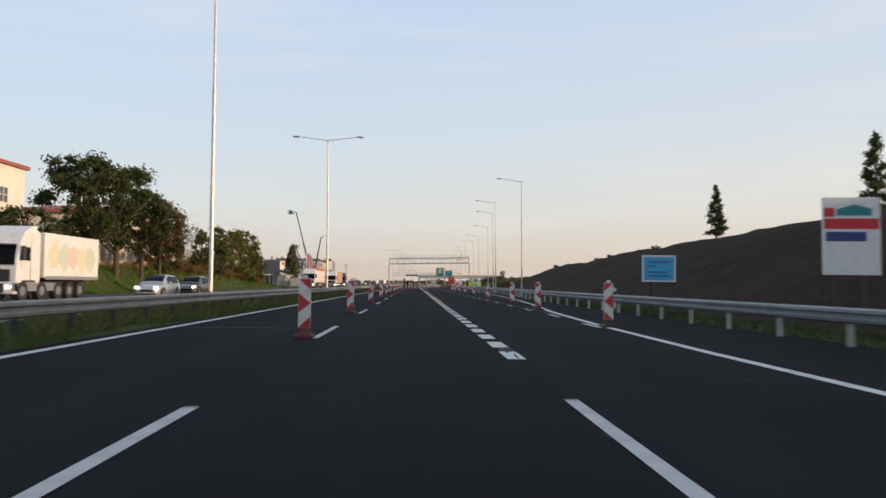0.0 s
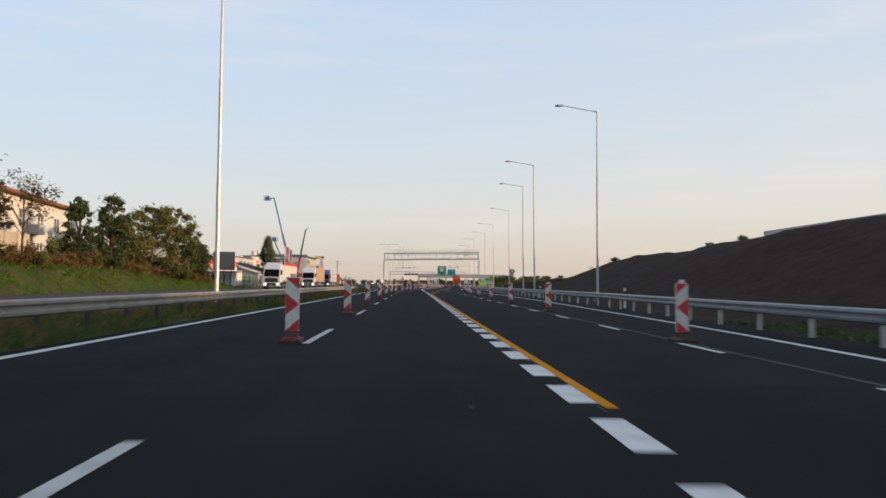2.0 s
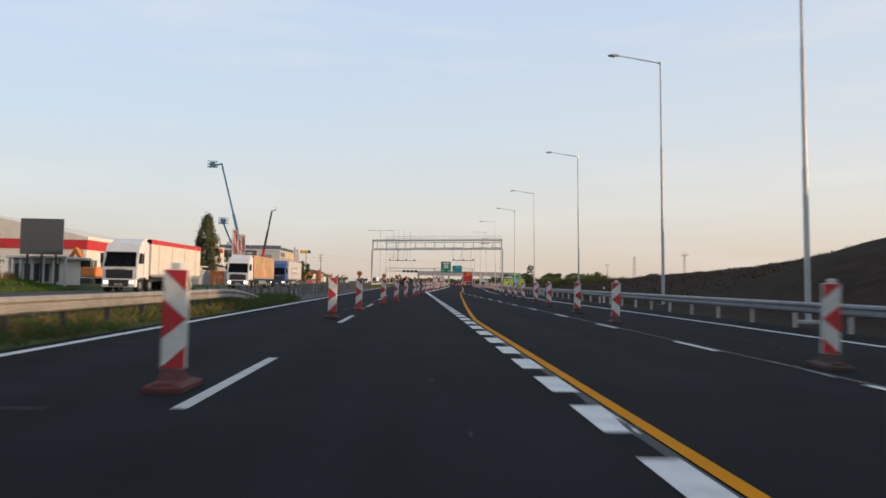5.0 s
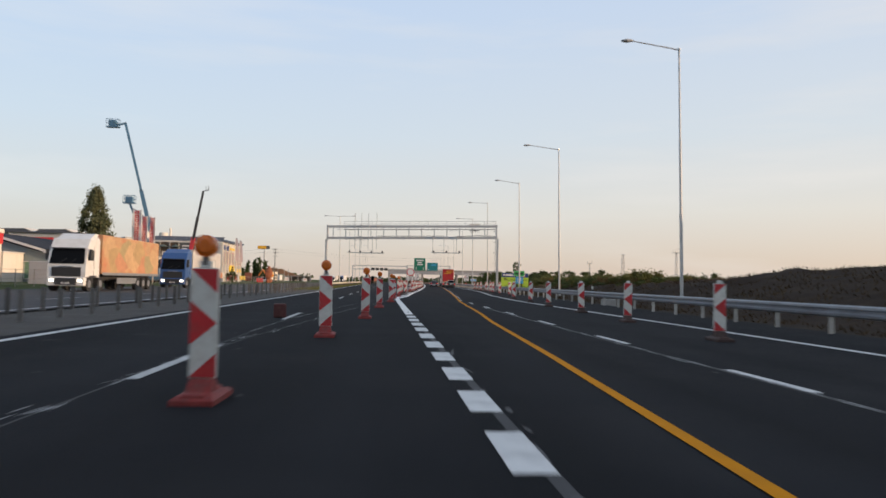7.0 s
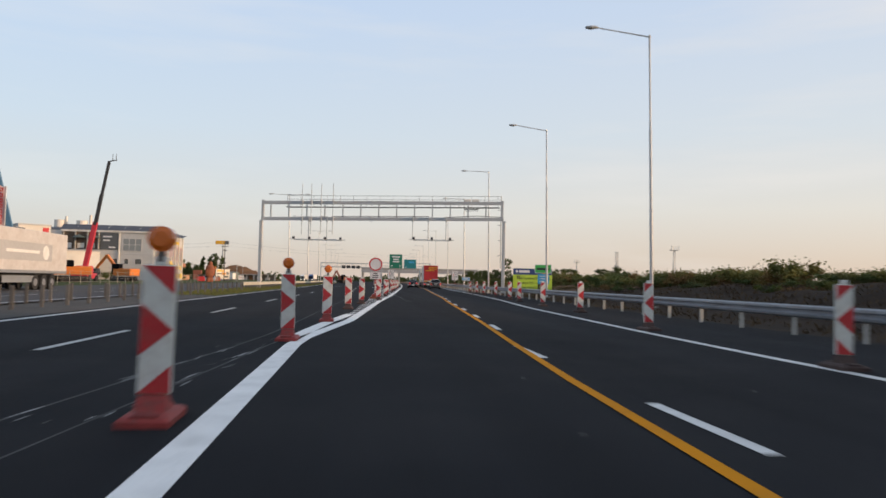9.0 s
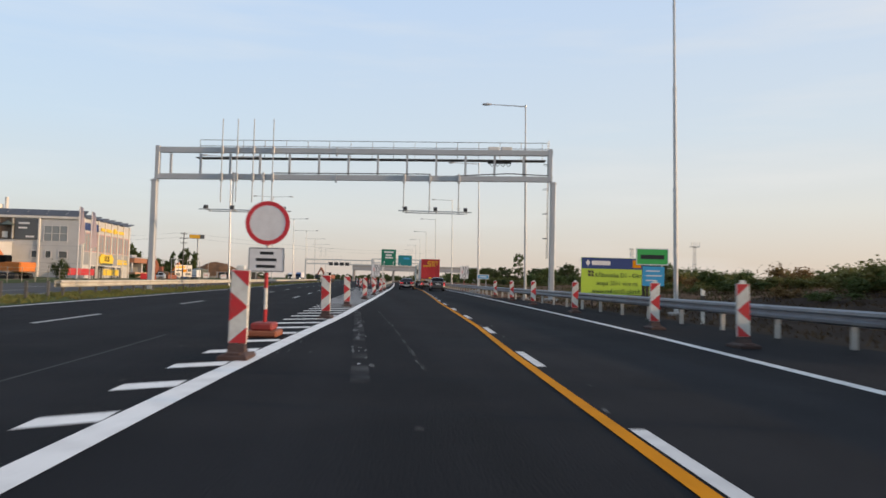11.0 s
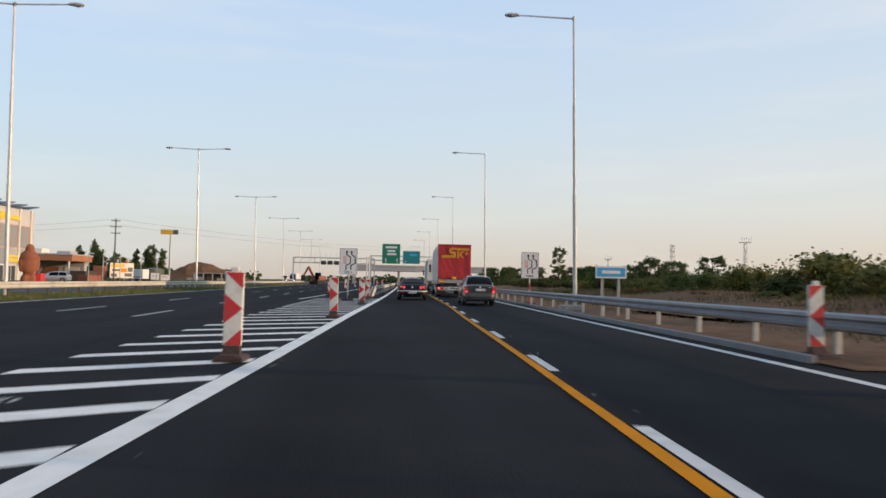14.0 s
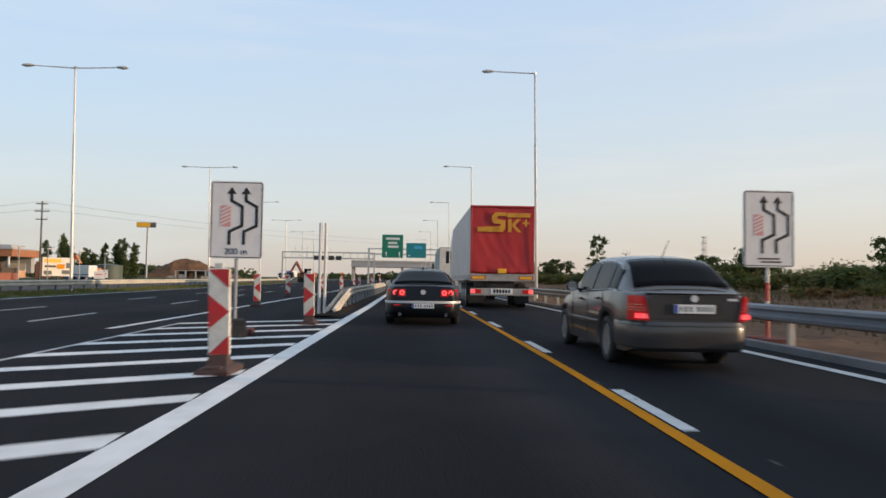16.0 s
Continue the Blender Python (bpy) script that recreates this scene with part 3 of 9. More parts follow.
def fleck(x, y, w, l, turn):
    """A ragged thin patch."""
    i, n, lift = len(vs), 6, 0.004 + 0.0025 * rnd.random()
    for k in range(n):
        a = 6.283 * k / n
        q = rnd.uniform(0.55, 1.0)
        u, v = math.cos(a) * w * q, math.sin(a) * l * q
        vs.append((x + u * math.cos(turn) - v * math.sin(turn), y + u * math.sin(turn) + v * math.cos(turn), lift))
    fs.append(tuple(range(i, i + n)))


for k in range(160):
    y = rnd.uniform(10, 154)
    fleck(lerp(y, [(10, 1.56), (120, 1.5), (154, 1.3)]) + rnd.gauss(0, 0.07), y, rnd.uniform(0.01, 0.05), rnd.uniform(0.1, 0.5), rnd.gauss(0, 0.12))
for k in range(110):
    fleck(rnd.uniform(-5.5, 8), rnd.uniform(2, 255), rnd.uniform(0.015, 0.06), rnd.uniform(0.02, 0.07), rnd.uniform(0, 3))
for k in range(26):
    y = rnd.uniform(0, 200)
    fleck(rnd.uniform(-5.2, -2.6), y, rnd.uniform(0.2, 0.5), rnd.uniform(0.01, 0.03), rnd.gauss(0, 0.1))
for k in range(60):
    y = rnd.uniform(175, 300)
    fleck(lerp(y, YELLOW) + rnd.uniform(0.1, 0.4), y, rnd.uniform(0.01, 0.04), rnd.uniform(0.05, 0.3), rnd.gauss(-0.08, 0.1))
for k in range(22):
    y = rnd.uniform(200, 262)
    fleck(lerp(y, WHITE_L) + rnd.uniform(0.15, 0.35), y, rnd.uniform(0.008, 0.02), rnd.uniform(0.05, 0.25), rnd.gauss(-0.08, 0.1))
for k in range(40):
    y = rnd.uniform(138, 174)
    fleck(lerp(y, [(140, -2.2), (155, -1.2), (165, -0.05), (176, 0.8)]) + rnd.gauss(0, 0.25), y, rnd.uniform(0.008, 0.02), rnd.uniform(0.05, 0.25), rnd.gauss(-0.15, 0.1))
for k in range(24):
    y = rnd.uniform(199.5, 216.5)
    fleck(4.95 + rnd.gauss(0, 0.08), y, rnd.uniform(0.01, 0.05), rnd.uniform(0.15, 0.6), rnd.gauss(0, 0.05))
for k in range(14):
    y = rnd.uniform(200, 216)
    fleck(lerp(y, [(190, 5.76), (207, 5.76), (217, 5.64)]) + rnd.gauss(0, 0.02), y, rnd.uniform(0.006, 0.016), rnd.uniform(0.1, 0.5), rnd.gauss(0, 0.03))
me = bpy.data.meshes.new("paint_scuff")
me.from_pydata(vs, [], fs)
me.materials.append(mat("scuff", (0.06, 0.06, 0.063), 0.8, vary=0.5, scale=3, fine=30))
tagged(new("paint_scuff", me), "scuffs and specks of old paint on the asphalt", "road marking", kind="stuff")

SMEAR = ((4.77, 234.1), (4.7, 239.5))   # pale spray across the hatching
vs, fs = [], []
for k in range(120):
    y = rnd.uniform(96, 160)
    fleck(lerp(y, [(20, 5.35), (120, 5.2), (140, 4.95), (180, 4.88)]) + rnd.gauss(0, 0.035), y, rnd.uniform(0.008, 0.022), rnd.uniform(0.15, 0.7), rnd.gauss(0, 0.04))
for k in range(7):
    y = rnd.uniform(200, 216)
    fleck(5.0 + rnd.gauss(0, 0.05), y, rnd.uniform(0.008, 0.03), rnd.uniform(0.03, 0.12), rnd.gauss(0, 0.3))
for k in range(170):
    y = rnd.uniform(120, 172)
    side = rnd.choice(([(100, -2.33), (146, -2.33), (156, -1.6), (166, -0.35), (174, 0.5)], [(118, -2.9), (140, -2.2), (155, -0.9), (165, 0.22), (176, 1.1)]))
    fleck(lerp(y, side) + rnd.gauss(0, 0.05), y, rnd.uniform(0.006, 0.02), rnd.uniform(0.1, 0.55), rnd.gauss(-0.1, 0.08))
for k in range(46):
    q = rnd.random()
    fleck(SMEAR[0][0] + (SMEAR[1][0] - SMEAR[0][0]) * q + rnd.gauss(0, 0.05), SMEAR[0][1] + (SMEAR[1][1] - SMEAR[0][1]) * q, rnd.uniform(0.01, 0.04), rnd.uniform(0.1, 0.4), rnd.gauss(0.1, 0.06))
for k in range(22):
    y = rnd.uniform(214.5, 219)
    fleck(lerp(y, WHITE_L) + 0.16 + abs(rnd.gauss(0, 0.04)), y, rnd.uniform(0.005, 0.012), rnd.uniform(0.04, 0.14), rnd.gauss(-0.08, 0.05))
me = bpy.data.meshes.new("paint_residue")
me.from_pydata(vs, [], fs)
me.materials.append(mat("residue", (0.3, 0.3, 0.305), 0.8, vary=0.4, scale=3, fine=30))
tagged(new("paint_residue", me), "ragged pale residue of ground-off lane paint", "road marking", kind="stuff")

# hatched gore left of the broad white line
hatch = thing("hatched_area", pose(0, 0, PAINT), "hatched area of slanting white stripes", "road marking", kind="structure")
GORE = [(173, 1.0), (180, 1.6), (184, 2.0), (200, 2.7), (220, 3.25), (232, 3.55), (250, 4.12), (262, 4.5), (272, 4.85), (282, 5.2)]
part("stripe", strip(B(), [(173.5, 1.05), (178, 1.35), (184, 2.0)], 173.5, 184, 0.3, 0.0), fresh_lit_white, hatch)
for k in range(54):
    y = 184.6 + 1.755 * k
    xr, xl = lerp(y, WHITE_L) - 0.14, lerp(y - 1.0, GORE)
    if xr - xl > 0.15:
        bm = B()
        d = (xr - xl) * 0.57
        xm, t_ = (xl + xr) / 2, random.uniform(0.40, 0.47)
        poly(bm, [(xl, y - d, 0), (xr, y, 0), (xr, y + t_, 0), (xl, y + t_ - d, 0)])
        part("stripe", bm, fresh_lit_white, hatch)
tips = []
for k in range(54):
    y = 184.6 + 1.755 * k
    xr, xl = lerp(y, WHITE_L) - 0.14, lerp(y - 1.0, GORE)
    tips.append((y - (xr - xl) * 0.57 + 0.2, xl))
marking("gore_tip_line", strip(B(), tips, 262.5, 276, 0.09, PAINT - 0.002), old_line, "thin worn white line along the hatched area")
marking("gore_edge_line", strip(B(), [(274, 4.1), (277, 4.3), (300, 5.6), (420, 11.6)], 274, 420, 0.16, PAINT), fresh_lit_white, "white edge line past the hatched area")


# ---- guardrails ----
WAVE = [(0.0, 0.44), (0.055, 0.475), (0.06, 0.53), (0.005, 0.575), (0.005, 0.615), (0.06, 0.66), (0.055, 0.715), (0.0, 0.75), (-0.012, 0.75), (0.04, 0.71), (0.045, 0.665), (-0.01, 0.62), (-0.01, 0.57), (0.045, 0.525), (0.04, 0.48), (-0.012, 0.445)]


def guardrail(name, table, y0, y1, side, material, post_gap, label, post_mat, beam=True, z=0.0, double=False, drop=()):
    """A steel crash barrier: wave beams in lengths on C posts. side: -1 where the wave faces -x."""
    g = thing(name, pose(0, 0, z), label, "guardrail", kind="structure")
    if beam:
        edges = list(np.arange(y0, y1, 4.0)) + [y1]
        for i, (a, b) in enumerate(zip(edges, edges[1:])):
            bm = B()
            for s in ((side, -side) if double else (side,)):
                rings = []
                for y in (a - 0.12, (a + b) / 2, b):
                    x = lerp(y, table) + (s * 0.1 if double else 0)
                    dz = lerp(y, drop) if drop else 0.0
                    rings.append([(x + s * (px + (0.004 if y < a else 0)), y, pz - dz) for px, pz in WAVE])
                loft(bm, rings)
            part("beam", bm, material, g, smooth=False)
    bm = B()
    for sx in (-0.05, 0.05):
        box(bm, sx - 0.006, sx + 0.006, -0.03, 0.03, -0.3, 0.74)
    box(bm, -0.05, 0.05, -0.036, -0.03, -0.3, 0.74)
    pm = mesh_of(bm, "post", post_mat)
    y = y0 + 0.6
    while y < y1:
        ob = new("post", pm)
        ob.parent = g
        ob.matrix_basis = pose(lerp(y, table) - side * 0.07, y, -(lerp(y, drop) if drop else 0.0))
        y += post_gap
    return g


guardrail("guardrail_right", RAIL_R, -30, 330, -1, rail_zinc, 2.68, "galvanised steel crash barrier along the right edge", post_pale)
DROP = [(118.5, 0.0), (120.5, 0.08), (126.5, 0.62)]   # where the barrier slopes down to the ground
LEFT_RAIL = [(-60, -6.75), (50, -6.85), (130, -6.9)]
guardrail("guardrail_left", LEFT_RAIL, -30, 126.5, 1, zinc_old, 2.0, "weathered steel crash barrier sloping into the grassy median", steel_dark, drop=DROP)
guardrail("bare_post_row", const(-7.8), 120, 223, 1, zinc_post, 2.0, "row of bare guardrail posts without beams", zinc_post, beam=False)
guardrail("bare_post_row_far", const(-9.6), 121, 223, 1, zinc_post, 2.0, "row of bare guardrail posts without beams", zinc_post, beam=False)
guardrail("guardrail_median", const(-8.0), 224, 420, 1, zinc_pale, 2.0, "weathered pale steel crash barrier in the median", zinc_post, double=True)


# ---- lamp posts ----
def luminaire(bm, x, z, s, y=0.0):
    """A cobra-head lamp with a drooping belly."""
    rings = []
    for d, w, h0, h1 in ((0, 0.05, -0.03, 0.04), (0.15, 0.11, -0.05, 0.08), (0.4, 0.15, -0.09, 0.09), (0.62, 0.12, -0.06, 0.06), (0.72, 0.05, -0.02, 0.03)):
        rings.append([(x + s * d, y - w, z), (x + s * d, y - w * 0.6, z + h1), (x + s * d, y + w * 0.6, z + h1), (x + s * d, y + w, z), (x + s * d, y + w * 0.6, z + h0), (x + s * d, y - w * 0.6, z + h0)])
    return loft(bm, rings)


def lamp_post(x, y, top, arms, turn, label, group, reach=2.6, rise=0.38):
    lean = 0.95 if y > 100 else 0.5
    p = thing("street_lamp", pose(x + math.tan(radians(lean)) * top, y, 0, 0, -lean, turn), label, "street lamp", group)
    bm = turned(B(), [(-0.3, 0.094), (5.06, 0.09), (5.08, 0.1), (5.23, 0.09), (5.24, 0.077), (9.26, 0.073), (9.28, 0.082), (9.43, 0.074), (9.44, 0.058), (top, 0.05)])
    part("shaft", bm, lamp_steel, p, smooth=False)
    part("hatch_door", box(B(), -0.05, 0.05, -0.112, -0.09, 0.7, 1.15, 0.008), lamp_steel, p)
    for s in arms:
        bm = B()
        rod(bm, (0, 0, top - 0.05), (s * reach, 0, top + rise), 0.04, 0.032, 8)
        arm = part("arm", bm, lamp_steel, p)
        part("arm_collar", turned(B(), [(top - 0.12, 0.075), (top + 0.04, 0.075)], 10), lamp_steel, arm)
        part("lamp_head", luminaire(B(), s * (reach - 0.1), top + rise, s), lamp_steel, arm, "grey cobra-head lamp")
    bm = B()
    box(bm, -0.28, 0.28, -0.28, 0.28, -0.3, 0.06, 0.03)
    part("footing", bm, concrete, p, "concrete footing")
    return p


single = "tall galvanised lamp post with one arm reaching over the road"
double = "tall galvanised lamp post with two opposite arms on the median"
for x, y, top in ((13.47, 90.6, 14.4), (12.9, 116.1, 14.55), (14.5, 134.6, 14.7), (16.8, 166.3, 14.65), (17.28, 196.4, 14.5), (17.65, 219.2, 14.25), (16.77, 242.1, 14.15), (17.1, 264.4, 13.5), (19.1, 300.8, 13.75), (20.6, 338.6, 13.95), (22.2, 376, 13.9), (23.8, 413, 13.9), (25.4, 450, 13.9), (27, 487, 13.9), (28.6, 524, 13.9)):
    lamp_post(x, y, top, (-1,), -3 if y > 180 else 0, single, "lamp posts along the right edge", 2.88 if y == 196.4 else 2.75 if y == 166.3 else 2.6, 0.38 if y < 230 else 0.05)
for x, y, top in ((-8.8, 30.6, 14.6), (-8.4, 67.1, 14.6), (-8.58, 267, 13.56), (-8.5, 303.2, 13.52), (-8.6, 340, 13.2), (-8.6, 376.5, 13.2), (-8.6, 413, 13.2), (-8.6, 450, 13.2), (-8.6, 487, 13.2)):
    lamp_post(x, y, top, (-1, 1), 0, double, "lamp posts along the median", 2.75 if y < 100 else 2.45, 0.3 if y < 100 else 0.05)


# ---- work-zone boards ----
def delineator(flip, rubber_foot):
    """An upright striped board on a rubber foot, its arrow to the right (flip 1) or left (-1)."""
    d = thing("delineator_board", pose(0, 0, 0), "red and white arrow-striped delineator board on a red rubber foot", "delineator board", "delineator boards in the work zone")
    z0 = 0.2
    bm = B()
    box(bm, -0.125, 0.125, -0.03, 0.03, z0, z0 + 1.0, 0.012)
    board = part("board", bm, board_white, d)
    for pts in ([(-0.12, 0.99), (0.12, 0.99), (0.12, 0.77)], [(-0.12, 0.3), (-0.12, 0.7), (0.12, 0.5)], [(-0.12, 0.01), (0.12, 0.23), (0.12, 0.01)]):
        bm = B()
        slab(bm, [(flip * u, -0.0335, z0 + v) for u, v in pts], 0.003)
        part("stripe", bm, board_red, board, "red reflective stripe")
    bm = B()
    ring = lambda sx, sy, z: [(-sx, -sy, z), (sx, -sy, z), (sx, sy, z), (-sx, sy, z)]
    loft(bm, [ring(0.19, 0.32, 0.0), ring(0.19, 0.32, 0.05), ring(0.16, 0.28, 0.075), ring(0.12, 0.12, 0.09), ring(0.1, 0.06, 0.2)])
    foot = part("foot", bm, rubber_foot, d)
    for sy in (-0.23, 0.23):
        bm = B()
        box(bm, -0.1, 0.1, sy - 0.06, sy + 0.06, 0.06, 0.1, 0.015)
        part("grip", bm, rubber_foot, foot)
    bm = B()
    box(bm, -0.055, 0.055, -0.025, 0.025, z0 + 0.99, z0 + 1.065, 0.012)
    part("cap", bm, board_white, d, "pale lamp socket")
    return d


def beacon(d):
    """A flashing lamp on top of a board."""
    bm = B()
    box(bm, -0.028, 0.028, -0.03, 0.03, 1.22, 1.32, 0.008)
    b = part("beacon", bm, zinc_post, d, "round amber warning lamp")
    bm = B()
    rod(bm, (0, -0.05, 1.4), (0, 0.05, 1.4), 0.1, 0.1, 16)
    rod(bm, (0, -0.075, 1.4), (0, -0.05, 1.4), 0.06, 0.09, 16)
    part("lens", bm, amber, b, smooth=False)


right_arrow, left_arrow, lamp_arrow, far_arrow = delineator(1, base_red), delineator(-1, base_dark), delineator(1, base_bright), delineator(1, base_dark)
beacon(lamp_arrow)
tagged(left_arrow, "red and white arrow-striped delineator board on a dark rubber foot")
tagged(far_arrow, "red and white arrow-striped delineator board on a dark brown foot")
tagged(lamp_arrow, "striped delineator board with a round amber warning lamp on top")
LEFT_BOARDS = [(-2.24, 14.6), (-2.44, 27.0), (-2.41, 38.9), (-2.43, 50.9), (-2.53, 62.9), (-2.65, 75.5), (-2.6, 87.7), (-2.6, 99.8), (-2.6, 113.7), (-2.3, 120.1), (-1.7, 127.9), (-1.2, 134.2), (-0.72, 141.75), (-0.14, 148.8), (0.21, 157.5), (0.76, 166.1), (1.02, 173.6), (1.43, 179.6), (1.83, 188.1), (2.34, 194.2), (3.3, 201.2), (4.03, 211.4), (4.48, 220.2), (5.29, 231.5), (6.05, 242.7), (6.9, 254.3), (7.67, 267.3), (7.96, 276.0)]
for i, (x, y) in enumerate(LEFT_BOARDS):
    src = lamp_arrow if 118 < y < 182 else far_arrow if y > 182 else right_arrow
    if i == 0:
        right_arrow.matrix_world = pose(x, y, 0, 0, 0, 3)
    elif src is lamp_arrow and abs(y - 120.1) < 1:
        lamp_arrow.matrix_world = pose(x, y, 0, 0, 0, -2)
    elif src is far_arrow and abs(y - 188.1) < 1:
        far_arrow.matrix_world = pose(x, y, 0, 0, 0, -2)
    else:
        copy_thing(src, pose(x, y, 0, random.uniform(-1.5, 1.5), random.uniform(-1, 1), random.uniform(-6, 3)))
RIGHT_BOARDS = [(5.25, 19.2), (5.5, 31.8), (5.43, 39.8), (5.3, 51.9), (5.57, 67.9), (5.55, 79.7), (5.6, 91), (5.7, 102.4), (5.8, 113.5), (6.18, 120.1), (6.54, 127.8), (7.18, 135.3), (7.44, 142), (7.9, 149), (8.35, 155.8), (8.66, 162.9), (9.15, 169.8), (9.6, 177.8), (11.2, 188.6), (11.5, 195.8), (12.1, 203.9), (12.56, 209), (13.35, 218.4), (13.9, 227.3), (14.5, 235.2), (15.08, 243.6)]
for i, (x, y) in enumerate(RIGHT_BOARDS):
    if i == 0:
        left_arrow.matrix_world = pose(x, y, 0, 0, 0, -4)
    else:
        copy_thing(left_arrow, pose(x, y, 0, random.uniform(-1.5, 1.5), random.uniform(-1, 1), random.uniform(-8, 4)))


def text(s, size, depth=0.002):
    """Letters as a mesh, centred, standing in the x-z plane and facing -y."""
    cu = bpy.data.curves.new("letters", "FONT")
    cu.body, cu.size, cu.extrude, cu.align_x, cu.align_y, cu.resolution_u = s, size, depth, "CENTER", "CENTER", 3
    ob = bpy.data.objects.new("letters", cu)
    me = bpy.data.meshes.new_from_object(ob)
    bpy.data.objects.remove(ob)
    bm = B()
    bm.from_mesh(me)
    bpy.data.meshes.remove(me)
    bmesh.ops.transform(bm, matrix=Matrix.Rotation(radians(90), 4, "X"), verts=bm.verts)
    return bm


def moved(bm, x, y, z, rz=0.0):
    bmesh.ops.transform(bm, matrix=pose(x, y, z, 0, 0, rz), verts=bm.verts)
    return bm


def plate(bm, x0, x1, z0, z1, y=0.0, depth=0.03, r=0.06, n=3):
    """An upright panel with rounded corners, its face at y."""
    pts = []
    for cx, cz, a0 in ((x1 - r, z1 - r, 0), (x0 + r, z1 - r, 90), (x0 + r, z0 + r, 180), (x1 - r, z0 + r, 270)):
        for k in range(n + 1):
            a = radians(a0 + 90 * k / n)
            pts.append((cx + r * math.cos(a), y, cz + r * math.sin(a)))
    return slab(bm, pts, depth)


def bars(parent, name, material, rows, y, height):
    """Unreadable lines of writing as plain bars: rows of (x0, x1, z)."""
    for x0, x1, z in rows:
        part(name, box(B(), x0, x1, y - 0.004, y, z - height / 2, z + height / 2), material, parent)


# ---- toll gantry ----
GX0, GY0, GX1, GY1 = -8.95, 241.2, 18.05, 238.75
SPAN = math.hypot(GX1 - GX0, GY1 - GY0)
gz = lambda u: 9.74 + 0.52 * u / SPAN
gantry = thing("toll_gantry", pose(GX0, GY0, 0, 0, 0, math.degrees(math.atan2(GY1 - GY0, GX1 - GX0))), "grey steel toll gantry spanning the carriageway", "gantry")


def sloped(bm, u0, u1, dz0, dz1, y0, y1):
    """A beam from u0 to u1 along the gantry, between depths below its upper edge."""
    rings = [[(u, y0, gz(u) + dz0), (u, y1, gz(u) + dz0), (u, y1, gz(u) + dz1), (u, y0, gz(u) + dz1)] for u in (u0, u1)]
    return loft(bm, rings)


for dz in (0.0, -1.81):
    chord = part("chord", sloped(B(), 0.1, SPAN - 0.1, dz - 0.365, dz, -0.16, 0.16), gantry_paint, gantry)
    for u in (12.2,):
        part("flange", sloped(B(), u - 0.04, u + 0.04, dz - 0.5, dz + 0.08, -0.2, 0.2), gantry_paint, chord)
for k in range(13):
    u = 1.02 + 2.0 * k
    part("strut", sloped(B(), u - 0.07, u + 0.07, -1.83, -0.42, -0.07, 0.07), gantry_paint, gantry)
for u, w in ((0.0, 0.18), (SPAN - 0.04, 0.17)):
    leg = part("leg", box(B(), u - w, u + w, -0.2, 0.2, -0.3, gz(u) - 2.18, 0.03), gantry_paint, gantry)
    part("leg_head", box(B(), u - 0.36 if u else u, u - 0.08 if u else u + 0.28, -0.17, 0.17, gz(u) - 2.18, gz(u) + 0.1, 0.02), gantry_paint, leg)
    part("base_plate", box(B(), u - 0.45, u + 0.45, -0.45, 0.45, -0.3, 0.1, 0.04), concrete, leg, "concrete base")
    part("collar", box(B(), u - w - 0.05, u + w + 0.05, -0.24, 0.24, gz(u) - 2.32, gz(u) - 2.26), gantry_paint, leg)
walkway = part("walkway", sloped(B(), 2.6, SPAN - 0.5, -0.65, -0.6, 0.25, 1.05), zinc_post, gantry, "dark grating of the service walkway")
for dz in (0.72, 0.3):
    bm = B()
    rod(bm, (2.6, 1.02, gz(2.6) + dz), (SPAN - 0.3, 1.02, gz(SPAN) + dz), 0.025, 0.025, 6)
    part("handrail", bm, zinc, walkway)
for k in range(17):
    u = 2.62 + 1.49 * k
    if u < SPAN - 0.3:
        part("rail_post", rod(B(), (u, 1.02, gz(u) - 0.65), (u, 1.02, gz(u) + 0.72), 0.022, 0.022, 6), zinc, walkway)
for u in (4.52, 5.53, 6.62, 7.94):
    mast = part("antenna_rod", rod(B(), (u, -0.3, gz(u) - 3.75), (u, -0.3, gz(u) + 1.92), 0.04, 0.035, 8), gantry_paint, gantry)
    for dz in (-0.2, -2.05):
        part("clamp", box(B(), u - 0.09, u + 0.09, -0.36, -0.15, gz(u) + dz - 0.28, gz(u) + dz + 0.28, 0.02), gantry_paint, mast)
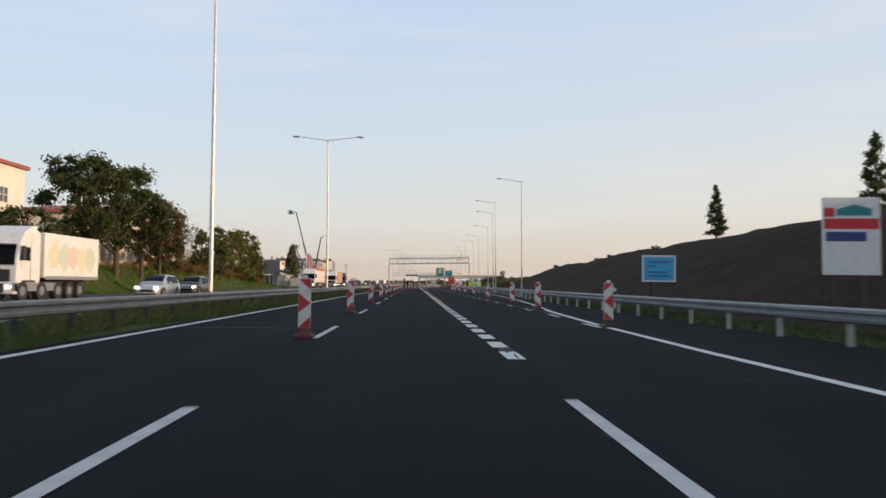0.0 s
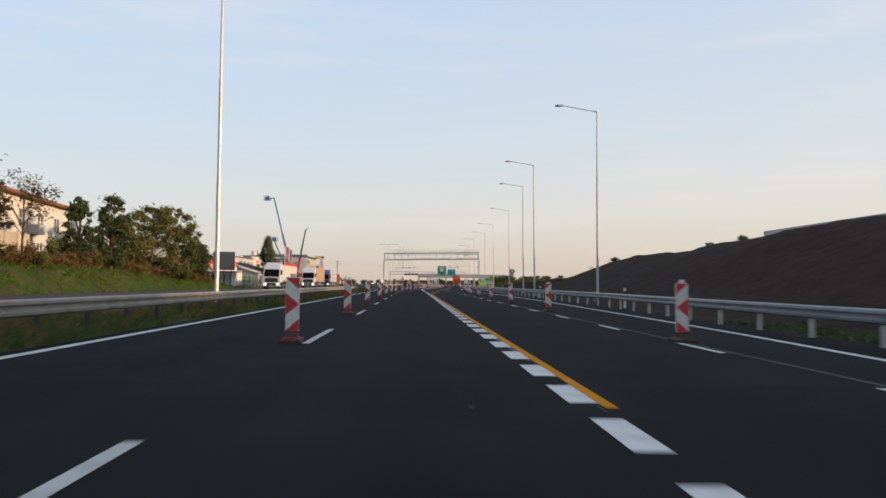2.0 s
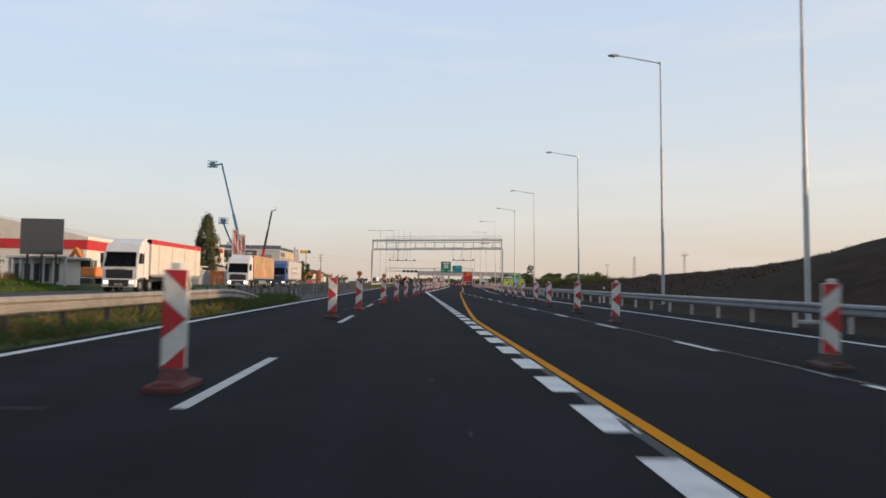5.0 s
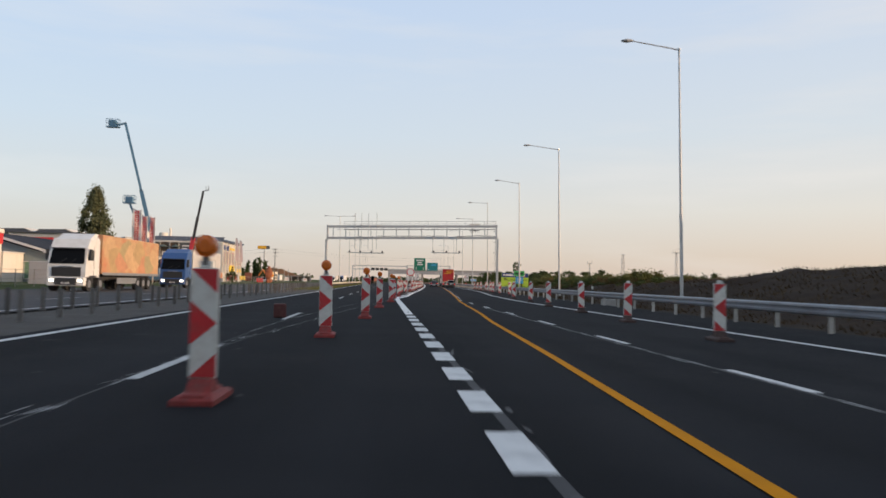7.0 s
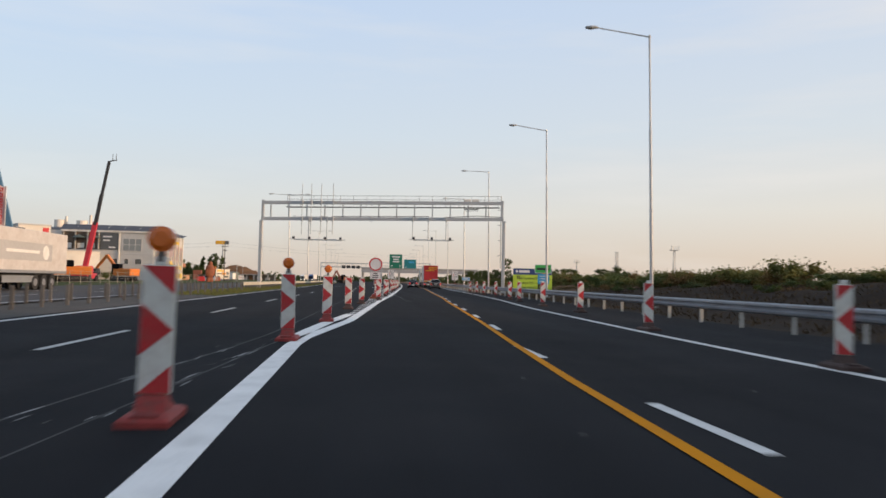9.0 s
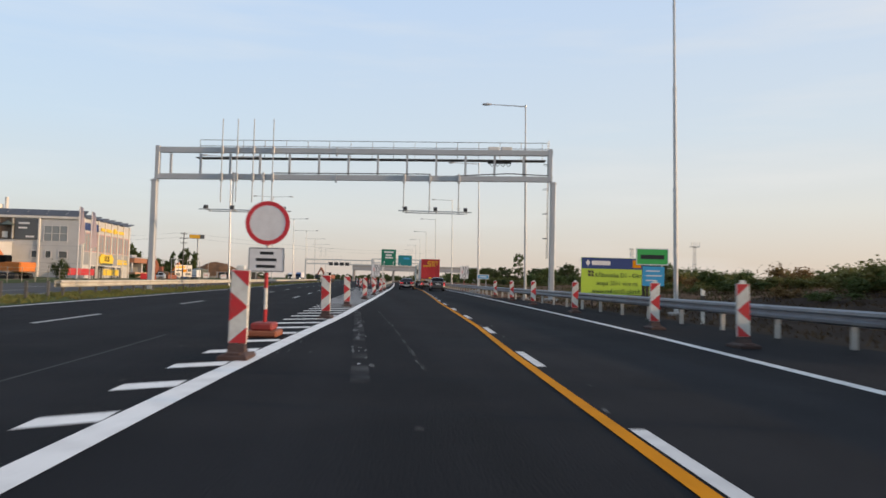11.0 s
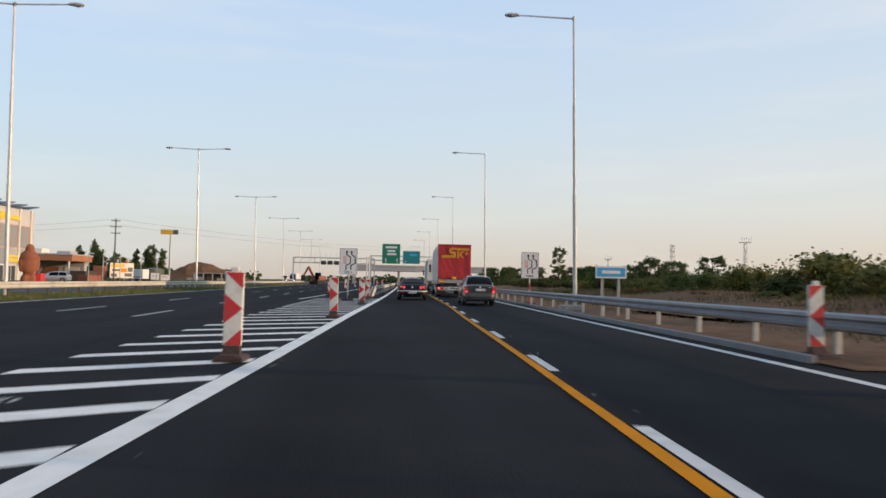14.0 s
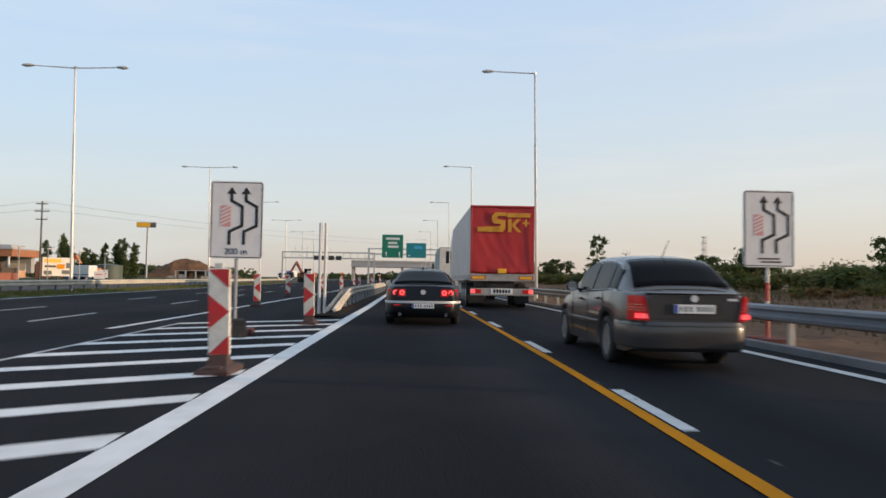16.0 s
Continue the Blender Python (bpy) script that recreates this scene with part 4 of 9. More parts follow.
for hang, u0, u1, cams in (((5.33, 7.32), 3.39, 9.46, (3.84, 5.56, 7.27, 8.96)), ((16.85, 18.6, 20.58), 16.55, 21.43, (17.01, 19.01, 21.02))):
    z = gz((u0 + u1) / 2) - 4.37
    rack = part("sensor_rack", rod(B(), (u0, -1.2, z), (u1, -1.2, z), 0.035, 0.035, 8), gantry_paint, gantry)
    part("rack_tube", rod(B(), (u0 + 0.4, -0.3, z - 0.04), (u1 - 0.4, -0.3, z - 0.04), 0.035, 0.035, 8), gantry_paint, rack)
    for u in hang:
        bm = rod(B(), (u, -0.28, z - 0.06), (u, -0.28, gz(u) - 1.7), 0.04, 0.04, 8)
        box(bm, u - 0.09, u + 0.09, -0.36, -0.15, gz(u) - 2.35, gz(u) - 1.75, 0.02)
        box(bm, u - 0.1, u + 0.1, -0.34, -0.22, z + 0.3, z + 0.34)
        part("hanger", bm, gantry_paint, rack)
    for u in cams:
        bm = rod(B(), (u, -1.2, z), (u + 0.15, -0.3, z - 0.04), 0.03, 0.03, 6)
        part("bracket", bm, gantry_paint, rack)
        bm = B()
        loft(bm, [[(u - 0.1, -1.42, z + 0.02), (u + 0.1, -1.42, z + 0.02), (u + 0.1, -1.42, z + 0.2), (u - 0.1, -1.42, z + 0.2)],
                  [(u - 0.13, -1.1, z + 0.06), (u + 0.13, -1.1, z + 0.06), (u + 0.13, -1.1, z + 0.3), (u - 0.13, -1.1, z + 0.3)]])
        part("sensor", bm, dark_plastic, rack, "black sensor head")
for u in (22.6, 23.5):
    part("cabinet", box(B(), u, u + 0.75, 0.3, 0.8, gz(u) - 0.05, gz(u) + 0.32, 0.03), wall_white, gantry, "cream equipment box")
bm = sloped(B(), 22.6, 24.2, -0.84, -0.76, 0.3, 0.6)
for k in range(4):
    a = 22.7 + 0.38 * k
    for q in range(5):
        z0, z1 = (-0.84 - 0.22 * math.sin(math.pi * v / 5) for v in (q, q + 1))
        rod(bm, (a + 0.07 * q, 0.3, gz(a) + z0), (a + 0.07 * (q + 1), 0.3, gz(a) + z1), 0.02, 0.02, 5)
part("cable_tray", bm, steel_dark, gantry)
bm = B()
for a, b in (((18.6, -2.05), (20.5, -1.8)), ((20.5, -1.8), (24, -1.62)), ((24, -1.62), (SPAN - 0.2, -1.75)), ((8, -1.72), (18.6, -1.7))):
    rod(bm, (a[0], -0.1, gz(a[0]) + a[1]), (b[0], -0.1, gz(b[0]) + b[1]), 0.035, 0.035, 6)
part("cable", bm, dark_plastic, gantry)
u = SPAN - 0.36
ladder = part("ladder", rod(B(), (u, -0.05, 2.8), (u, -0.05, gz(u) + 0.7), 0.025, 0.025, 6), zinc, gantry)
part("stile", rod(B(), (u, 0.38, 2.8), (u, 0.38, gz(u) + 0.7), 0.025, 0.025, 6), zinc, ladder)
for k in range(25):
    z = 3.0 + 0.3 * k
    part("rung", rod(B(), (u, -0.05, z), (u, 0.38, z), 0.018, 0.018, 6), zinc, ladder)
for k in range(4):
    z = 4.2 + 1.7 * k
    rings = []
    for q in range(9):
        a0 = radians(180 * q / 8 + 90)
        rings.append([(u + (0.33 + 0.018 * math.cos(w)) * math.cos(a0), 0.17 + (0.33 + 0.018 * math.cos(w)) * math.sin(a0), z + 0.018 * math.sin(w)) for w in (0, 1.26, 2.51, 3.77, 5.03)])
    bm = loft(B(), rings)
    part("hoop", bm, steel_dark, ladder)

# ---- road signs ----
def lane_sign(x, y, note, turn, red_post):
    """A tall white panel with two shifting lane arrows."""
    s = thing("lane_shift_sign", pose(x, y, 0, 0, 0, turn), "white sign with two black arrows" + (" on a striped post" if red_post else " on a grey post"), "road sign", "lane-shift signs")
    p = part("panel", plate(B(), -0.49, 0.49, 1.44, 2.9, 0, 0.03, 0.07), sign_white, s)
    bm = B()
    for x0, x1, z0, z1 in ((-0.47, 0.47, 2.865, 2.88), (-0.47, 0.47, 1.46, 1.475), (-0.475, -0.46, 1.48, 2.86), (0.46, 0.475, 1.48, 2.86)):
        box(bm, x0, x1, -0.004, 0.0, z0, z1)
    part("border", bm, ink, p)
    for dx in (0.0, 0.27):
        bm = B()
        way = [(-0.13 + dx, 1.72), (-0.13 + dx, 1.95), (0.1 + dx, 2.06), (0.1 + dx, 2.42), (-0.1 + dx, 2.53), (-0.1 + dx, 2.68)]
        for (xa, za), (xb, zb) in zip(way, way[1:]):
            d = Vector((xb - xa, 0, zb - za)).normalized()
            o = Vector((-d.z, 0, d.x)) * 0.028
            e = d * 0.02
            slab(bm, [Vector((xa, -0.005, za)) + o - e, Vector((xa, -0.005, za)) - o - e, Vector((xb, -0.005, zb)) - o + e, Vector((xb, -0.005, zb)) + o + e], 0.004)
        slab(bm, [(-0.19 + dx, -0.005, 2.66), (-0.01 + dx, -0.005, 2.66), (-0.1 + dx, -0.005, 2.79)], 0.004)
        part("arrow", bm, ink, p, "black arrow")
    b = part("closed_block", box(B(), -0.3, -0.11, -0.005, 0, 2.04, 2.44), sign_pink, p, "red hatched block")
    for k in range(5):
        z = 2.06 + 0.07 * k
        part("hatch", slab(B(), [(-0.295, -0.008, z), (-0.115, -0.008, z + 0.09), (-0.115, -0.008, z + 0.115), (-0.295, -0.008, z + 0.025)], 0.003), sign_white, b)
    if note:
        part("writing", moved(text("200 m", 0.17), 0, -0.004, 1.57), ink, p)
    else:
        bars(p, "writing_bar", ink, ((-0.22, 0.2, 1.6), (-0.16, 0.24, 1.54)), 0, 0.03)
    if red_post:
        for k in range(8):
            part("post", rod(B(), (0, 0.06, 0.1 + 0.35 * k), (0, 0.06, 0.45 + 0.35 * k), 0.035, 0.035, 8), board_red if k % 2 == 0 else board_white, s)
    else:
        part("post", rod(B(), (0, 0.06, 0.1), (0, 0.06, 2.85), 0.035, 0.035, 8), zinc, s)
    for sy in (-0.25, 0.3):
        part("foot", box(B(), -0.3, 0.3, sy - 0.16, sy + 0.16, 0, 0.12, 0.02), base_red, s, "rubber foot")
    return s


lane_sign(6.86, 272.5, True, -3, False)
lane_sign(16.89, 271.6, False, -3, True)

s = thing("no_entry_sign", pose(3.17, 205, 0, 0, 0, -4), "round white sign with a red ring above a worded plate", "road sign")
bm = B()
rod(bm, (0, -0.01, 2.13), (0, 0.015, 2.13), 0.42, 0.42, 32)
disc = part("disc", bm, sign_white, s)
bm = B()
for k in range(40):
    a, b = radians(9 * k), radians(9 * k + 9)
    slab(bm, [(0.415 * math.cos(a), -0.014, 2.13 + 0.415 * math.sin(a)), (0.415 * math.cos(b), -0.014, 2.13 + 0.415 * math.sin(b)), (0.335 * math.cos(b), -0.014, 2.13 + 0.335 * math.sin(b)), (0.335 * math.cos(a), -0.014, 2.13 + 0.335 * math.sin(a))], 0.004)
bmesh.ops.remove_doubles(bm, verts=bm.verts[:], dist=0.0005)
part("ring", bm, sign_red, disc, "red ring")
p = part("plate", plate(B(), -0.34, 0.34, 1.2, 1.67, -0.01, 0.025, 0.04), sign_white, s)
bm = B()
for x0, x1, z0, z1 in ((-0.325, 0.325, 1.645, 1.655), (-0.325, 0.325, 1.215, 1.225), (-0.33, -0.32, 1.22, 1.65), (0.32, 0.33, 1.22, 1.65)):
    box(bm, x0, x1, -0.014, -0.01, z0, z1)
part("border", bm, ink, p)
bars(p, "writing_bar", ink, ((-0.12, 0.13, 1.56), (-0.2, 0.19, 1.435), (-0.19, 0.17, 1.31)), -0.01, 0.055)
for k in range(6):
    part("post", rod(B(), (0, 0.05, 0.1 + 0.4 * k), (0, 0.05, 0.5 + 0.4 * k), 0.035, 0.035, 8), board_white if k % 2 else board_red, s)
for i, (x0, x1, y0, y1, z0, z1) in enumerate(((-0.3, 0.3, -0.35, 0.35, 0.0, 0.12), (-0.2, 0.2, -0.3, 0.3, 0.12, 0.26))):
    part("foot", box(B(), x0, x1, y0, y1, z0, z1, 0.03), base_bright if i else statue_brown, s, "stacked red rubber foot")

# overhead direction signs
og = thing("overhead_sign_gantry", pose(16.5, 410, 0, 0, 0, -3.5), "overhead gantry with green direction signs", "sign gantry")
for x in (-7.5, 9.5):
    part("leg", box(B(), x - 0.2, x + 0.2, 0.2, 0.6, -0.2, 7.6), gantry_paint, og)
for z in (7.4, 6.3):
    part("beam", box(B(), -7.5, 9.5, 0.25, 0.55, z - 0.12, z + 0.12), gantry_paint, og)
p = part("green_sign", plate(B(), -4.7, -0.25, 5.55, 10.45, 0, 0.08, 0.15), sign_green, og, "large green direction panel")
for x0, x1, z in ((-3.9, -1.0, 9.6), (-3.4, -1.5, 8.7), (-3.5, -1.2, 7.9)):
    part("writing_bar", box(B(), x0, x1, -0.012, 0, z - 0.24, z + 0.24), sign_white, p)
for x in (-3.8, -1.0):
    part("arrow", slab(B(), [(x - 0.08, -0.012, 5.8), (x + 0.08, -0.012, 5.8), (x + 0.08, -0.012, 6.4), (x + 0.25, -0.012, 6.4), (x, -0.012, 6.9), (x - 0.25, -0.012, 6.4), (x - 0.08, -0.012, 6.4)], 0.01), sign_white, p, "white arrow")
p = part("teal_sign", plate(B(), 0.45, 4.65, 5.6, 8.75, 0, 0.08, 0.15), sign_teal, og, "smaller green direction panel")
part("writing_bar", box(B(), 2.1, 3.9, -0.012, 0, 7.5, 8.1), sign_blue, p)
part("arrow", slab(B(), [(0.9, -0.012, 5.9), (1.3, -0.012, 6.0), (1.0, -0.012, 6.35)], 0.01), sign_white, p, "white arrow")

# second, far gantry with dark message panels
fg = thing("far_gantry", pose(-2.0, 456, 0, 0, 0, -3), "far steel gantry with dark message panels", "gantry")
for z in (8.0, 6.4):
    part("chord", box(B(), -12.5, 12.5, -0.15, 0.15, z - 0.17, z + 0.17), gantry_paint, fg)
for k in range(13):
    x = -12 + 2 * k
    part("strut", box(B(), x - 0.06, x + 0.06, -0.06, 0.06, 6.4, 8.0), gantry_paint, fg)
for x in (-12.5, 12.5):
    part("leg", box(B(), x - 0.17, x + 0.17, -0.17, 0.17, -0.2, 8.1), gantry_paint, fg)
for x in (-3.2, -1.2, 0.8, 2.8):
    part("message_panel", box(B(), x - 0.75, x + 0.75, -0.5, -0.2, 5.9, 7.1, 0.05), dark_plastic, fg)
for k in range(7):
    part("antenna_rod", rod(B(), (-9 + 1.6 * k, -0.2, 6.6), (-9 + 1.6 * k, -0.2, 9.6), 0.04, 0.04, 6), gantry_paint, fg)

# boards on the right bank
def panel_sign(name, x, y, w, z0, z1, turn, material, label, legs=2, group=""):
    s = thing(name, pose(x, y, 0, 0, 0, turn), label, "billboard", group)
    p = part("panel", plate(B(), -w / 2, w / 2, z0, z1, 0, 0.06, 0.02), material, s)
    for k in range(legs):
        lx = (-0.5 + (k + 0.5) / legs) * w
        part("post", box(B(), lx - 0.06, lx + 0.06, 0.07, 0.19, -0.8, z1 - 0.1), bark, s, "dark wooden post")
    return s, p


s, p = panel_sign("project_billboard", 19.93, 231, 4.42, 0.64, 2.7, 0, sign_lime, "lime-green project billboard with a navy header", 3)
s.matrix_world = pose(19.2, 229.7, -0.06) @ Matrix.Diagonal((0.893, 1, 1, 1))
part("header", box(B(), -2.2, 2.2, -0.008, 0, 2.08, 2.69), sign_navy, p, "navy header strip")
bars(p, "logo_bar", sign_white, ((-1.55, -0.35, 2.4),), -0.008, 0.24)
part("logo_mark", slab(B(), [(-1.95, -0.014, 2.4), (-1.8, -0.014, 2.22), (-1.65, -0.014, 2.4), (-1.8, -0.014, 2.58)], 0.006), sign_white, p)
part("logo_mark", box(B(), 1.1, 1.65, -0.014, -0.008, 2.17, 2.6), yellow_line, p)
for k in range(4):
    part("logo_leaf", slab(B(), [(-1.75 + 0.2 * (k % 2), -0.012, 1.64 + 0.18 * (k // 2)), (-1.6 + 0.2 * (k % 2), -0.012, 1.64 + 0.18 * (k // 2)), (-1.65 + 0.2 * (k % 2), -0.012, 1.79 + 0.18 * (k // 2)), (-1.8 + 0.2 * (k % 2), -0.012, 1.79 + 0.18 * (k // 2))], 0.006), bark, p)
for words, z, x in (("Křižovatka D1 - Okruh", 1.72, 0.35), ("etapa 2011 více na", 1.27, 0.1), ("www.rsd.cz/d1-okruh", 0.83, 0.05)):
    part("writing", moved(text(words, 0.36, 0.004), x, -0.006, z), mat("faded_ink", (0.05, 0.075, 0.015), 0.6, vary=0.2, scale=5), p)
s, p = panel_sign("green_banner_sign", 18.6, 223.3, 1.5, 2.1, 2.88, -8, sign_fresh, "bright green banner sign on wooden posts")
bars(p, "writing_bar", ink, ((-0.55, 0.55, 2.48),), 0, 0.2)
bm = B()
for x0, x1, z0, z1 in ((-0.75, 0.75, 2.84, 2.88), (-0.75, 0.75, 2.1, 2.14), (-0.75, -0.71, 2.14, 2.84), (0.71, 0.75, 2.14, 2.84)):
    box(bm, x0, x1, -0.006, 0, z0, z1)
part("rim", bm, sign_white, p)
s, p = panel_sign("pale_blue_sign", 18.62, 223.2, 1.02, 1.12, 2.03, -6, sign_blue, "pale blue notice board on wooden posts")
bars(p, "writing_bar", sign_white, ((-0.36, 0.3, 1.82), (-0.36, 0.38, 1.6), (-0.36, 0.1, 1.38)), 0, 0.06)
s, p = panel_sign("pale_blue_sign", 9.55, 27.6, 1.3, 1.3, 2.34, -4, sign_blue, "pale blue notice board with white rim")
bm = B()
for x0, x1, z0, z1 in ((-0.65, 0.65, 2.27, 2.34), (-0.65, 0.65, 1.3, 1.35), (-0.65, -0.59, 1.35, 2.27), (0.59, 0.65, 1.35, 2.27)):
    box(bm, x0, x1, -0.006, 0, z0, z1)
part("rim", bm, sign_white, p)
bars(p, "writing_bar", sign_navy, ((-0.4, 0.45, 2.08), (-0.45, -0.15, 1.91), (-0.45, 0.3, 1.68), (-0.45, 0.4, 1.53)), 0, 0.045)
s, p = panel_sign("company_board", 12.3, 19.6, 1.55, 1.5, 3.7, -8, sign_white, "tall white notice board with red and blue bands")
part("red_band", box(B(), -0.74, 0.74, -0.006, 0, 2.8, 3.1), sign_red, p)
part("green_mark", slab(B(), [(-0.4, -0.006, 3.18), (0.55, -0.006, 3.18), (0.55, -0.006, 3.38), (0.1, -0.006, 3.5), (-0.4, -0.006, 3.36)], 0.005), sign_teal, p)
part("red_mark", box(B(), -0.74, -0.45, -0.006, 0, 3.14, 3.4), sign_red, p)
part("blue_band", box(B(), -0.7, 0.4, -0.006, 0, 2.45, 2.72), sign_navy, p)
s = thing("small_blue_sign", pose(16.6, 257.6, -0.03, 0, 0, -4), "small blue name board with a white rim on the verge", "billboard")
p = part("panel", plate(B(), -0.56, 0.56, 1.42, 1.86, 0, 0.05, 0.02), sign_white, s)
f_ = part("field", box(B(), -0.51, 0.51, -0.006, 0, 1.48, 1.8), sign_blue, p, "blue field")
part("writing_bar", box(B(), -0.33, 0.33, -0.01, -0.006, 1.59, 1.7), sign_white, f_)
for x in (-0.3, 0.3):
    part("post", box(B(), x - 0.045, x + 0.045, 0.06, 0.13, -0.5, 1.8), frame_dull, s, "pale wooden post")

# roadside reflector posts
src = None
for x, y in ((9.6, 34), (11.3, 76), (11.6, 104), (12.6, 140), (14.2, 174), (15.9, 213)):
    if src is None:
        src = thing("reflector_post", pose(x, y, -0.05), "white reflector post with a black band behind the barrier", "reflector post", "reflector posts")
        part("stem", box(B(), -0.06, 0.06, -0.03, 0.03, -0.2, 0.75, 0.01), board_white, src)
        part("band", box(B(), -0.062, 0.062, -0.032, 0.032, 0.75, 0.9), ink, src, "black band")
        part("tip", loft(B(), [[(-0.06, -0.03, 0.9), (0.06, -0.03, 0.9), (0.06, 0.03, 0.9), (-0.06, 0.03, 0.9)], [(-0.06, -0.03, 1.12), (0.06, -0.03, 1.05), (0.06, 0.03, 1.05), (-0.06, 0.03, 1.12)]]), board_white, src)
    else:
        copy_thing(src, pose(x, y, -0.05, 0, 0, random.uniform(-10, 10)))


# ---- vehicles ----
def tyre_mesh(r, w, rim_r, rim_mat, thing_, x, y, side, spokes=8, dark=False):
    bm = B()
    prof = [(rim_r, -w / 2), (r - 0.03, -w / 2), (r, -w / 2 + 0.03), (r, w / 2 - 0.03), (r - 0.03, w / 2), (rim_r, w / 2)]
    n = 24
    rings = [[(x + pw, y + pr * math.sin(2 * math.pi * k / n), r + pr * math.cos(2 * math.pi * k / n)) for pr, pw in prof] for k in range(n)]
    rings.append(rings[0])
    loft(bm, rings, closed=True, caps=False)
    bmesh.ops.remove_doubles(bm, verts=bm.verts, dist=0.0005)
    t = part("wheel", bm, rubber, thing_, smooth=True)
    bm = B()
    rod(bm, (x + side * (w / 2 - 0.07), y, r), (x + side * (w / 2 - 0.05), y, r), rim_r, rim_r, 24)
    part("rim_well", bm, steel_dark, t)
    bm = B()
    for k in range(spokes):
        a = 2 * math.pi * k / spokes
        d, o = Vector((0, math.sin(a), math.cos(a))), Vector((0, math.cos(a), -math.sin(a)))
        c = Vector((x + side * (w / 2 - 0.045), y, r))
        slab(bm, [c + o * 0.045, c - o * 0.045, c + d * rim_r * 0.93 - o * 0.06, c + d * rim_r * 0.93 + o * 0.06], 0.03, (side, 0, 0))
    rod(bm, (x + side * (w / 2 - 0.05), y, r), (x + side * (w / 2 - 0.01), y, r), 0.07, 0.06, 14)
    for k in range(24):
        a, b = 2 * math.pi * k / 24, 2 * math.pi * (k + 1) / 24
        pts = [(x + side * (w / 2 - 0.04), y + q * math.sin(z), r + q * math.cos(z)) for q, z in ((rim_r, a), (rim_r, b), (rim_r * 0.9, b), (rim_r * 0.9, a))]
        slab(bm, pts, 0.03, (side, 0, 0))
    part("rim", bm, rim_mat, t, "silver wheel rim")
    return t


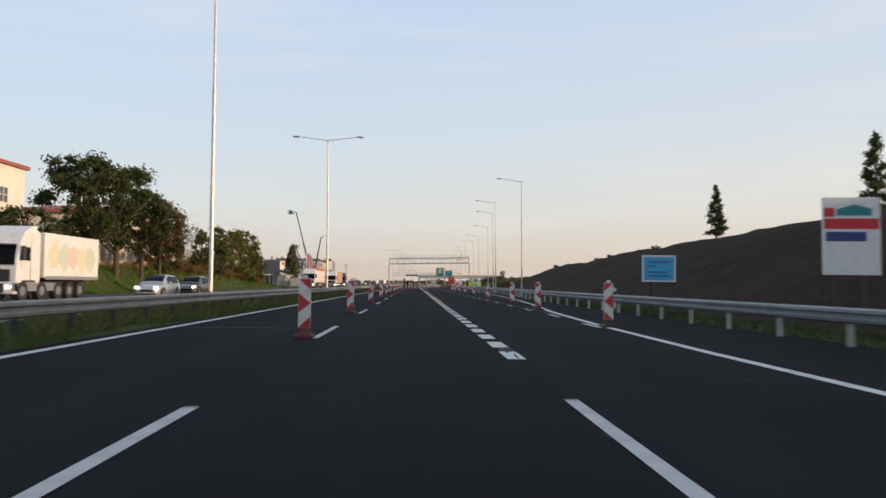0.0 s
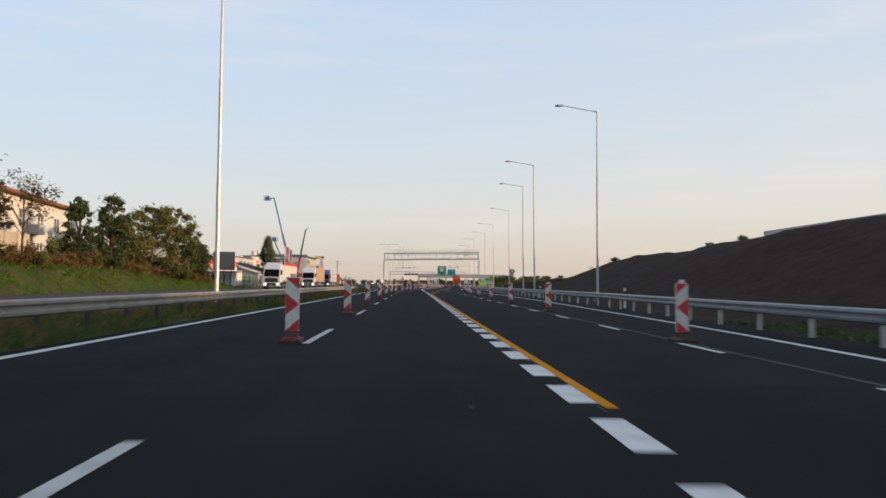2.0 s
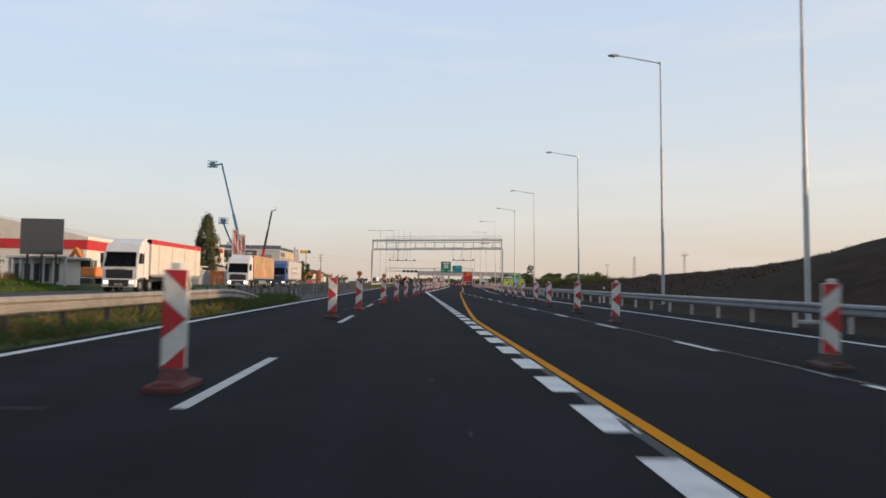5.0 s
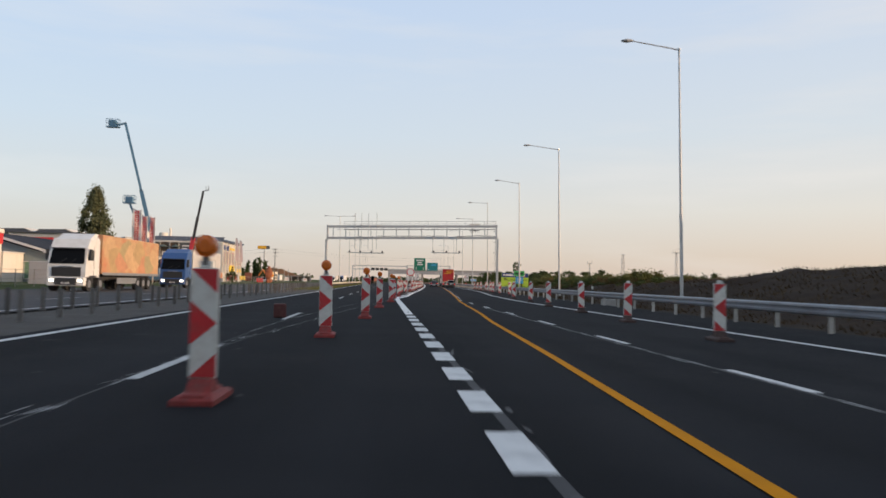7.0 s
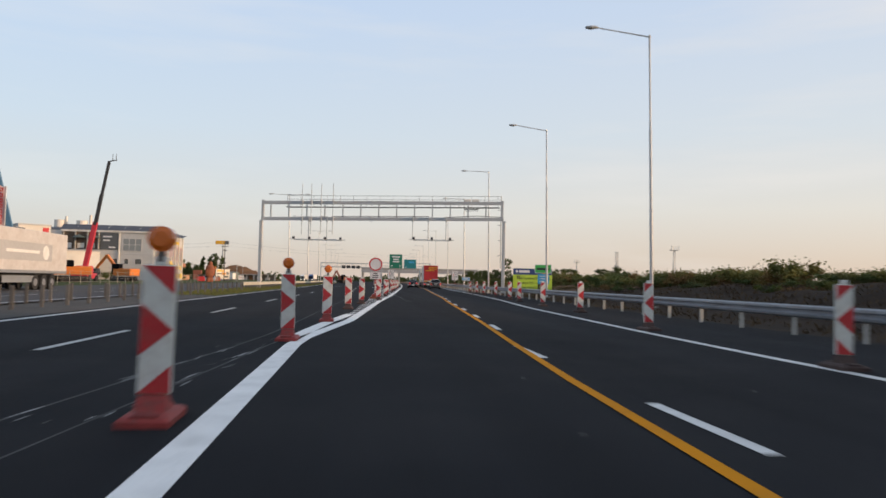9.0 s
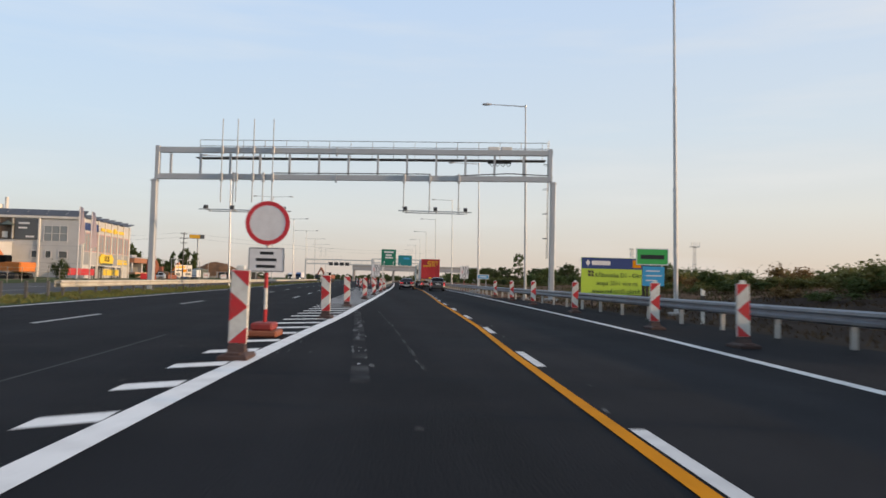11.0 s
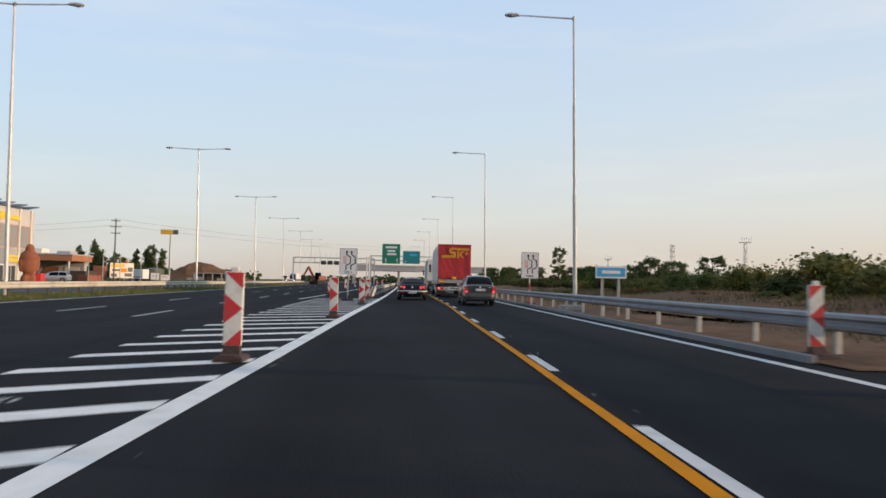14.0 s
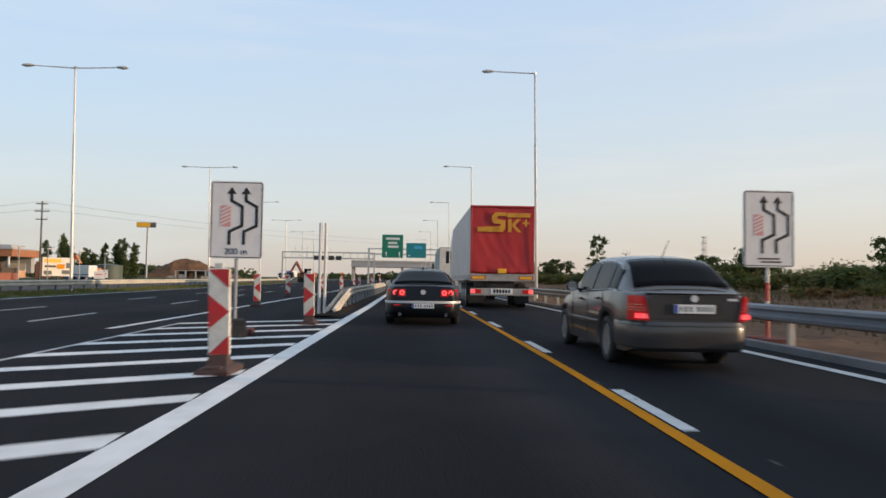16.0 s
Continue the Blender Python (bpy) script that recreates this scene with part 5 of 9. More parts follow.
def car(name, spec, paint, m, label, trim=None):
    """A saloon car that points along +y with its rear bumper at y = 0. spec: its measures."""
    c = thing(name, m, label, "car")
    L, Wd, wr, wy0, wy1 = spec["length"], spec["width"] / 2, spec["wheel"], spec["rear"], spec["front"]
    prof = spec["top"]       # (y, height of the shoulder line)
    plan = spec["plan"]      # (y, share of the half width)
    low = spec["low"]        # (y, underside height)
    ys = sorted({round(v, 3) for v in [*[q[0] for q in prof], *[q[0] for q in plan], *np.linspace(0, L, 24), *np.arange(wy0 - wr - 0.1, wy0 + wr + 0.12, 0.07), *np.arange(wy1 - wr - 0.1, wy1 + wr + 0.12, 0.07)]})
    ys = [y for y in ys if 0 <= y <= L]
    rings = []
    for y in ys:
        w, zt, zb = Wd * lerp(y, plan), lerp(y, prof), lerp(y, low)
        za = zb
        for wy in (wy0, wy1):
            d = abs(y - wy)
            if d < wr + 0.06:
                za = max(za, wr + math.sqrt((wr + 0.06) ** 2 - d * d))
        za = min(za, zt - 0.12)
        zm, zs = max(za + 0.04, zb + (zt - zb) * 0.45), max(za + 0.08, zb + (zt - zb) * 0.8)
        half = [(0.0, zb), (w * 0.72, zb), (w * 0.72, za), (w * 0.965, za), (w * 0.99, (za + zm) / 2), (w, zm), (w * 0.985, zs), (w * 0.94, zt - 0.035), (w * 0.86, zt), (w * 0.45, zt + 0.015), (0.0, zt + 0.02)]
        rings.append([(px, y, pz) for px, pz in half] + [(-px, y, pz) for px, pz in half[-2:0:-1]])
    body = part("body", loft(B(), rings), paint, c, smooth=True)
    em = body.modifiers.new("round", "EDGE_SPLIT")
    em.split_angle = radians(38)
    # cabin
    roof, belt, wt = spec["roof"], spec["belt"], spec["tumble"]
    cy = [q[0] for q in roof]
    ys = sorted({round(v, 3) for v in [*cy, *np.linspace(cy[0], cy[-1], 20)]})
    rings = []

    def side_x(y, z):
        zt_, zb_ = lerp(y, roof), lerp(y, belt)
        full = Wd * lerp(y, plan) * 0.9
        k = (z - zb_) / max(0.02, spec["roof_max"] - zb_)
        return full * (1 - wt * k)

    for y in ys:
        zt, zb = lerp(y, roof), lerp(y, belt) - 0.02
        zt = max(zt, zb + 0.03)
        xb, xt = side_x(y, zb), side_x(y, zt)
        half = [(xb, zb), (side_x(y, zb + (zt - zb) * 0.6), zb + (zt - zb) * 0.6), (xt * 0.985, zt - min(0.05, (zt - zb) * 0.3)), (xt * 0.9, zt - 0.012), (xt * 0.5, zt + 0.015), (0, zt + 0.02)]
        rings.append([(px, y, pz) for px, pz in half] + [(-px, y, pz) for px, pz in half[-2::-1]])
    cab = part("cabin", loft(B(), rings), paint, c, smooth=True)
    em = cab.modifiers.new("round", "EDGE_SPLIT")
    em.split_angle = radians(40)
    # side windows
    for s in (-1, 1):
        for (a, b) in spec["windows"]:
            lower, upper = [], []
            for y in np.linspace(a, b, 7):
                z0, z1 = lerp(y, belt) + 0.03, lerp(y, roof) - 0.085
                if z1 < z0 + 0.02:
                    z1 = z0 + 0.02
                lower.append((s * (side_x(y, z0) + 0.006), y, z0))
                upper.append((s * (side_x(y, z1) + 0.008), y, z1))
            part("side_window", slab(B(), lower + upper[::-1], 0.006, (s, 0, 0)), glass_dark, cab, "dark tinted side window")
        if trim:
            pts = [(s * (side_x(y, lerp(y, belt) + 0.012) + 0.008), y, lerp(y, belt) + 0.012) for y in np.linspace(spec["windows"][0][0], spec["windows"][-1][1], 12)]
            bm = B()
            for p0, p1 in zip(pts, pts[1:]):
                rod(bm, p0, p1, 0.009, 0.009, 5)
            top = [(s * (side_x(y, lerp(y, roof) - 0.07) + 0.009), y, lerp(y, roof) - 0.07) for y in np.linspace(spec["windows"][0][0], spec["windows"][-1][1], 14)]
            for p0, p1 in zip(top, top[1:]):
                rod(bm, p0, p1, 0.008, 0.008, 5)
            part("window_trim", bm, chrome, cab, "chrome window trim")
        # mirror, handles, seams
        my = spec["mirror"]
        bm = B()
        mx = s * (side_x(my, lerp(my, belt) + 0.05))
        ball(bm, (mx + s * 0.14, my, lerp(my, belt) + 0.09), 0.11, 1.0, 0.6, 0.75, 10)
        rod(bm, (mx, my + 0.03, lerp(my, belt) + 0.04), (mx + s * 0.1, my, lerp(my, belt) + 0.06), 0.025, 0.02, 6)
        mir = part("mirror", bm, paint, c, smooth=True)
        bm = B()
        rod(bm, (mx + s * 0.15, my - 0.068, lerp(my, belt) + 0.09), (mx + s * 0.15, my - 0.062, lerp(my, belt) + 0.09), 0.075, 0.075, 14)
        part("mirror_glass", bm, chrome, mir)
        for hy in spec["handles"]:
            zz = lerp(hy, prof) - 0.13
            xx = s * (Wd * lerp(hy, plan) * 0.985)
            part("door_handle", box(B(), min(xx, xx + s * 0.035), max(xx, xx + s * 0.035), hy - 0.1, hy + 0.1, zz - 0.018, zz + 0.018, 0.008), paint, c)
        for sy in spec["seams"]:
            bm = B()
            zlo, zhi = 0.3, lerp(sy, belt)
            n = 6
            for k in range(n):
                za_, zb_ = zlo + (zhi - zlo) * k / n, zlo + (zhi - zlo) * (k + 1) / n
                x0 = s * (Wd * lerp(sy, plan) * (1.001 if za_ < 0.75 else 0.99))
                box(bm, x0 - 0.003, x0 + 0.003, sy - 0.004, sy + 0.004, za_, zb_)
            part("door_seam", bm, ink, c)
        x0 = s * Wd * 0.998
        part("side_strip", box(B(), min(x0, x0 + s * 0.012), max(x0, x0 + s * 0.012), wy0 + wr + 0.12, wy1 - wr - 0.12, 0.5, 0.56, 0.005), paint, c)
        for wy in (wy0, wy1):
            tyre_mesh(wr, 0.2, wr * 0.68, wheel_alloy, c, s * (Wd - 0.11), wy, s, spec.get("spokes", 8))
    # rear and front windows
    for key, lbl in (("rear_glass", "dark rear window"), ("front_glass", "windscreen")):
        a, b = spec[key]
        bm = B()
        rows_ = []
        for y in np.linspace(a, b, 8):
            z = lerp(y, roof)
            w = side_x(y, z) * (0.955 if key == "rear_glass" else 0.9)
            rows_.append([(w * k, y + (-0.012 if key == "rear_glass" else 0.012), z + 0.016 + 0.01 * (1 - k * k) - 0.03 * k ** 6) for k in (-1, -0.9, -0.5, 0, 0.5, 0.9, 1)])
        loft(bm, rows_, closed=False, caps=False)
        r = bmesh.ops.extrude_face_region(bm, geom=bm.faces[:])
        bmesh.ops.translate(bm, vec=(0, 0, 0.006), verts=[v for v in r["geom"] if isinstance(v, bmesh.types.BMVert)])
        part("rear_window" if key == "rear_glass" else "windscreen", bm, glass_dark, cab, lbl, smooth=True)
    return c


def number_plate(c, y, z, back):
    p = part("number_plate", plate(B(), -0.26, 0.26, z - 0.055, z + 0.055, y, 0.012, 0.01), plate_white, c, "white number plate")
    part("plate_band", box(B(), -0.255, -0.215, y - 0.003, y, z - 0.05, z + 0.05), plate_blue, p)
    for x0 in (-0.185, -0.125, -0.065, 0.035, 0.09, 0.145, 0.2):
        part("plate_bar", box(B(), x0, x0 + 0.022, y - 0.003, y, z - 0.032, z + 0.032), ink, p)


HEAD = -3.7
saloon = dict(length=4.8, width=1.66, wheel=0.32, rear=1.12, front=3.92,
    top=[(0, 0.955), (0.05, 0.995), (0.5, 1.02), (1.0, 1.03), (2.5, 0.98), (3.4, 0.95), (4.2, 0.86), (4.65, 0.7), (4.8, 0.55)],
    plan=[(0, 0.74), (0.06, 0.81), (0.2, 0.885), (0.5, 0.96), (1.0, 1.0), (3.9, 1.0), (4.4, 0.93), (4.7, 0.8), (4.8, 0.66)],
    low=[(0, 0.4), (0.1, 0.3), (0.4, 0.22), (4.2, 0.2), (4.7, 0.26), (4.8, 0.32)],
    roof=[(0.3, 1.02), (0.42, 1.08), (0.82, 1.34), (1.1, 1.445), (1.5, 1.49), (2.2, 1.505), (2.6, 1.49), (2.95, 1.4), (3.25, 1.27), (3.7, 0.98)],
    belt=[(0.3, 1.0), (1.2, 1.0), (2.5, 0.96), (3.7, 0.92)], tumble=0.27, roof_max=1.5,
    windows=[(0.88, 1.22), (1.27, 2.12), (2.2, 3.1)], mirror=3.05, handles=[1.55, 2.6], seams=[1.3, 2.16, 3.2], rear_glass=(0.4, 1.06), front_glass=(2.95, 3.62))
sk = car("saloon_car", saloon, car_grey, pose(13.43, 267.4, 0, 0, 0, HEAD), "dark grey four-door saloon with red tail lamps lit", trim=True)
def corner_lamp(s_, z0, z1, wrap, out, inner, material, parent, label="", name="tail_lamp"):
    """A lamp that wraps round a rear corner, between two heights. inner, out and wrap are x, x and y of its ends."""
    bm = B()
    for zlo, zhi, in_lo, in_hi in ((z0, z1, inner[0], inner[1]),):
        rings = []
        for z, xi in ((zlo, in_lo), (zhi, in_hi)):
            rings.append([(s_ * xi, -0.014, z), (s_ * (xi * 0.4 + out[0] * 0.6), -0.008, z), (s_ * out[0], 0.035, z), (s_ * out[1], 0.1, z), (s_ * out[2], wrap, z), (s_ * (out[2] - 0.06), wrap, z), (s_ * xi, 0.12, z)])
        loft(bm, rings)
    return part(name, bm, material, parent, label)


for s_ in (-1, 1):
    tl = corner_lamp(s_, 0.64, 0.95, 0.22, (0.675, 0.73, 0.785), (0.565, 0.635), tail_red, sk, "tall red tail lamp wrapped round the corner")
    corner_lamp(s_, 0.668, 0.725, 0.05, (0.682, 0.72, 0.738), (0.59, 0.597), tail_glow, tl, name="lit_segment")
    for z in (0.765, 0.8, 0.835):
        corner_lamp(s_, z, z + 0.008, 0.19, (0.684, 0.739, 0.785), (0.59, 0.592), chrome, tl, name="reflector_strip")
bow = lambda x: 0.24 * (abs(x) / 0.8) ** 3.2


def bumper_path(spec, back, grow):
    """The outline of a car's tail, from one rear wheel arch round to the other."""
    w, pl = spec["width"] / 2, spec["plan"]
    half = [(0.0, -back), (0.3, -back * 0.98), (0.5, -back * 0.82), (w * lerp(0, pl) * 0.97, -back * 0.4)]
    half += [(w * lerp(y, pl) + grow, y) for y in (0.06, 0.14, 0.25, 0.4, 0.55, spec["rear"] - spec["wheel"] - 0.1)]
    return [(-x, y) for x, y in half[:0:-1]] + half


def bumper(spec, back, grow, prof, paint, parent, name="bumper", label=""):
    """prof: (inset, z) pairs of its section."""
    path = bumper_path(spec, back, grow)
    rings = []
    for i, (x, y) in enumerate(path):
        (xa, ya), (xb, yb) = path[max(0, i - 1)], path[min(len(path) - 1, i + 1)]
        n = Vector((yb - ya, -(xb - xa))).normalized()
        rings.append([(x - n.x * q, y - n.y * q, z) for q, z in prof])
    ob = part(name, loft(B(), rings), paint, parent, label, smooth=True)
    em = ob.modifiers.new("round", "EDGE_SPLIT")
    em.split_angle = radians(40)
    return ob


bmp = bumper(saloon, 0.06, 0.016, [(0.07, 0.25), (0.015, 0.3), (0.0, 0.42), (0.0, 0.555), (0.008, 0.58), (0.02, 0.625), (0.06, 0.64), (0.16, 0.64), (0.16, 0.25)], car_grey, sk)
bumper(saloon, 0.064, 0.02, [(0.0, 0.572), (0.0, 0.58), (0.02, 0.58), (0.02, 0.572)], ink, bmp, "bumper_groove")
part("boot_seam", box(B(), -0.48, 0.48, -0.006, 0.0, 0.66, 0.667), ink, sk)
part("plate_recess", box(B(), -0.35, 0.35, -0.008, 0.02, 0.72, 0.86), ink, sk)
number_plate(sk, -0.02, 0.79, True)
part("badge", rod(B(), (0, -0.02, 0.92), (0, 0.0, 0.92), 0.045, 0.045, 16), badge_silver, sk, "round silver badge")
part("model_script", box(B(), 0.42, 0.55, -0.012, -0.004, 0.895, 0.925), badge_silver, sk)
part("high_brake_lamp", box(B(), -0.17, 0.17, 0.47, 0.52, 1.088, 1.112), tail_lit, sk)
part("boot_lip", loft(B(), [[(x, 0.0 + 0.5 * bow(x), 0.965), (x, -0.035 + 0.5 * bow(x), 0.985), (x, 0.02 + 0.5 * bow(x), 1.005), (x, 0.12, 1.0)] for x in np.linspace(-0.6, 0.6, 13)]), car_grey, sk)
part("shark_seam", box(B(), -0.5, 0.5, -0.006, 0.0, 0.94, 0.944), ink, sk)
part("aerial", rod(B(), (0, 1.3, 1.4), (0.08, 1.12, 1.72), 0.009, 0.004, 5), ink, sk)

low_saloon = dict(length=4.8, width=1.855, wheel=0.34, rear=1.05, front=3.76,
    top=[(0, 0.84), (0.06, 0.93), (0.35, 0.97), (1.0, 0.98), (2.5, 0.94), (3.4, 0.9), (4.2, 0.8), (4.65, 0.66), (4.8, 0.5)],
    plan=[(0, 0.76), (0.08, 0.83), (0.25, 0.9), (0.5, 0.96), (1.0, 1.0), (3.8, 1.0), (4.4, 0.92), (4.7, 0.78), (4.8, 0.62)],
    low=[(0, 0.34), (0.1, 0.26), (0.4, 0.2), (4.2, 0.19), (4.7, 0.24), (4.8, 0.3)],
    roof=[(0.35, 0.985), (0.7, 1.1), (1.3, 1.31), (1.9, 1.37), (2.4, 1.385), (2.8, 1.35), (3.2, 1.23), (3.75, 0.93)],
    belt=[(0.35, 0.95), (1.2, 0.96), (2.5, 0.92), (3.75, 0.88)], tumble=0.36, roof_max=1.385,
    windows=[(1.0, 2.0), (2.08, 3.1)], mirror=3.0, handles=[1.5, 2.5], seams=[1.3, 2.04, 3.15], rear_glass=(0.42, 1.4), front_glass=(2.85, 3.65), spokes=10)
vc = car("saloon_car", low_saloon, car_black, pose(10.65, 275.8, 0, 0, 0, HEAD), "black low-roofed saloon with round tail lamps lit")
for s_ in (-1, 1):
    tl = corner_lamp(s_, 0.7, 0.87, 0.3, (0.69, 0.75, 0.85), (0.42, 0.42), tail_red, vc, "red tail lamp with two lit rings")
    for x, y in ((0.505, -0.02), (0.66, 0.0)):
        bm = B()
        rod(bm, (s_ * x, y, 0.785), (s_ * x, y + 0.05, 0.785), 0.06, 0.07, 18)
        part("lit_ring", bm, tail_lit, tl)
        part("ring_centre", rod(B(), (s_ * x, y - 0.004, 0.785), (s_ * x, y, 0.785), 0.028, 0.028, 14), tail_red, tl)
    part("reflector", box(B(), s_ * 0.6 - 0.1, s_ * 0.6 + 0.1, -0.075, -0.02, 0.47, 0.51, 0.01), tail_red, vc)
bmp = bumper(low_saloon, 0.1, 0.022, [(0.08, 0.2), (0.02, 0.27), (0.0, 0.38), (0.0, 0.55), (0.02, 0.6), (0.07, 0.62), (0.18, 0.62), (0.18, 0.2)], car_black, vc)
bumper(low_saloon, 0.115, 0.034, [(0.0, 0.535), (-0.006, 0.562), (0.0, 0.592), (0.02, 0.592), (0.02, 0.535)], badge_silver, bmp, "chrome_strip", "chrome strip")
number_plate(vc, -0.118, 0.475, True)
part("badge", rod(B(), (0, -0.03, 0.8), (0, 0.0, 0.8), 0.06, 0.06, 16), badge_silver, vc, "round silver badge")
part("high_brake_lamp", box(B(), -0.15, 0.15, 1.3, 1.36, 1.3, 1.315), tail_red, vc)
part("roof_aerial", rod(B(), (0, 1.75, 1.36), (0, 1.68, 1.44), 0.03, 0.012, 8), car_black, vc)
for s_ in (-1, 1):
    part("exhaust", rod(B(), (s_ * 0.55, -0.09, 0.27), (s_ * 0.55, 0.1, 0.27), 0.045, 0.045, 12), chrome, vc)


def truck_wheels(c, ys, half, r=0.5):
    for y in ys:
        for s in (-1, 1):
            w = part("wheel", rod(B(), (s * (half - 0.32), y, r), (s * half, y, r), r, r, 24), rubber, c)
            part("rim", rod(B(), (s * (half - 0.04), y, r), (s * (half + 0.012), y, r), r * 0.56, r * 0.5, 18), wheel_alloy, w, "steel rim")


def tractor(c, y0, paint, front):
    """A cab-over tractor from y0 to y0 + 2.3; front: +1 looks to +y, -1 to -y."""
    ya, yb = (y0, y0 + 2.3) if front > 0 else (y0 - 2.3, y0)
    f = yb if front > 0 else ya
    bm = B()
    prof = [(0, 0.95), (2.3, 0.95), (2.3, 1.3), (2.22, 2.1), (1.95, 2.95), (1.55, 3.55), (0.2, 3.75), (0, 3.6)]
    rings = []
    for x, k in ((-1.24, 0.97), (-1.2, 1.0), (1.2, 1.0), (1.24, 0.97)):
        rings.append([(x, (y0 + front * py), 0.95 + (pz - 0.95) * k) for py, pz in prof])
    cab = part("cab", loft(bm, rings), paint, c)
    fy = lambda py: y0 + front * py
    part("windscreen", slab(B(), [(-1.14, fy(2.275), 1.86), (1.14, fy(2.275), 1.86), (1.06, fy(1.97), 2.9), (-1.06, fy(1.97), 2.9)], 0.02, (0, front, 0)), glass_dark, cab, "dark windscreen")
    part("sun_visor", box(B(), -1.05, 1.05, min(fy(1.95), fy(2.2)), max(fy(1.95), fy(2.2)), 2.86, 2.94), dark_plastic, cab)
    g = part("grille", box(B(), -0.95, 0.95, min(f, f + front * 0.03), max(f, f + front * 0.03), 1.0, 1.62), dark_plastic, cab, "dark slatted grille")
    for k in range(5):
        part("slat", box(B(), -0.92, 0.92, min(f, f + front * 0.05), max(f, f + front * 0.05), 1.06 + 0.11 * k, 1.085 + 0.11 * k), steel_dark, g)
    part("bumper", box(B(), -1.22, 1.22, min(f - front * 0.3, f + front * 0.08), max(f - front * 0.3, f + front * 0.08), 0.35, 0.95, 0.06), paint, c)
    part("lower_intake", box(B(), -0.7, 0.7, min(f, f + front * 0.1), max(f, f + front * 0.1), 0.42, 0.9, 0.02), dark_plastic, c, "dark lower air intake")
    p = part("number_plate", box(B(), -0.26, 0.26, min(f, f + front * 0.12), max(f, f + front * 0.12), 0.5, 0.61), plate_white, c)
    part("plate_bar", box(B(), -0.18, 0.2, min(f, f + front * 0.125), max(f, f + front * 0.125), 0.53, 0.58), ink, p)
    part("badge_bar", box(B(), -0.5, 0.5, min(f, f + front * 0.06), max(f, f + front * 0.06), 1.64, 1.7, 0.01), zinc, cab)
    for x in (-0.5, 0.15):
        part("wiper", rod(B(), (x, fy(2.3), 1.88), (x + 0.45, fy(2.2), 2.2), 0.015, 0.012, 5), dark_plastic, cab)
    for s in (-1, 1):
        part("door_seam", box(B(), s * 1.243 - 0.006, s * 1.243 + 0.006, fy(0.95) - 0.015, fy(0.95) + 0.015, 1.0, 3.1), dark_plastic, cab)
        part("wheel_arch", box(B(), s * 1.2 - 0.06, s * 1.2 + 0.06, *sorted((fy(0.4), fy(1.75))), 0.95, 1.08, 0.03), dark_plastic, c)
        part("headlamp", box(B(), s * 0.92 - 0.16, s * 0.92 + 0.16, min(f, f + front * 0.1), max(f, f + front * 0.1), 0.62, 0.82, 0.03), head_glow, c, "lit headlamp")
        part("mirror", box(B(), s * 1.42 - 0.1, s * 1.42 + 0.1, fy(1.95) - 0.08, fy(1.95) + 0.08, 2.1, 2.85, 0.03), dark_plastic, cab)
        part("mirror_arm", rod(B(), (s * 1.2, fy(1.95), 2.8), (s * 1.42, fy(1.95), 2.8), 0.02, 0.02, 6), dark_plastic, cab)
        part("side_window", slab(B(), [(s * 1.245, fy(1.0), 2.1), (s * 1.245, fy(2.0), 2.1), (s * 1.24, fy(1.75), 2.8), (s * 1.24, fy(1.0), 2.8)], 0.008, (s, 0, 0)), glass_dark, cab, "dark side window")
        part("step", box(B(), s * 1.05 - 0.15, s * 1.05 + 0.15, fy(1.2) - 0.3, fy(1.2) + 0.3, 0.45, 0.95, 0.03), dark_plastic, c)
    part("wind_deflector", loft(B(), [[(x, fy(1.45), 3.55), (x, fy(0.2), 3.7), (x, fy(0.05), 4.0), (x, fy(0.5), 3.98)] for x in (-1.1, 1.1)]), paint, cab)


def lorry(name, m, label, paint, side, rear, front, length=13.6, roof=None, height=4.0, curtain=0):
    """A tractor and box trailer. The trailer's tail is at y = 0; front: +1 drives to +y, -1 to -y."""
    c = thing(name, m, label, "lorry")
    f = front
    ya, yb = sorted((0, f * length))
    bm = B()
    box(bm, -1.25, 1.25, ya, yb, 1.2, height, 0.04)
    tr = part("trailer_body", bm, side, c)
    if roof:
        part("roof_edge", box(B(), -1.27, 1.27, ya, yb, height - 0.35, height + 0.02, 0.03), roof, tr)
    part("chassis", box(B(), -0.5, 0.5, ya + 0.3, yb - 0.3, 0.75, 1.2), steel_dark, c)
    for s in (-1, 1):
        part("side_rail", box(B(), s * 1.26 - 0.02, s * 1.26 + 0.02, ya + 0.05, yb - 0.05, 1.12, 1.32), zinc, c)
        part("side_guard", box(B(), s * 1.2 - 0.02, s * 1.2 + 0.02, f * 5.0 if f > 0 else f * 9.5, f * 9.5 if f > 0 else f * 5.0, 0.5, 0.95), zinc, c)
        for k in range(curtain):
            y = ya + (yb - ya) * (k + 0.5) / curtain
            part("curtain_strap", box(B(), s * 1.26 - 0.012, s * 1.26 + 0.012, y - 0.03, y + 0.03, 1.15, height - 0.1), tarp_grey, tr)
    part("rear_panel", box(B(), -1.22, 1.22, min(0, -f * 0.05), max(0, -f * 0.05), 1.35, height - 0.06, 0.02), rear, tr)
    truck_wheels(c, [f * 2.4, f * 3.7, f * 5.0], 1.24)
    tractor(c, f * (length - 0.4) + (0.0 if f > 0 else 0.0) + f * 0.9, paint, f)
    truck_wheels(c, [f * (length + 0.2)], 1.24)
    truck_wheels(c, [f * (length + 2.1)], 1.24)
    part("tractor_frame", box(B(), -0.5, 0.5, *sorted((f * (length - 1.2), f * (length + 2.4))), 0.6, 1.1), steel_dark, c)
    return c


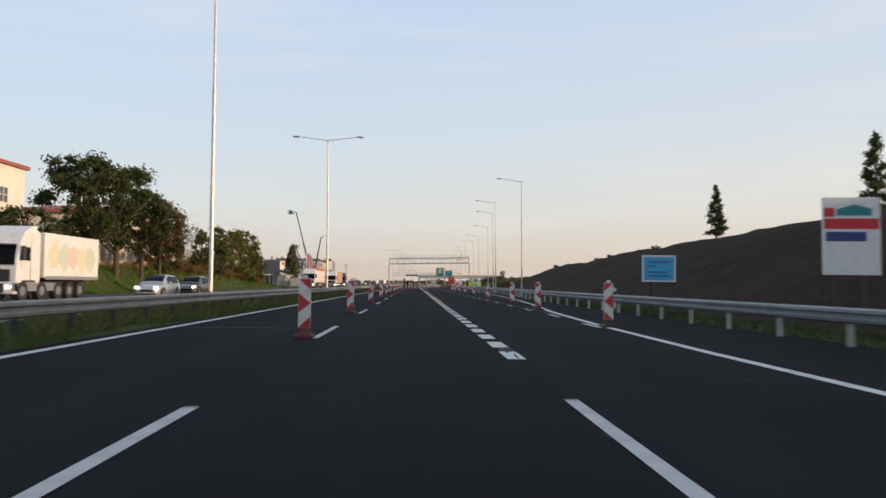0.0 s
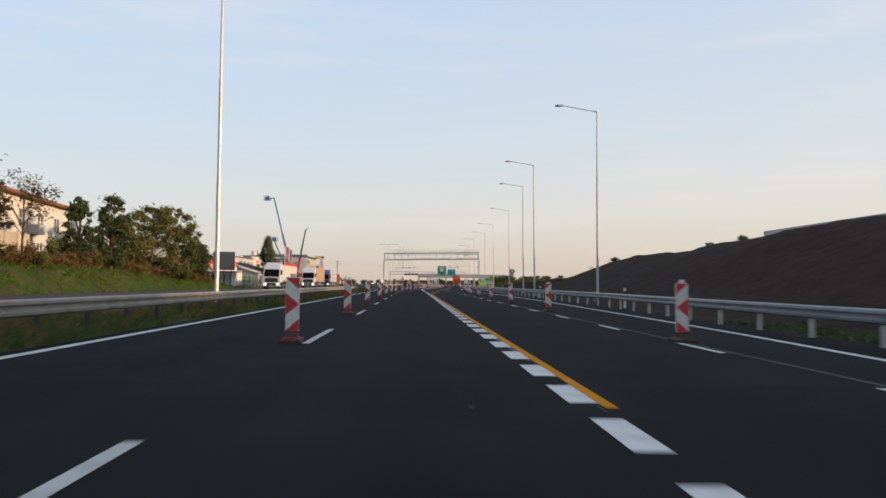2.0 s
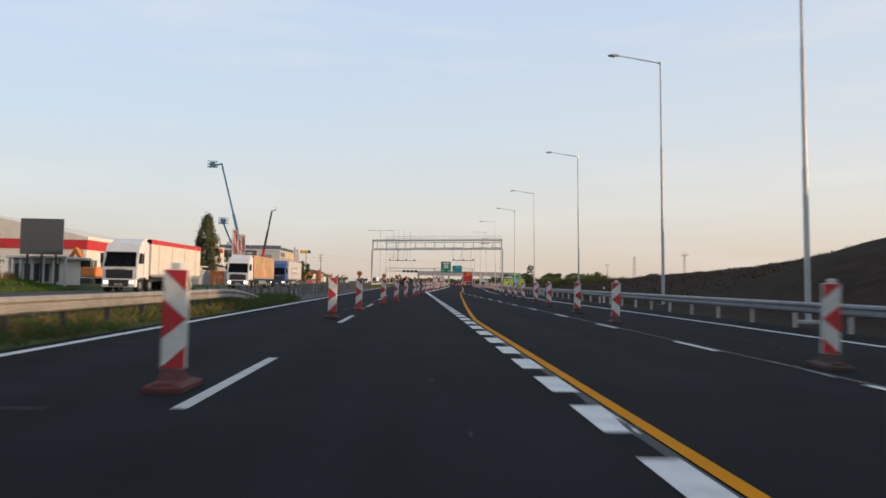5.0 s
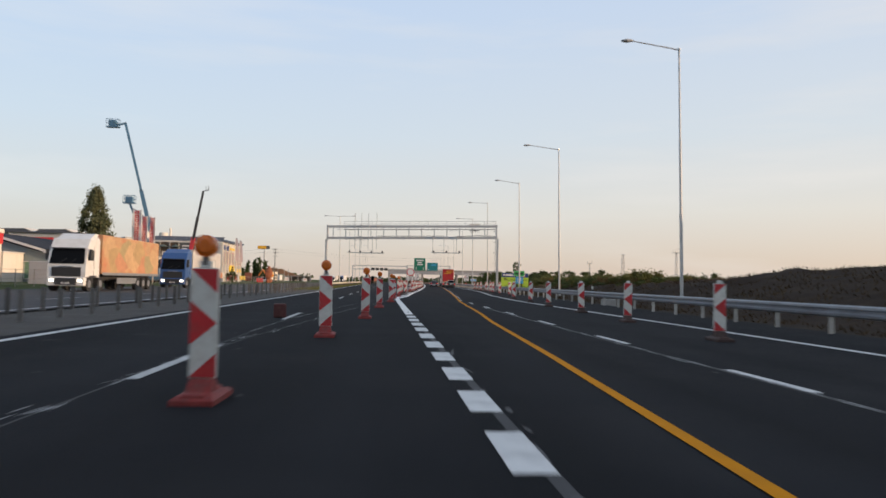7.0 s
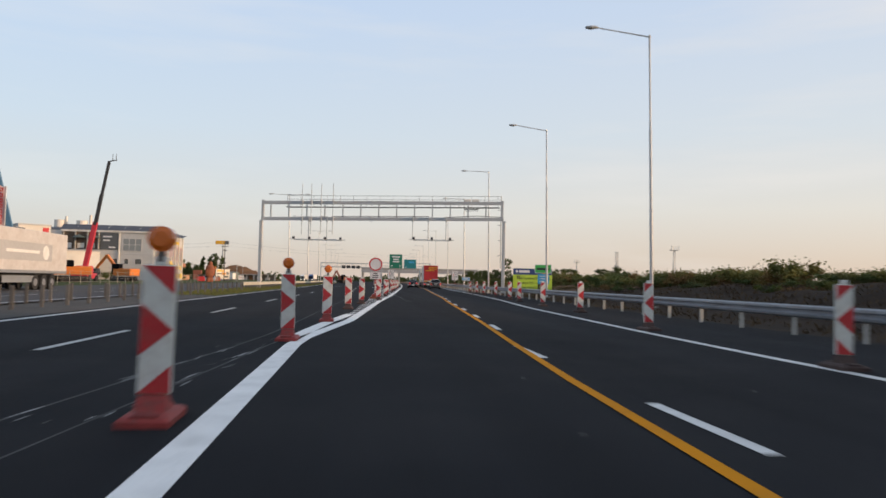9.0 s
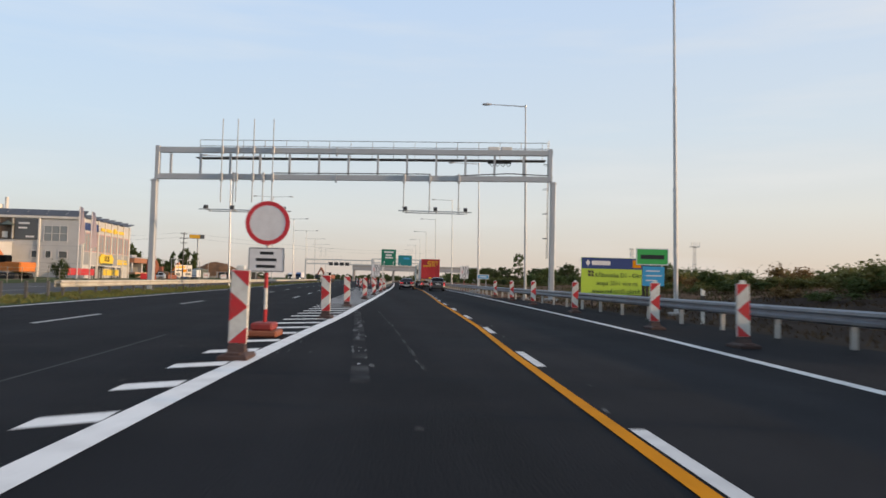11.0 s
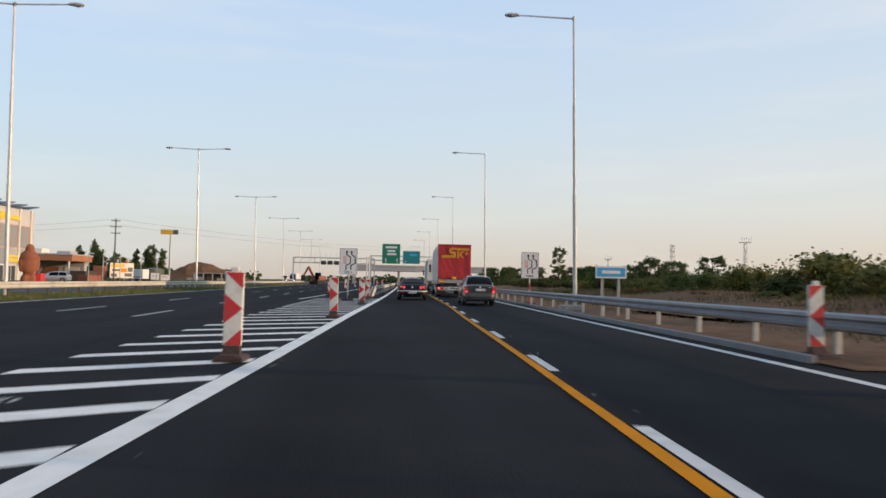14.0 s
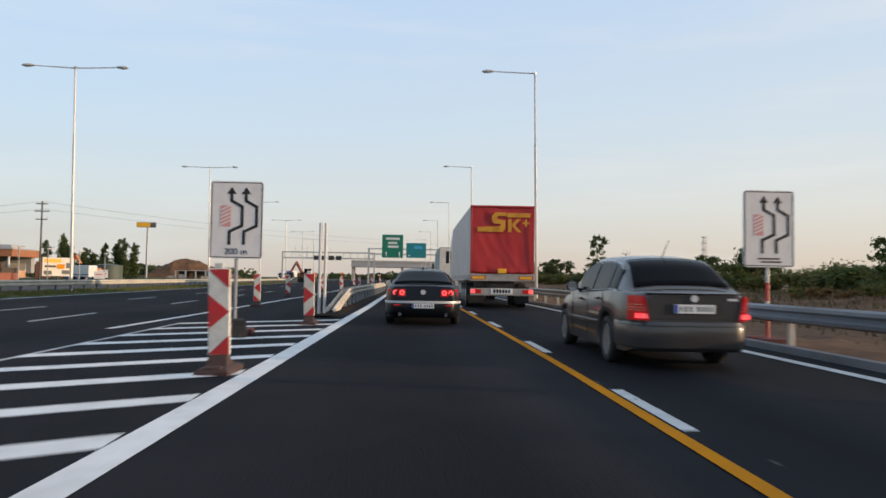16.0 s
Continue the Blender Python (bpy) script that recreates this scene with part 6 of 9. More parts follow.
rt = lorry("lorry", pose(14.45, 286.0, 0, 0, 0, HEAD), "articulated lorry with a red tarpaulin rear and grey sides", truck_white, tarp_grey, tarp_red, 1)
bm = B()
bmesh.ops.create_grid(bm, x_segments=44, y_segments=44, size=1)
for v in bm.verts:
    x, z = v.co.x * 1.235, 2.68 + v.co.y * 1.29
    fold = noise.noise((x * 1.3 + z * 0.5, z * 0.6, 2)) * 0.035 + noise.noise((x * 4 + z * 2, z * 1.6, 7)) * 0.014
    pull = 0.03 * abs(math.sin(x * 5.2)) * max(0.0, 1 - (z - 1.39) / 0.7)
    v.co = (x, -0.085 - fold - pull, z)
r = bmesh.ops.extrude_face_region(bm, geom=bm.faces[:])
bmesh.ops.translate(bm, vec=(0, 0.03, 0), verts=[v for v in r["geom"] if isinstance(v, bmesh.types.BMVert)])
part("tarpaulin", bm, tarp_red, rt, "creased red tarpaulin", smooth=True)
for s_ in (-1, 1):
    part("corner_strap", box(B(), s_ * 1.2 - 0.025, s_ * 1.2 + 0.025, -0.15, -0.12, 1.4, 3.9, 0.005), tarp_red, rt)
Y = -0.145
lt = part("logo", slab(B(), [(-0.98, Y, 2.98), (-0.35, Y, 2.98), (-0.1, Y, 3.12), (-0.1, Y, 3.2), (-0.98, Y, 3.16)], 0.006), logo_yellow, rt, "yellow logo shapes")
for pts in ([(-0.42, 2.98), (0.0, 2.98), (0.1, 3.1), (0.1, 3.3), (-0.08, 3.3), (-0.1, 3.16), (-0.42, 3.14)], [(-0.35, 3.3), (0.1, 3.3), (0.1, 3.42), (-0.3, 3.5), (-0.42, 3.42)],
            [(-0.42, 3.42), (-0.25, 3.42), (-0.2, 3.6), (0.15, 3.6), (0.12, 3.74), (-0.28, 3.74), (-0.42, 3.6)], [(0.2, 2.98), (0.34, 2.98), (0.34, 3.48), (0.2, 3.48)],
            [(0.36, 3.2), (0.58, 2.98), (0.72, 2.98), (0.48, 3.24), (0.7, 3.48), (0.54, 3.48), (0.36, 3.3)], [(0.15, 3.55), (1.05, 3.55), (1.1, 3.72), (0.18, 3.72)],
            [(0.86, 3.18), (0.93, 3.18), (0.93, 3.3), (1.03, 3.3), (1.03, 3.37), (0.93, 3.37), (0.93, 3.48), (0.86, 3.48), (0.86, 3.37), (0.77, 3.37), (0.77, 3.3), (0.86, 3.3)]):
    part("logo_piece", slab(B(), [(px, Y, pz) for px, pz in pts], 0.006), logo_yellow, lt)
part("roof_rim", box(B(), -1.26, 1.26, -0.15, 0.0, 3.93, 4.0, 0.01), tarp_red, rt)
part("yellow_tag", box(B(), -0.17, 0.15, -0.16, -0.05, 1.38, 1.56, 0.01), tarp_yellow, rt)
part("tail_board", box(B(), -1.25, 1.25, -0.07, -0.0, 1.08, 1.36, 0.01), frame_dull, rt, "white tail board")
for x in (-0.92, 0.92):
    part("marker_plate", box(B(), x - 0.28, x + 0.28, -0.085, -0.07, 1.14, 1.28), board_red, rt, "red and yellow marker plate")
    part("marker_field", box(B(), x - 0.24, x + 0.24, -0.09, -0.085, 1.16, 1.26), tarp_yellow, rt)
ub = part("underride_bar", box(B(), -1.22, 1.22, -0.05, 0.07, 0.52, 0.8, 0.02), frame_dull, rt, "pale rear bumper bar")
for s_ in (-1, 1):
    part("tail_lamp", box(B(), s_ * 1.0 - 0.2, s_ * 1.0 + 0.2, -0.07, -0.05, 0.6, 0.76), tail_red, ub)
    part("lit_segment", box(B(), s_ * 1.12 - 0.08, s_ * 1.12 + 0.08, -0.08, -0.07, 0.61, 0.75), tail_lit, ub)
p = part("number_plate", box(B(), -0.42, 0.42, -0.07, -0.05, 0.58, 0.8), plate_white, ub, "white number plate")
for k in range(6):
    part("plate_bar", box(B(), -0.33 + 0.115 * k, -0.25 + 0.115 * k, -0.075, -0.07, 0.62, 0.76), ink, p)
part("mud_flap", box(B(), -1.2, -0.6, 0.9, 0.93, 0.2, 0.85), rubber, rt)
part("mud_flap", box(B(), 0.6, 1.2, 0.9, 0.93, 0.2, 0.85), rubber, rt)

lorry("lorry", pose(16.75, 322, 0, 0, 0, HEAD), "second articulated lorry with teal sides and a cream rear", truck_white, side_teal, tarp_cream, 1)


# ---- oncoming traffic and plants on the left ----
box_lorry = lorry("lorry", pose(-21.6, 46.5, 0), "white box lorry with pale pastel prints in the oncoming lanes", truck_white, truck_white, truck_white, -1, length=6.6, height=3.7)
lorry("lorry", pose(-21.6, 160.5, 0), "white lorry with a cream curtain trailer and red roof edge", truck_white, tarp_cream, tarp_cream, -1, length=12.5, roof=facade_red, curtain=4)
orange_lorry = lorry("lorry", pose(-20.9, 192.5, 0), "lorry with an orange printed curtain trailer", truck_white, tarp_orange, tarp_orange, -1, length=12.5)
blue_lorry = lorry("lorry", pose(-20.9, 216.5, 0), "blue lorry with a pale curtain trailer", truck_blue, tarp_grey, tarp_grey, -1, length=12.5)
part("printed_panel", box(B(), 1.25, 1.262, -10.2, -2.6, 1.95, 3.15), wall_grey, blue_lorry, "grey printed panel")
bm = rod(B(), (1.262, -3.6, 2.55), (1.27, -3.6, 2.55), 0.5, 0.5, 20)
part("printed_disc", bm, truck_white, blue_lorry)
part("writing_bar", box(B(), 1.262, 1.27, -9.2, -4.6, 2.45, 2.65), truck_white, blue_lorry)
art = random.Random(9)
pastel = [mat("pastel", c_, 0.5, vary=0.06, scale=1.2) for c_ in ((0.6, 0.58, 0.42), (0.5, 0.56, 0.47), (0.6, 0.5, 0.47))]
for k in range(5):
    pts = [(1.252 + 0.0012 * k, -5.6 + 1.1 * k + 0.9 * math.cos(q) * art.uniform(0.6, 1), 2.4 + 0.95 * math.sin(q) * art.uniform(0.6, 1)) for q in np.linspace(0, 5.6, 9)]
    part("printed_patch", slab(B(), pts, 0.001, (1, 0, 0)), pastel[k % 3], box_lorry)
amber_print = [mat("amber_print", c_, 0.6, vary=0.2, scale=0.6, fine=3) for c_ in ((0.5, 0.32, 0.17), (0.4, 0.27, 0.13), (0.46, 0.22, 0.12), (0.34, 0.27, 0.14))]
for k in range(9):
    cy_, cz, r_ = -11.2 + 1.25 * k, art.uniform(1.9, 3.4), art.uniform(0.9, 1.5)
    pts = [(1.252 + 0.0012 * k, cy_ + r_ * 1.5 * math.cos(q) * art.uniform(0.6, 1), max(1.34, min(3.95, cz + r_ * math.sin(q) * art.uniform(0.6, 1)))) for q in np.linspace(0, 5.6, 8)]
    part("printed_patch", slab(B(), pts, 0.001, (1, 0, 0)), amber_print[k % 4], orange_lorry)
hatchback = dict(length=4.3, width=1.76, wheel=0.31, rear=0.85, front=3.5,
    top=[(0, 0.9), (0.1, 0.98), (1.0, 0.98), (2.6, 0.95), (3.4, 0.9), (4.0, 0.75), (4.3, 0.55)],
    plan=[(0, 0.86), (0.2, 0.95), (0.9, 1.0), (3.4, 1.0), (4.0, 0.88), (4.3, 0.66)],
    low=[(0, 0.35), (0.3, 0.22), (3.9, 0.2), (4.3, 0.3)],
    roof=[(0.05, 1.0), (0.2, 1.25), (0.5, 1.47), (1.5, 1.53), (2.2, 1.5), (2.7, 1.32), (3.3, 0.97)],
    belt=[(0, 0.95), (1.2, 0.95), (3.3, 0.9)], tumble=0.28, roof_max=1.53,
    windows=[(0.4, 1.3), (1.38, 2.5)], mirror=2.5, handles=[1.2, 2.1], seams=[1.0, 1.6, 2.6], rear_glass=(0.12, 0.42), front_glass=(2.25, 3.1))
for i, (x, y) in enumerate(((-17.2, 50.5), (-17.3, 58.6))):
    hb = car("hatchback_car", hatchback, (car_silver, car_grey)[i], pose(x, y, 0, 0, 0, 180), ("silver hatchback with headlamps lit in the oncoming lanes", "dark grey hatchback with headlamps lit in the oncoming lanes")[i])
    for s_ in (-1, 1):
        part("headlamp", box(B(), s_ * 0.6 - 0.14, s_ * 0.6 + 0.14, 4.12, 4.24, 0.62, 0.76, 0.02), head_glow, hb, "lit headlamp")
    part("grille", box(B(), -0.4, 0.4, 4.24, 4.3, 0.4, 0.55, 0.01), dark_plastic, hb)


def leaf_mesh(name, blobs, count, size, material, seed, soft=False):
    """Many small leaf clumps scattered through the given blobs (x, y, z, rx, ry, rz), denser near their skins."""
    rnd = random.Random(seed)
    vs, fs = [], []
    weight = [b[3] * b[4] * b[5] for b in blobs]
    for b in rnd.choices(blobs, weight, k=count):
        while True:
            d = Vector((rnd.gauss(0, 1), rnd.gauss(0, 1), rnd.gauss(0, 1)))
            if d.length > 0.1:
                break
        d.normalize()
        r = min(1.25, abs(rnd.gauss(0.2, 0.48))) if soft else 0.35 + 0.72 * rnd.random() ** 0.45
        c = Vector((b[0] + d.x * b[3] * r, b[1] + d.y * b[4] * r, b[2] + d.z * b[5] * r))
        n = (d + Vector((rnd.uniform(-1, 1), rnd.uniform(-1, 1), rnd.uniform(-0.6, 1)))).normalized()
        u = n.orthogonal().normalized()
        u.rotate(Matrix.Rotation(rnd.uniform(0, 6.3), 3, n))
        v = n.cross(u)
        s = size * rnd.uniform(0.5, 1.35)
        i = len(vs)
        vs += [c + u * s, c + v * s * 0.55 + n * s * 0.12, c - u * s * 0.8, c - v * s * 0.6 - n * s * 0.1]
        fs.append((i, i + 1, i + 2, i + 3))
    me = bpy.data.meshes.new(name)
    me.from_pydata([tuple(v) for v in vs], [], fs)
    me.materials.append(material)
    return me


def tree(x, y, height, spread, leaf, seed, label, trunk=0.16, fine=0.24, crown_from=0.28, dense=1.0, lean=0.0, name="tree", bare=False, group="trees on the grassy bank"):
    """A tapered trunk, forking limbs and an uneven crown of leaf clumps."""
    rnd = random.Random(seed)
    z = ground_z(x, y)
    t = thing(name, pose(x, y, z, 0, 0, rnd.uniform(0, 360)), label, "tree", group)
    bm = B()
    rod(bm, (0, 0, -0.2), (0, 0, height * crown_from), trunk * 1.15, trunk * 0.85, 9)
    top = Vector((lean, 0, height * 0.8))
    rod(bm, (0, 0, height * crown_from), top, trunk * 0.85, trunk * 0.2, 8)
    blobs = []
    for k in range(9):
        a = rnd.uniform(0, 6.28)
        h = rnd.uniform(crown_from, 0.75) * height
        e = Vector((math.cos(a) * spread * rnd.uniform(0.45, 0.85), math.sin(a) * spread * rnd.uniform(0.45, 0.85), min(height * 0.93, h + height * rnd.uniform(0.1, 0.28))))
        s = Vector((lean * h / height, 0, h * 0.85))
        mid = s.lerp(e, 0.5) + Vector((0, 0, 0.06 * height))
        rod(bm, s, mid, trunk * 0.42, trunk * 0.26, 6)
        rod(bm, mid, e, trunk * 0.26, trunk * 0.07, 5)
        for q in range(3):
            f = e + Vector((rnd.uniform(-1, 1), rnd.uniform(-1, 1), rnd.uniform(-0.3, 0.8))) * spread * 0.4
            rod(bm, mid.lerp(e, 0.6), f, trunk * 0.1, trunk * 0.03, 4)
        r = spread * rnd.uniform(0.26, 0.44)
        blobs.append((e.x, e.y, e.z, r, r, r * rnd.uniform(0.6, 0.9)))
    for k in range(4):
        blobs.append((rnd.uniform(-0.3, 0.3) * spread, rnd.uniform(-0.3, 0.3) * spread, height * rnd.uniform(0.6, 0.86), spread * 0.4, spread * 0.4, spread * 0.3))
    part("trunk", bm, bark, t)
    n = int(4200 * dense * (height / 9) ** 1.5 * (0.12 if bare else 1))
    cr = new("crown", leaf_mesh("crown", blobs, int(n * (0.24 / fine) ** 1.5), fine if not bare else 0.12, leaf, seed))
    cr.parent = t
    return t


broad = "broad-leaved tree with a dense dark green crown"
autumn = "broad-leaved tree turning brown and olive"


def full_tree(x, y, top, half, leaf, seed, label, cone=0.0, base=0.12, trunk=0.18, fine=0.16, dense=1.0, group="trees on the grassy bank"):
    """A tree whose leafy mass reaches from low limbs to a ragged top. top: height above the road; cone: 0 round, 1 pointed."""
    rnd = random.Random(seed)
    z = ground_z(x, y)
    tall = top - z
    t = thing("tree", pose(x, y, z, 0, 0, rnd.uniform(0, 360)), label, "tree", group)

    def wide(u):
        v = min(1.0, max(0.0, (u - base) / (1 - base)))
        full = max(0.0, 1 - (abs(v - 0.42) / 0.62) ** 2.2) ** 0.5
        sharp = min(1.0, v / 0.2 + 0.35) * (1 - v) ** 0.75
        return half * ((1 - cone) * full + cone * sharp)

    bm = B()
    rod(bm, (0, 0, -0.3), (0, 0, tall * 0.45), trunk * 1.2, trunk * 0.8, 9)
    rod(bm, (0, 0, tall * 0.45), (0.1, 0.1, tall * 0.93), trunk * 0.8, trunk * 0.1, 7)
    blobs = []
    for k in range(70):
        u, a = base + (1 - base) * rnd.random() ** 0.9, rnd.uniform(0, 6.283)
        q = wide(u) * (0.25 + 0.68 * rnd.random() ** 0.6)
        r = half * rnd.uniform(0.16, 0.34)
        c = Vector((math.cos(a) * q, math.sin(a) * q, tall * min(0.97, u)))
        blobs.append((c.x, c.y, c.z, r, r, r * rnd.uniform(0.6, 0.85)))
        if k < 22:
            s_ = Vector((0, 0, c.z * rnd.uniform(0.5, 0.8)))
            mid = s_.lerp(c, 0.55) + Vector((0, 0, 0.04 * tall))
            rod(bm, s_, mid, trunk * 0.36, trunk * 0.2, 5)
            rod(bm, mid, c, trunk * 0.2, trunk * 0.05, 4)
    part("trunk", bm, bark, t)
    cr = new("crown", leaf_mesh("crown", blobs, int(420 * dense * half * tall * (0.16 / fine) ** 2), fine, leaf, seed, soft=True))
    cr.parent = t
    return t


for x, y, top, half, lf, lb, kw in (
        (-31, 57.2, 6.6, 2.6, leaf_deep, broad, {}), (-29.4, 63.8, 12.0, 4.3, leaf_deep, broad, {"trunk": 0.24, "base": 0.3}), (-29.2, 70.6, 12.2, 4.4, leaf_deep, broad, {"trunk": 0.26, "base": 0.3}), (-29, 76.5, 10.7, 2.9, leaf_deep, broad, {"base": 0.32}),
        (-28.8, 81.2, 10.0, 3.1, leaf_brown, autumn, {"base": 0.28}), (-30, 87, 8.2, 2.5, leaf_brown, autumn, {}),
        (-30.8, 103.6, 8.5, 1.9, leaf_dark, broad, {"cone": 0.5}), (-30.2, 109, 9.2, 2.4, leaf_dark, broad, {"cone": 0.55}),
        (-32, 116.6, 8.2, 2.7, leaf_olive, autumn, {}), (-31.5, 123.6, 9.6, 3.2, leaf_olive, autumn, {}), (-31.5, 129.4, 10.4, 3.5, leaf_olive, autumn, {}),
        (-31.5, 137.6, 8.0, 3.0, leaf_dark, broad, {"base": 0.06}), (-32, 142.6, 6.2, 2.3, leaf_dark, broad, {"base": 0.04}), (-33, 147, 5.0, 1.8, leaf_dark, broad, {"base": 0.04})):
    full_tree(x, y, top, half, lf, int(x * 7 + y * 13), lb, **kw)
tree(-31, 94.6, 7.6, 2.6, leaf_brown, 1018, "thin half-bare tree with a few brown leaves", fine=0.12, bare=True, trunk=0.1)


def bush_mesh(seed, leaf, n, size):
    rnd = random.Random(seed)
    blobs = [(rnd.uniform(-0.75, 0.75), rnd.uniform(-0.75, 0.75), rnd.uniform(0.35, 0.95), rnd.uniform(0.3, 0.55), rnd.uniform(0.3, 0.55), rnd.uniform(0.3, 0.5)) for _ in range(7)]
    return leaf_mesh("bush", blobs, n, size, leaf, seed, soft=True)


big_bushes = [bush_mesh(23, leaf_green, 3600, 0.06), bush_mesh(25, leaf_olive, 3400, 0.06), bush_mesh(28, leaf_dark, 3600, 0.06), bush_mesh(32, leaf_dry, 3200, 0.055)]


def bush(k, x, y, s, h, label, group):
    ob = new("bush", big_bushes[k])
    ob.matrix_world = pose(x, y, ground_z(x, y) - 0.15, 0, 0, random.uniform(0, 360)) @ Matrix.Diagonal((s, s, h, 1))
    return tagged(ob, label, "bush", group)


for y in np.arange(84, 146, 2.6):
    bush(random.choice((1, 3, 3, 0)), -29.9 - random.uniform(0, 1.8), y, random.uniform(1.2, 1.9), random.uniform(1.0, 1.7), "low bush of dry brown and green scrub on the bank", "scrub on the bank")
for y in np.arange(108, 140, 3.5):
    bush(random.choice((0, 1)), -33.5 - random.uniform(0, 2), y, random.uniform(1.6, 2.4), random.uniform(1.8, 2.8), "leafy bush between the trees on the bank", "scrub on the bank")

# poplar beside the yard
pz = 0.1
pop = thing("poplar_tree", pose(-39.2, 228, pz), "slender dark green poplar", "tree")
bm = B()
rod(bm, (0, 0, -0.2), (0, 0, 12), 0.2, 0.04, 9)
rnd = random.Random(4)
for k in range(26):
    h, a = rnd.uniform(1.5, 11), rnd.uniform(0, 6.28)
    rod(bm, (0, 0, h), (math.cos(a) * 0.8, math.sin(a) * 0.8, h + 1.4), 0.04, 0.01, 4)
part("trunk", bm, bark, pop)
blobs = []
for k in range(120):
    u, a = rnd.random(), rnd.uniform(0, 6.28)
    q = (2.4 * min(1, 0.7 + u) * (1 - u ** 3.2)) * math.sqrt(rnd.random())
    blobs.append((math.cos(a) * q, math.sin(a) * q, 1.2 + 11.2 * u, 0.7, 0.7, 1.1))
blobs += [(0.3, 0, 12.5, 0.3, 0.3, 0.8), (-0.5, 0.2, 12.0, 0.35, 0.35, 0.8)]
cr = new("crown", leaf_mesh("crown", blobs, 30000, 0.17, leaf_grey, 4, soft=True))
cr.parent = pop


# grass and weeds
def blades(name, spots, material, h0, h1, label, seed, w=0.018):
    """Single blades of grass standing at the spots."""
    rnd = random.Random(seed)
    vs, fs = [], []
    for x, y, z in spots:
        a, h, l = rnd.uniform(0, 6.28), rnd.uniform(h0, h1), rnd.uniform(-0.14, 0.14)
        dx, dy = math.cos(a) * w, math.sin(a) * w
        i = len(vs)
        vs += [(x - dx, y - dy, z - 0.03), (x + dx, y + dy, z - 0.03), (x + l + dx * 0.6, y + l * 0.5 + dy * 0.6, z + h * 0.6), (x + l * 2, y + l, z + h)]
        fs += [(i, i + 1, i + 2), (i, i + 2, i + 3)]
    me = bpy.data.meshes.new(name)
    me.from_pydata(vs, [], fs)
    me.materials.append(material)
    return tagged(new(name, me), label, "grass", kind="stuff")


def scatter(n, x0, x1, y0, y1, seed, clump=0.0):
    rnd = random.Random(seed)
    out = []
    while len(out) < n:
        x, y = rnd.uniform(x0, x1), rnd.uniform(y0, y1)
        if clump and noise.noise((x * 0.9, y * 0.5, seed)) < rnd.uniform(-0.6, 0.5) * clump:
            continue
        out.append((x, y, ground_z(x, y)))
    return out


blades("verge_grass", scatter(28000, -9.8, -6.25, -4, 124, 2, 0.6), verge_blade, 0.08, 0.3, "ragged green grass under the median barrier", 2, 0.02)
blades("verge_weeds", scatter(5000, -9.6, -6.3, -4, 120, 3, 1.0), dry_blade, 0.15, 0.42, "dry weeds among the median grass", 3, 0.014)
blades("bank_grass", scatter(40000, -36, -26.6, 40, 150, 4, 0.3), grass_blade, 0.1, 0.32, "rough grass on the bank", 4, 0.05)
blades("bank_dry_grass", scatter(9000, -35, -30.6, 78, 150, 5, 0.8), dry_blade, 0.3, 0.9, "tall dry grass on the bank", 5, 0.05)
blades("median_tuft", [(x, y, 0) for x, y, _ in scatter(3600, -7.9, -6.3, 118, 131, 6)], verge_blade, 0.12, 0.5, "tuft of grass at the end of the barrier", 6, 0.025)
blades("median_grass_far", scatter(22000, -10, -6.3, 204, 420, 7, 0.4), olive_blade, 0.06, 0.2, "thin grass along the far median", 7, 0.035)
blades("right_verge_grass", [(lerp(y, RAIL_R) + random.uniform(0.5, 3.2), y, -0.06) for y in np.random.RandomState(8).uniform(-5, 60, 9000)], shade_blade, 0.06, 0.22, "short grass behind the right barrier", 8, 0.025)
blades("soil_weeds", [(x, y, z) for x, y, z in scatter(24000, 12, 34, 132, 240, 9, 1.0) if x > lerp(y, RAIL_R) + 1.2], weed_blade, 0.05, 0.2, "sparse dry weeds on the bare soil bank", 9, 0.03)


blades("scrub_grass", [(x, y, z) for x, y, z in scatter(16000, 18, 42, 225, 330, 13, 1.0) if x > lerp(y, RAIL_R) + 1.0], scrub_blade, 0.08, 0.35, "dry yellowish grass on the brown soil", 13, 0.03)


# ---- right side: bank, bushes, masts ----
def conifer(x, y, h, seed, label):
    rnd = random.Random(seed)
    z = ground_z(x, y)
    t = thing("small_tree", pose(x, y, z - 0.1), label, "tree", "small trees on the soil bank")
    part("trunk", rod(B(), (0, 0, -0.2), (0, 0, h * 0.9), 0.08, 0.02, 7), bark, t)
    blobs = []
    for k in range(46):
        u, a = (k + rnd.random()) / 46, rnd.uniform(0, 6.283)
        q = h * 0.2 * (1 - u) ** 0.8 * min(1, 0.55 + 3 * u) * rnd.uniform(0.35, 1)
        r = h * (0.1 - 0.055 * u)
        blobs.append((math.cos(a) * q, math.sin(a) * q, h * (0.08 + 0.88 * u), r, r, h * 0.055))
    c = new("crown", leaf_mesh("crown", blobs, 9500, 0.085, leaf_dark, seed, soft=True))
    c.parent = t


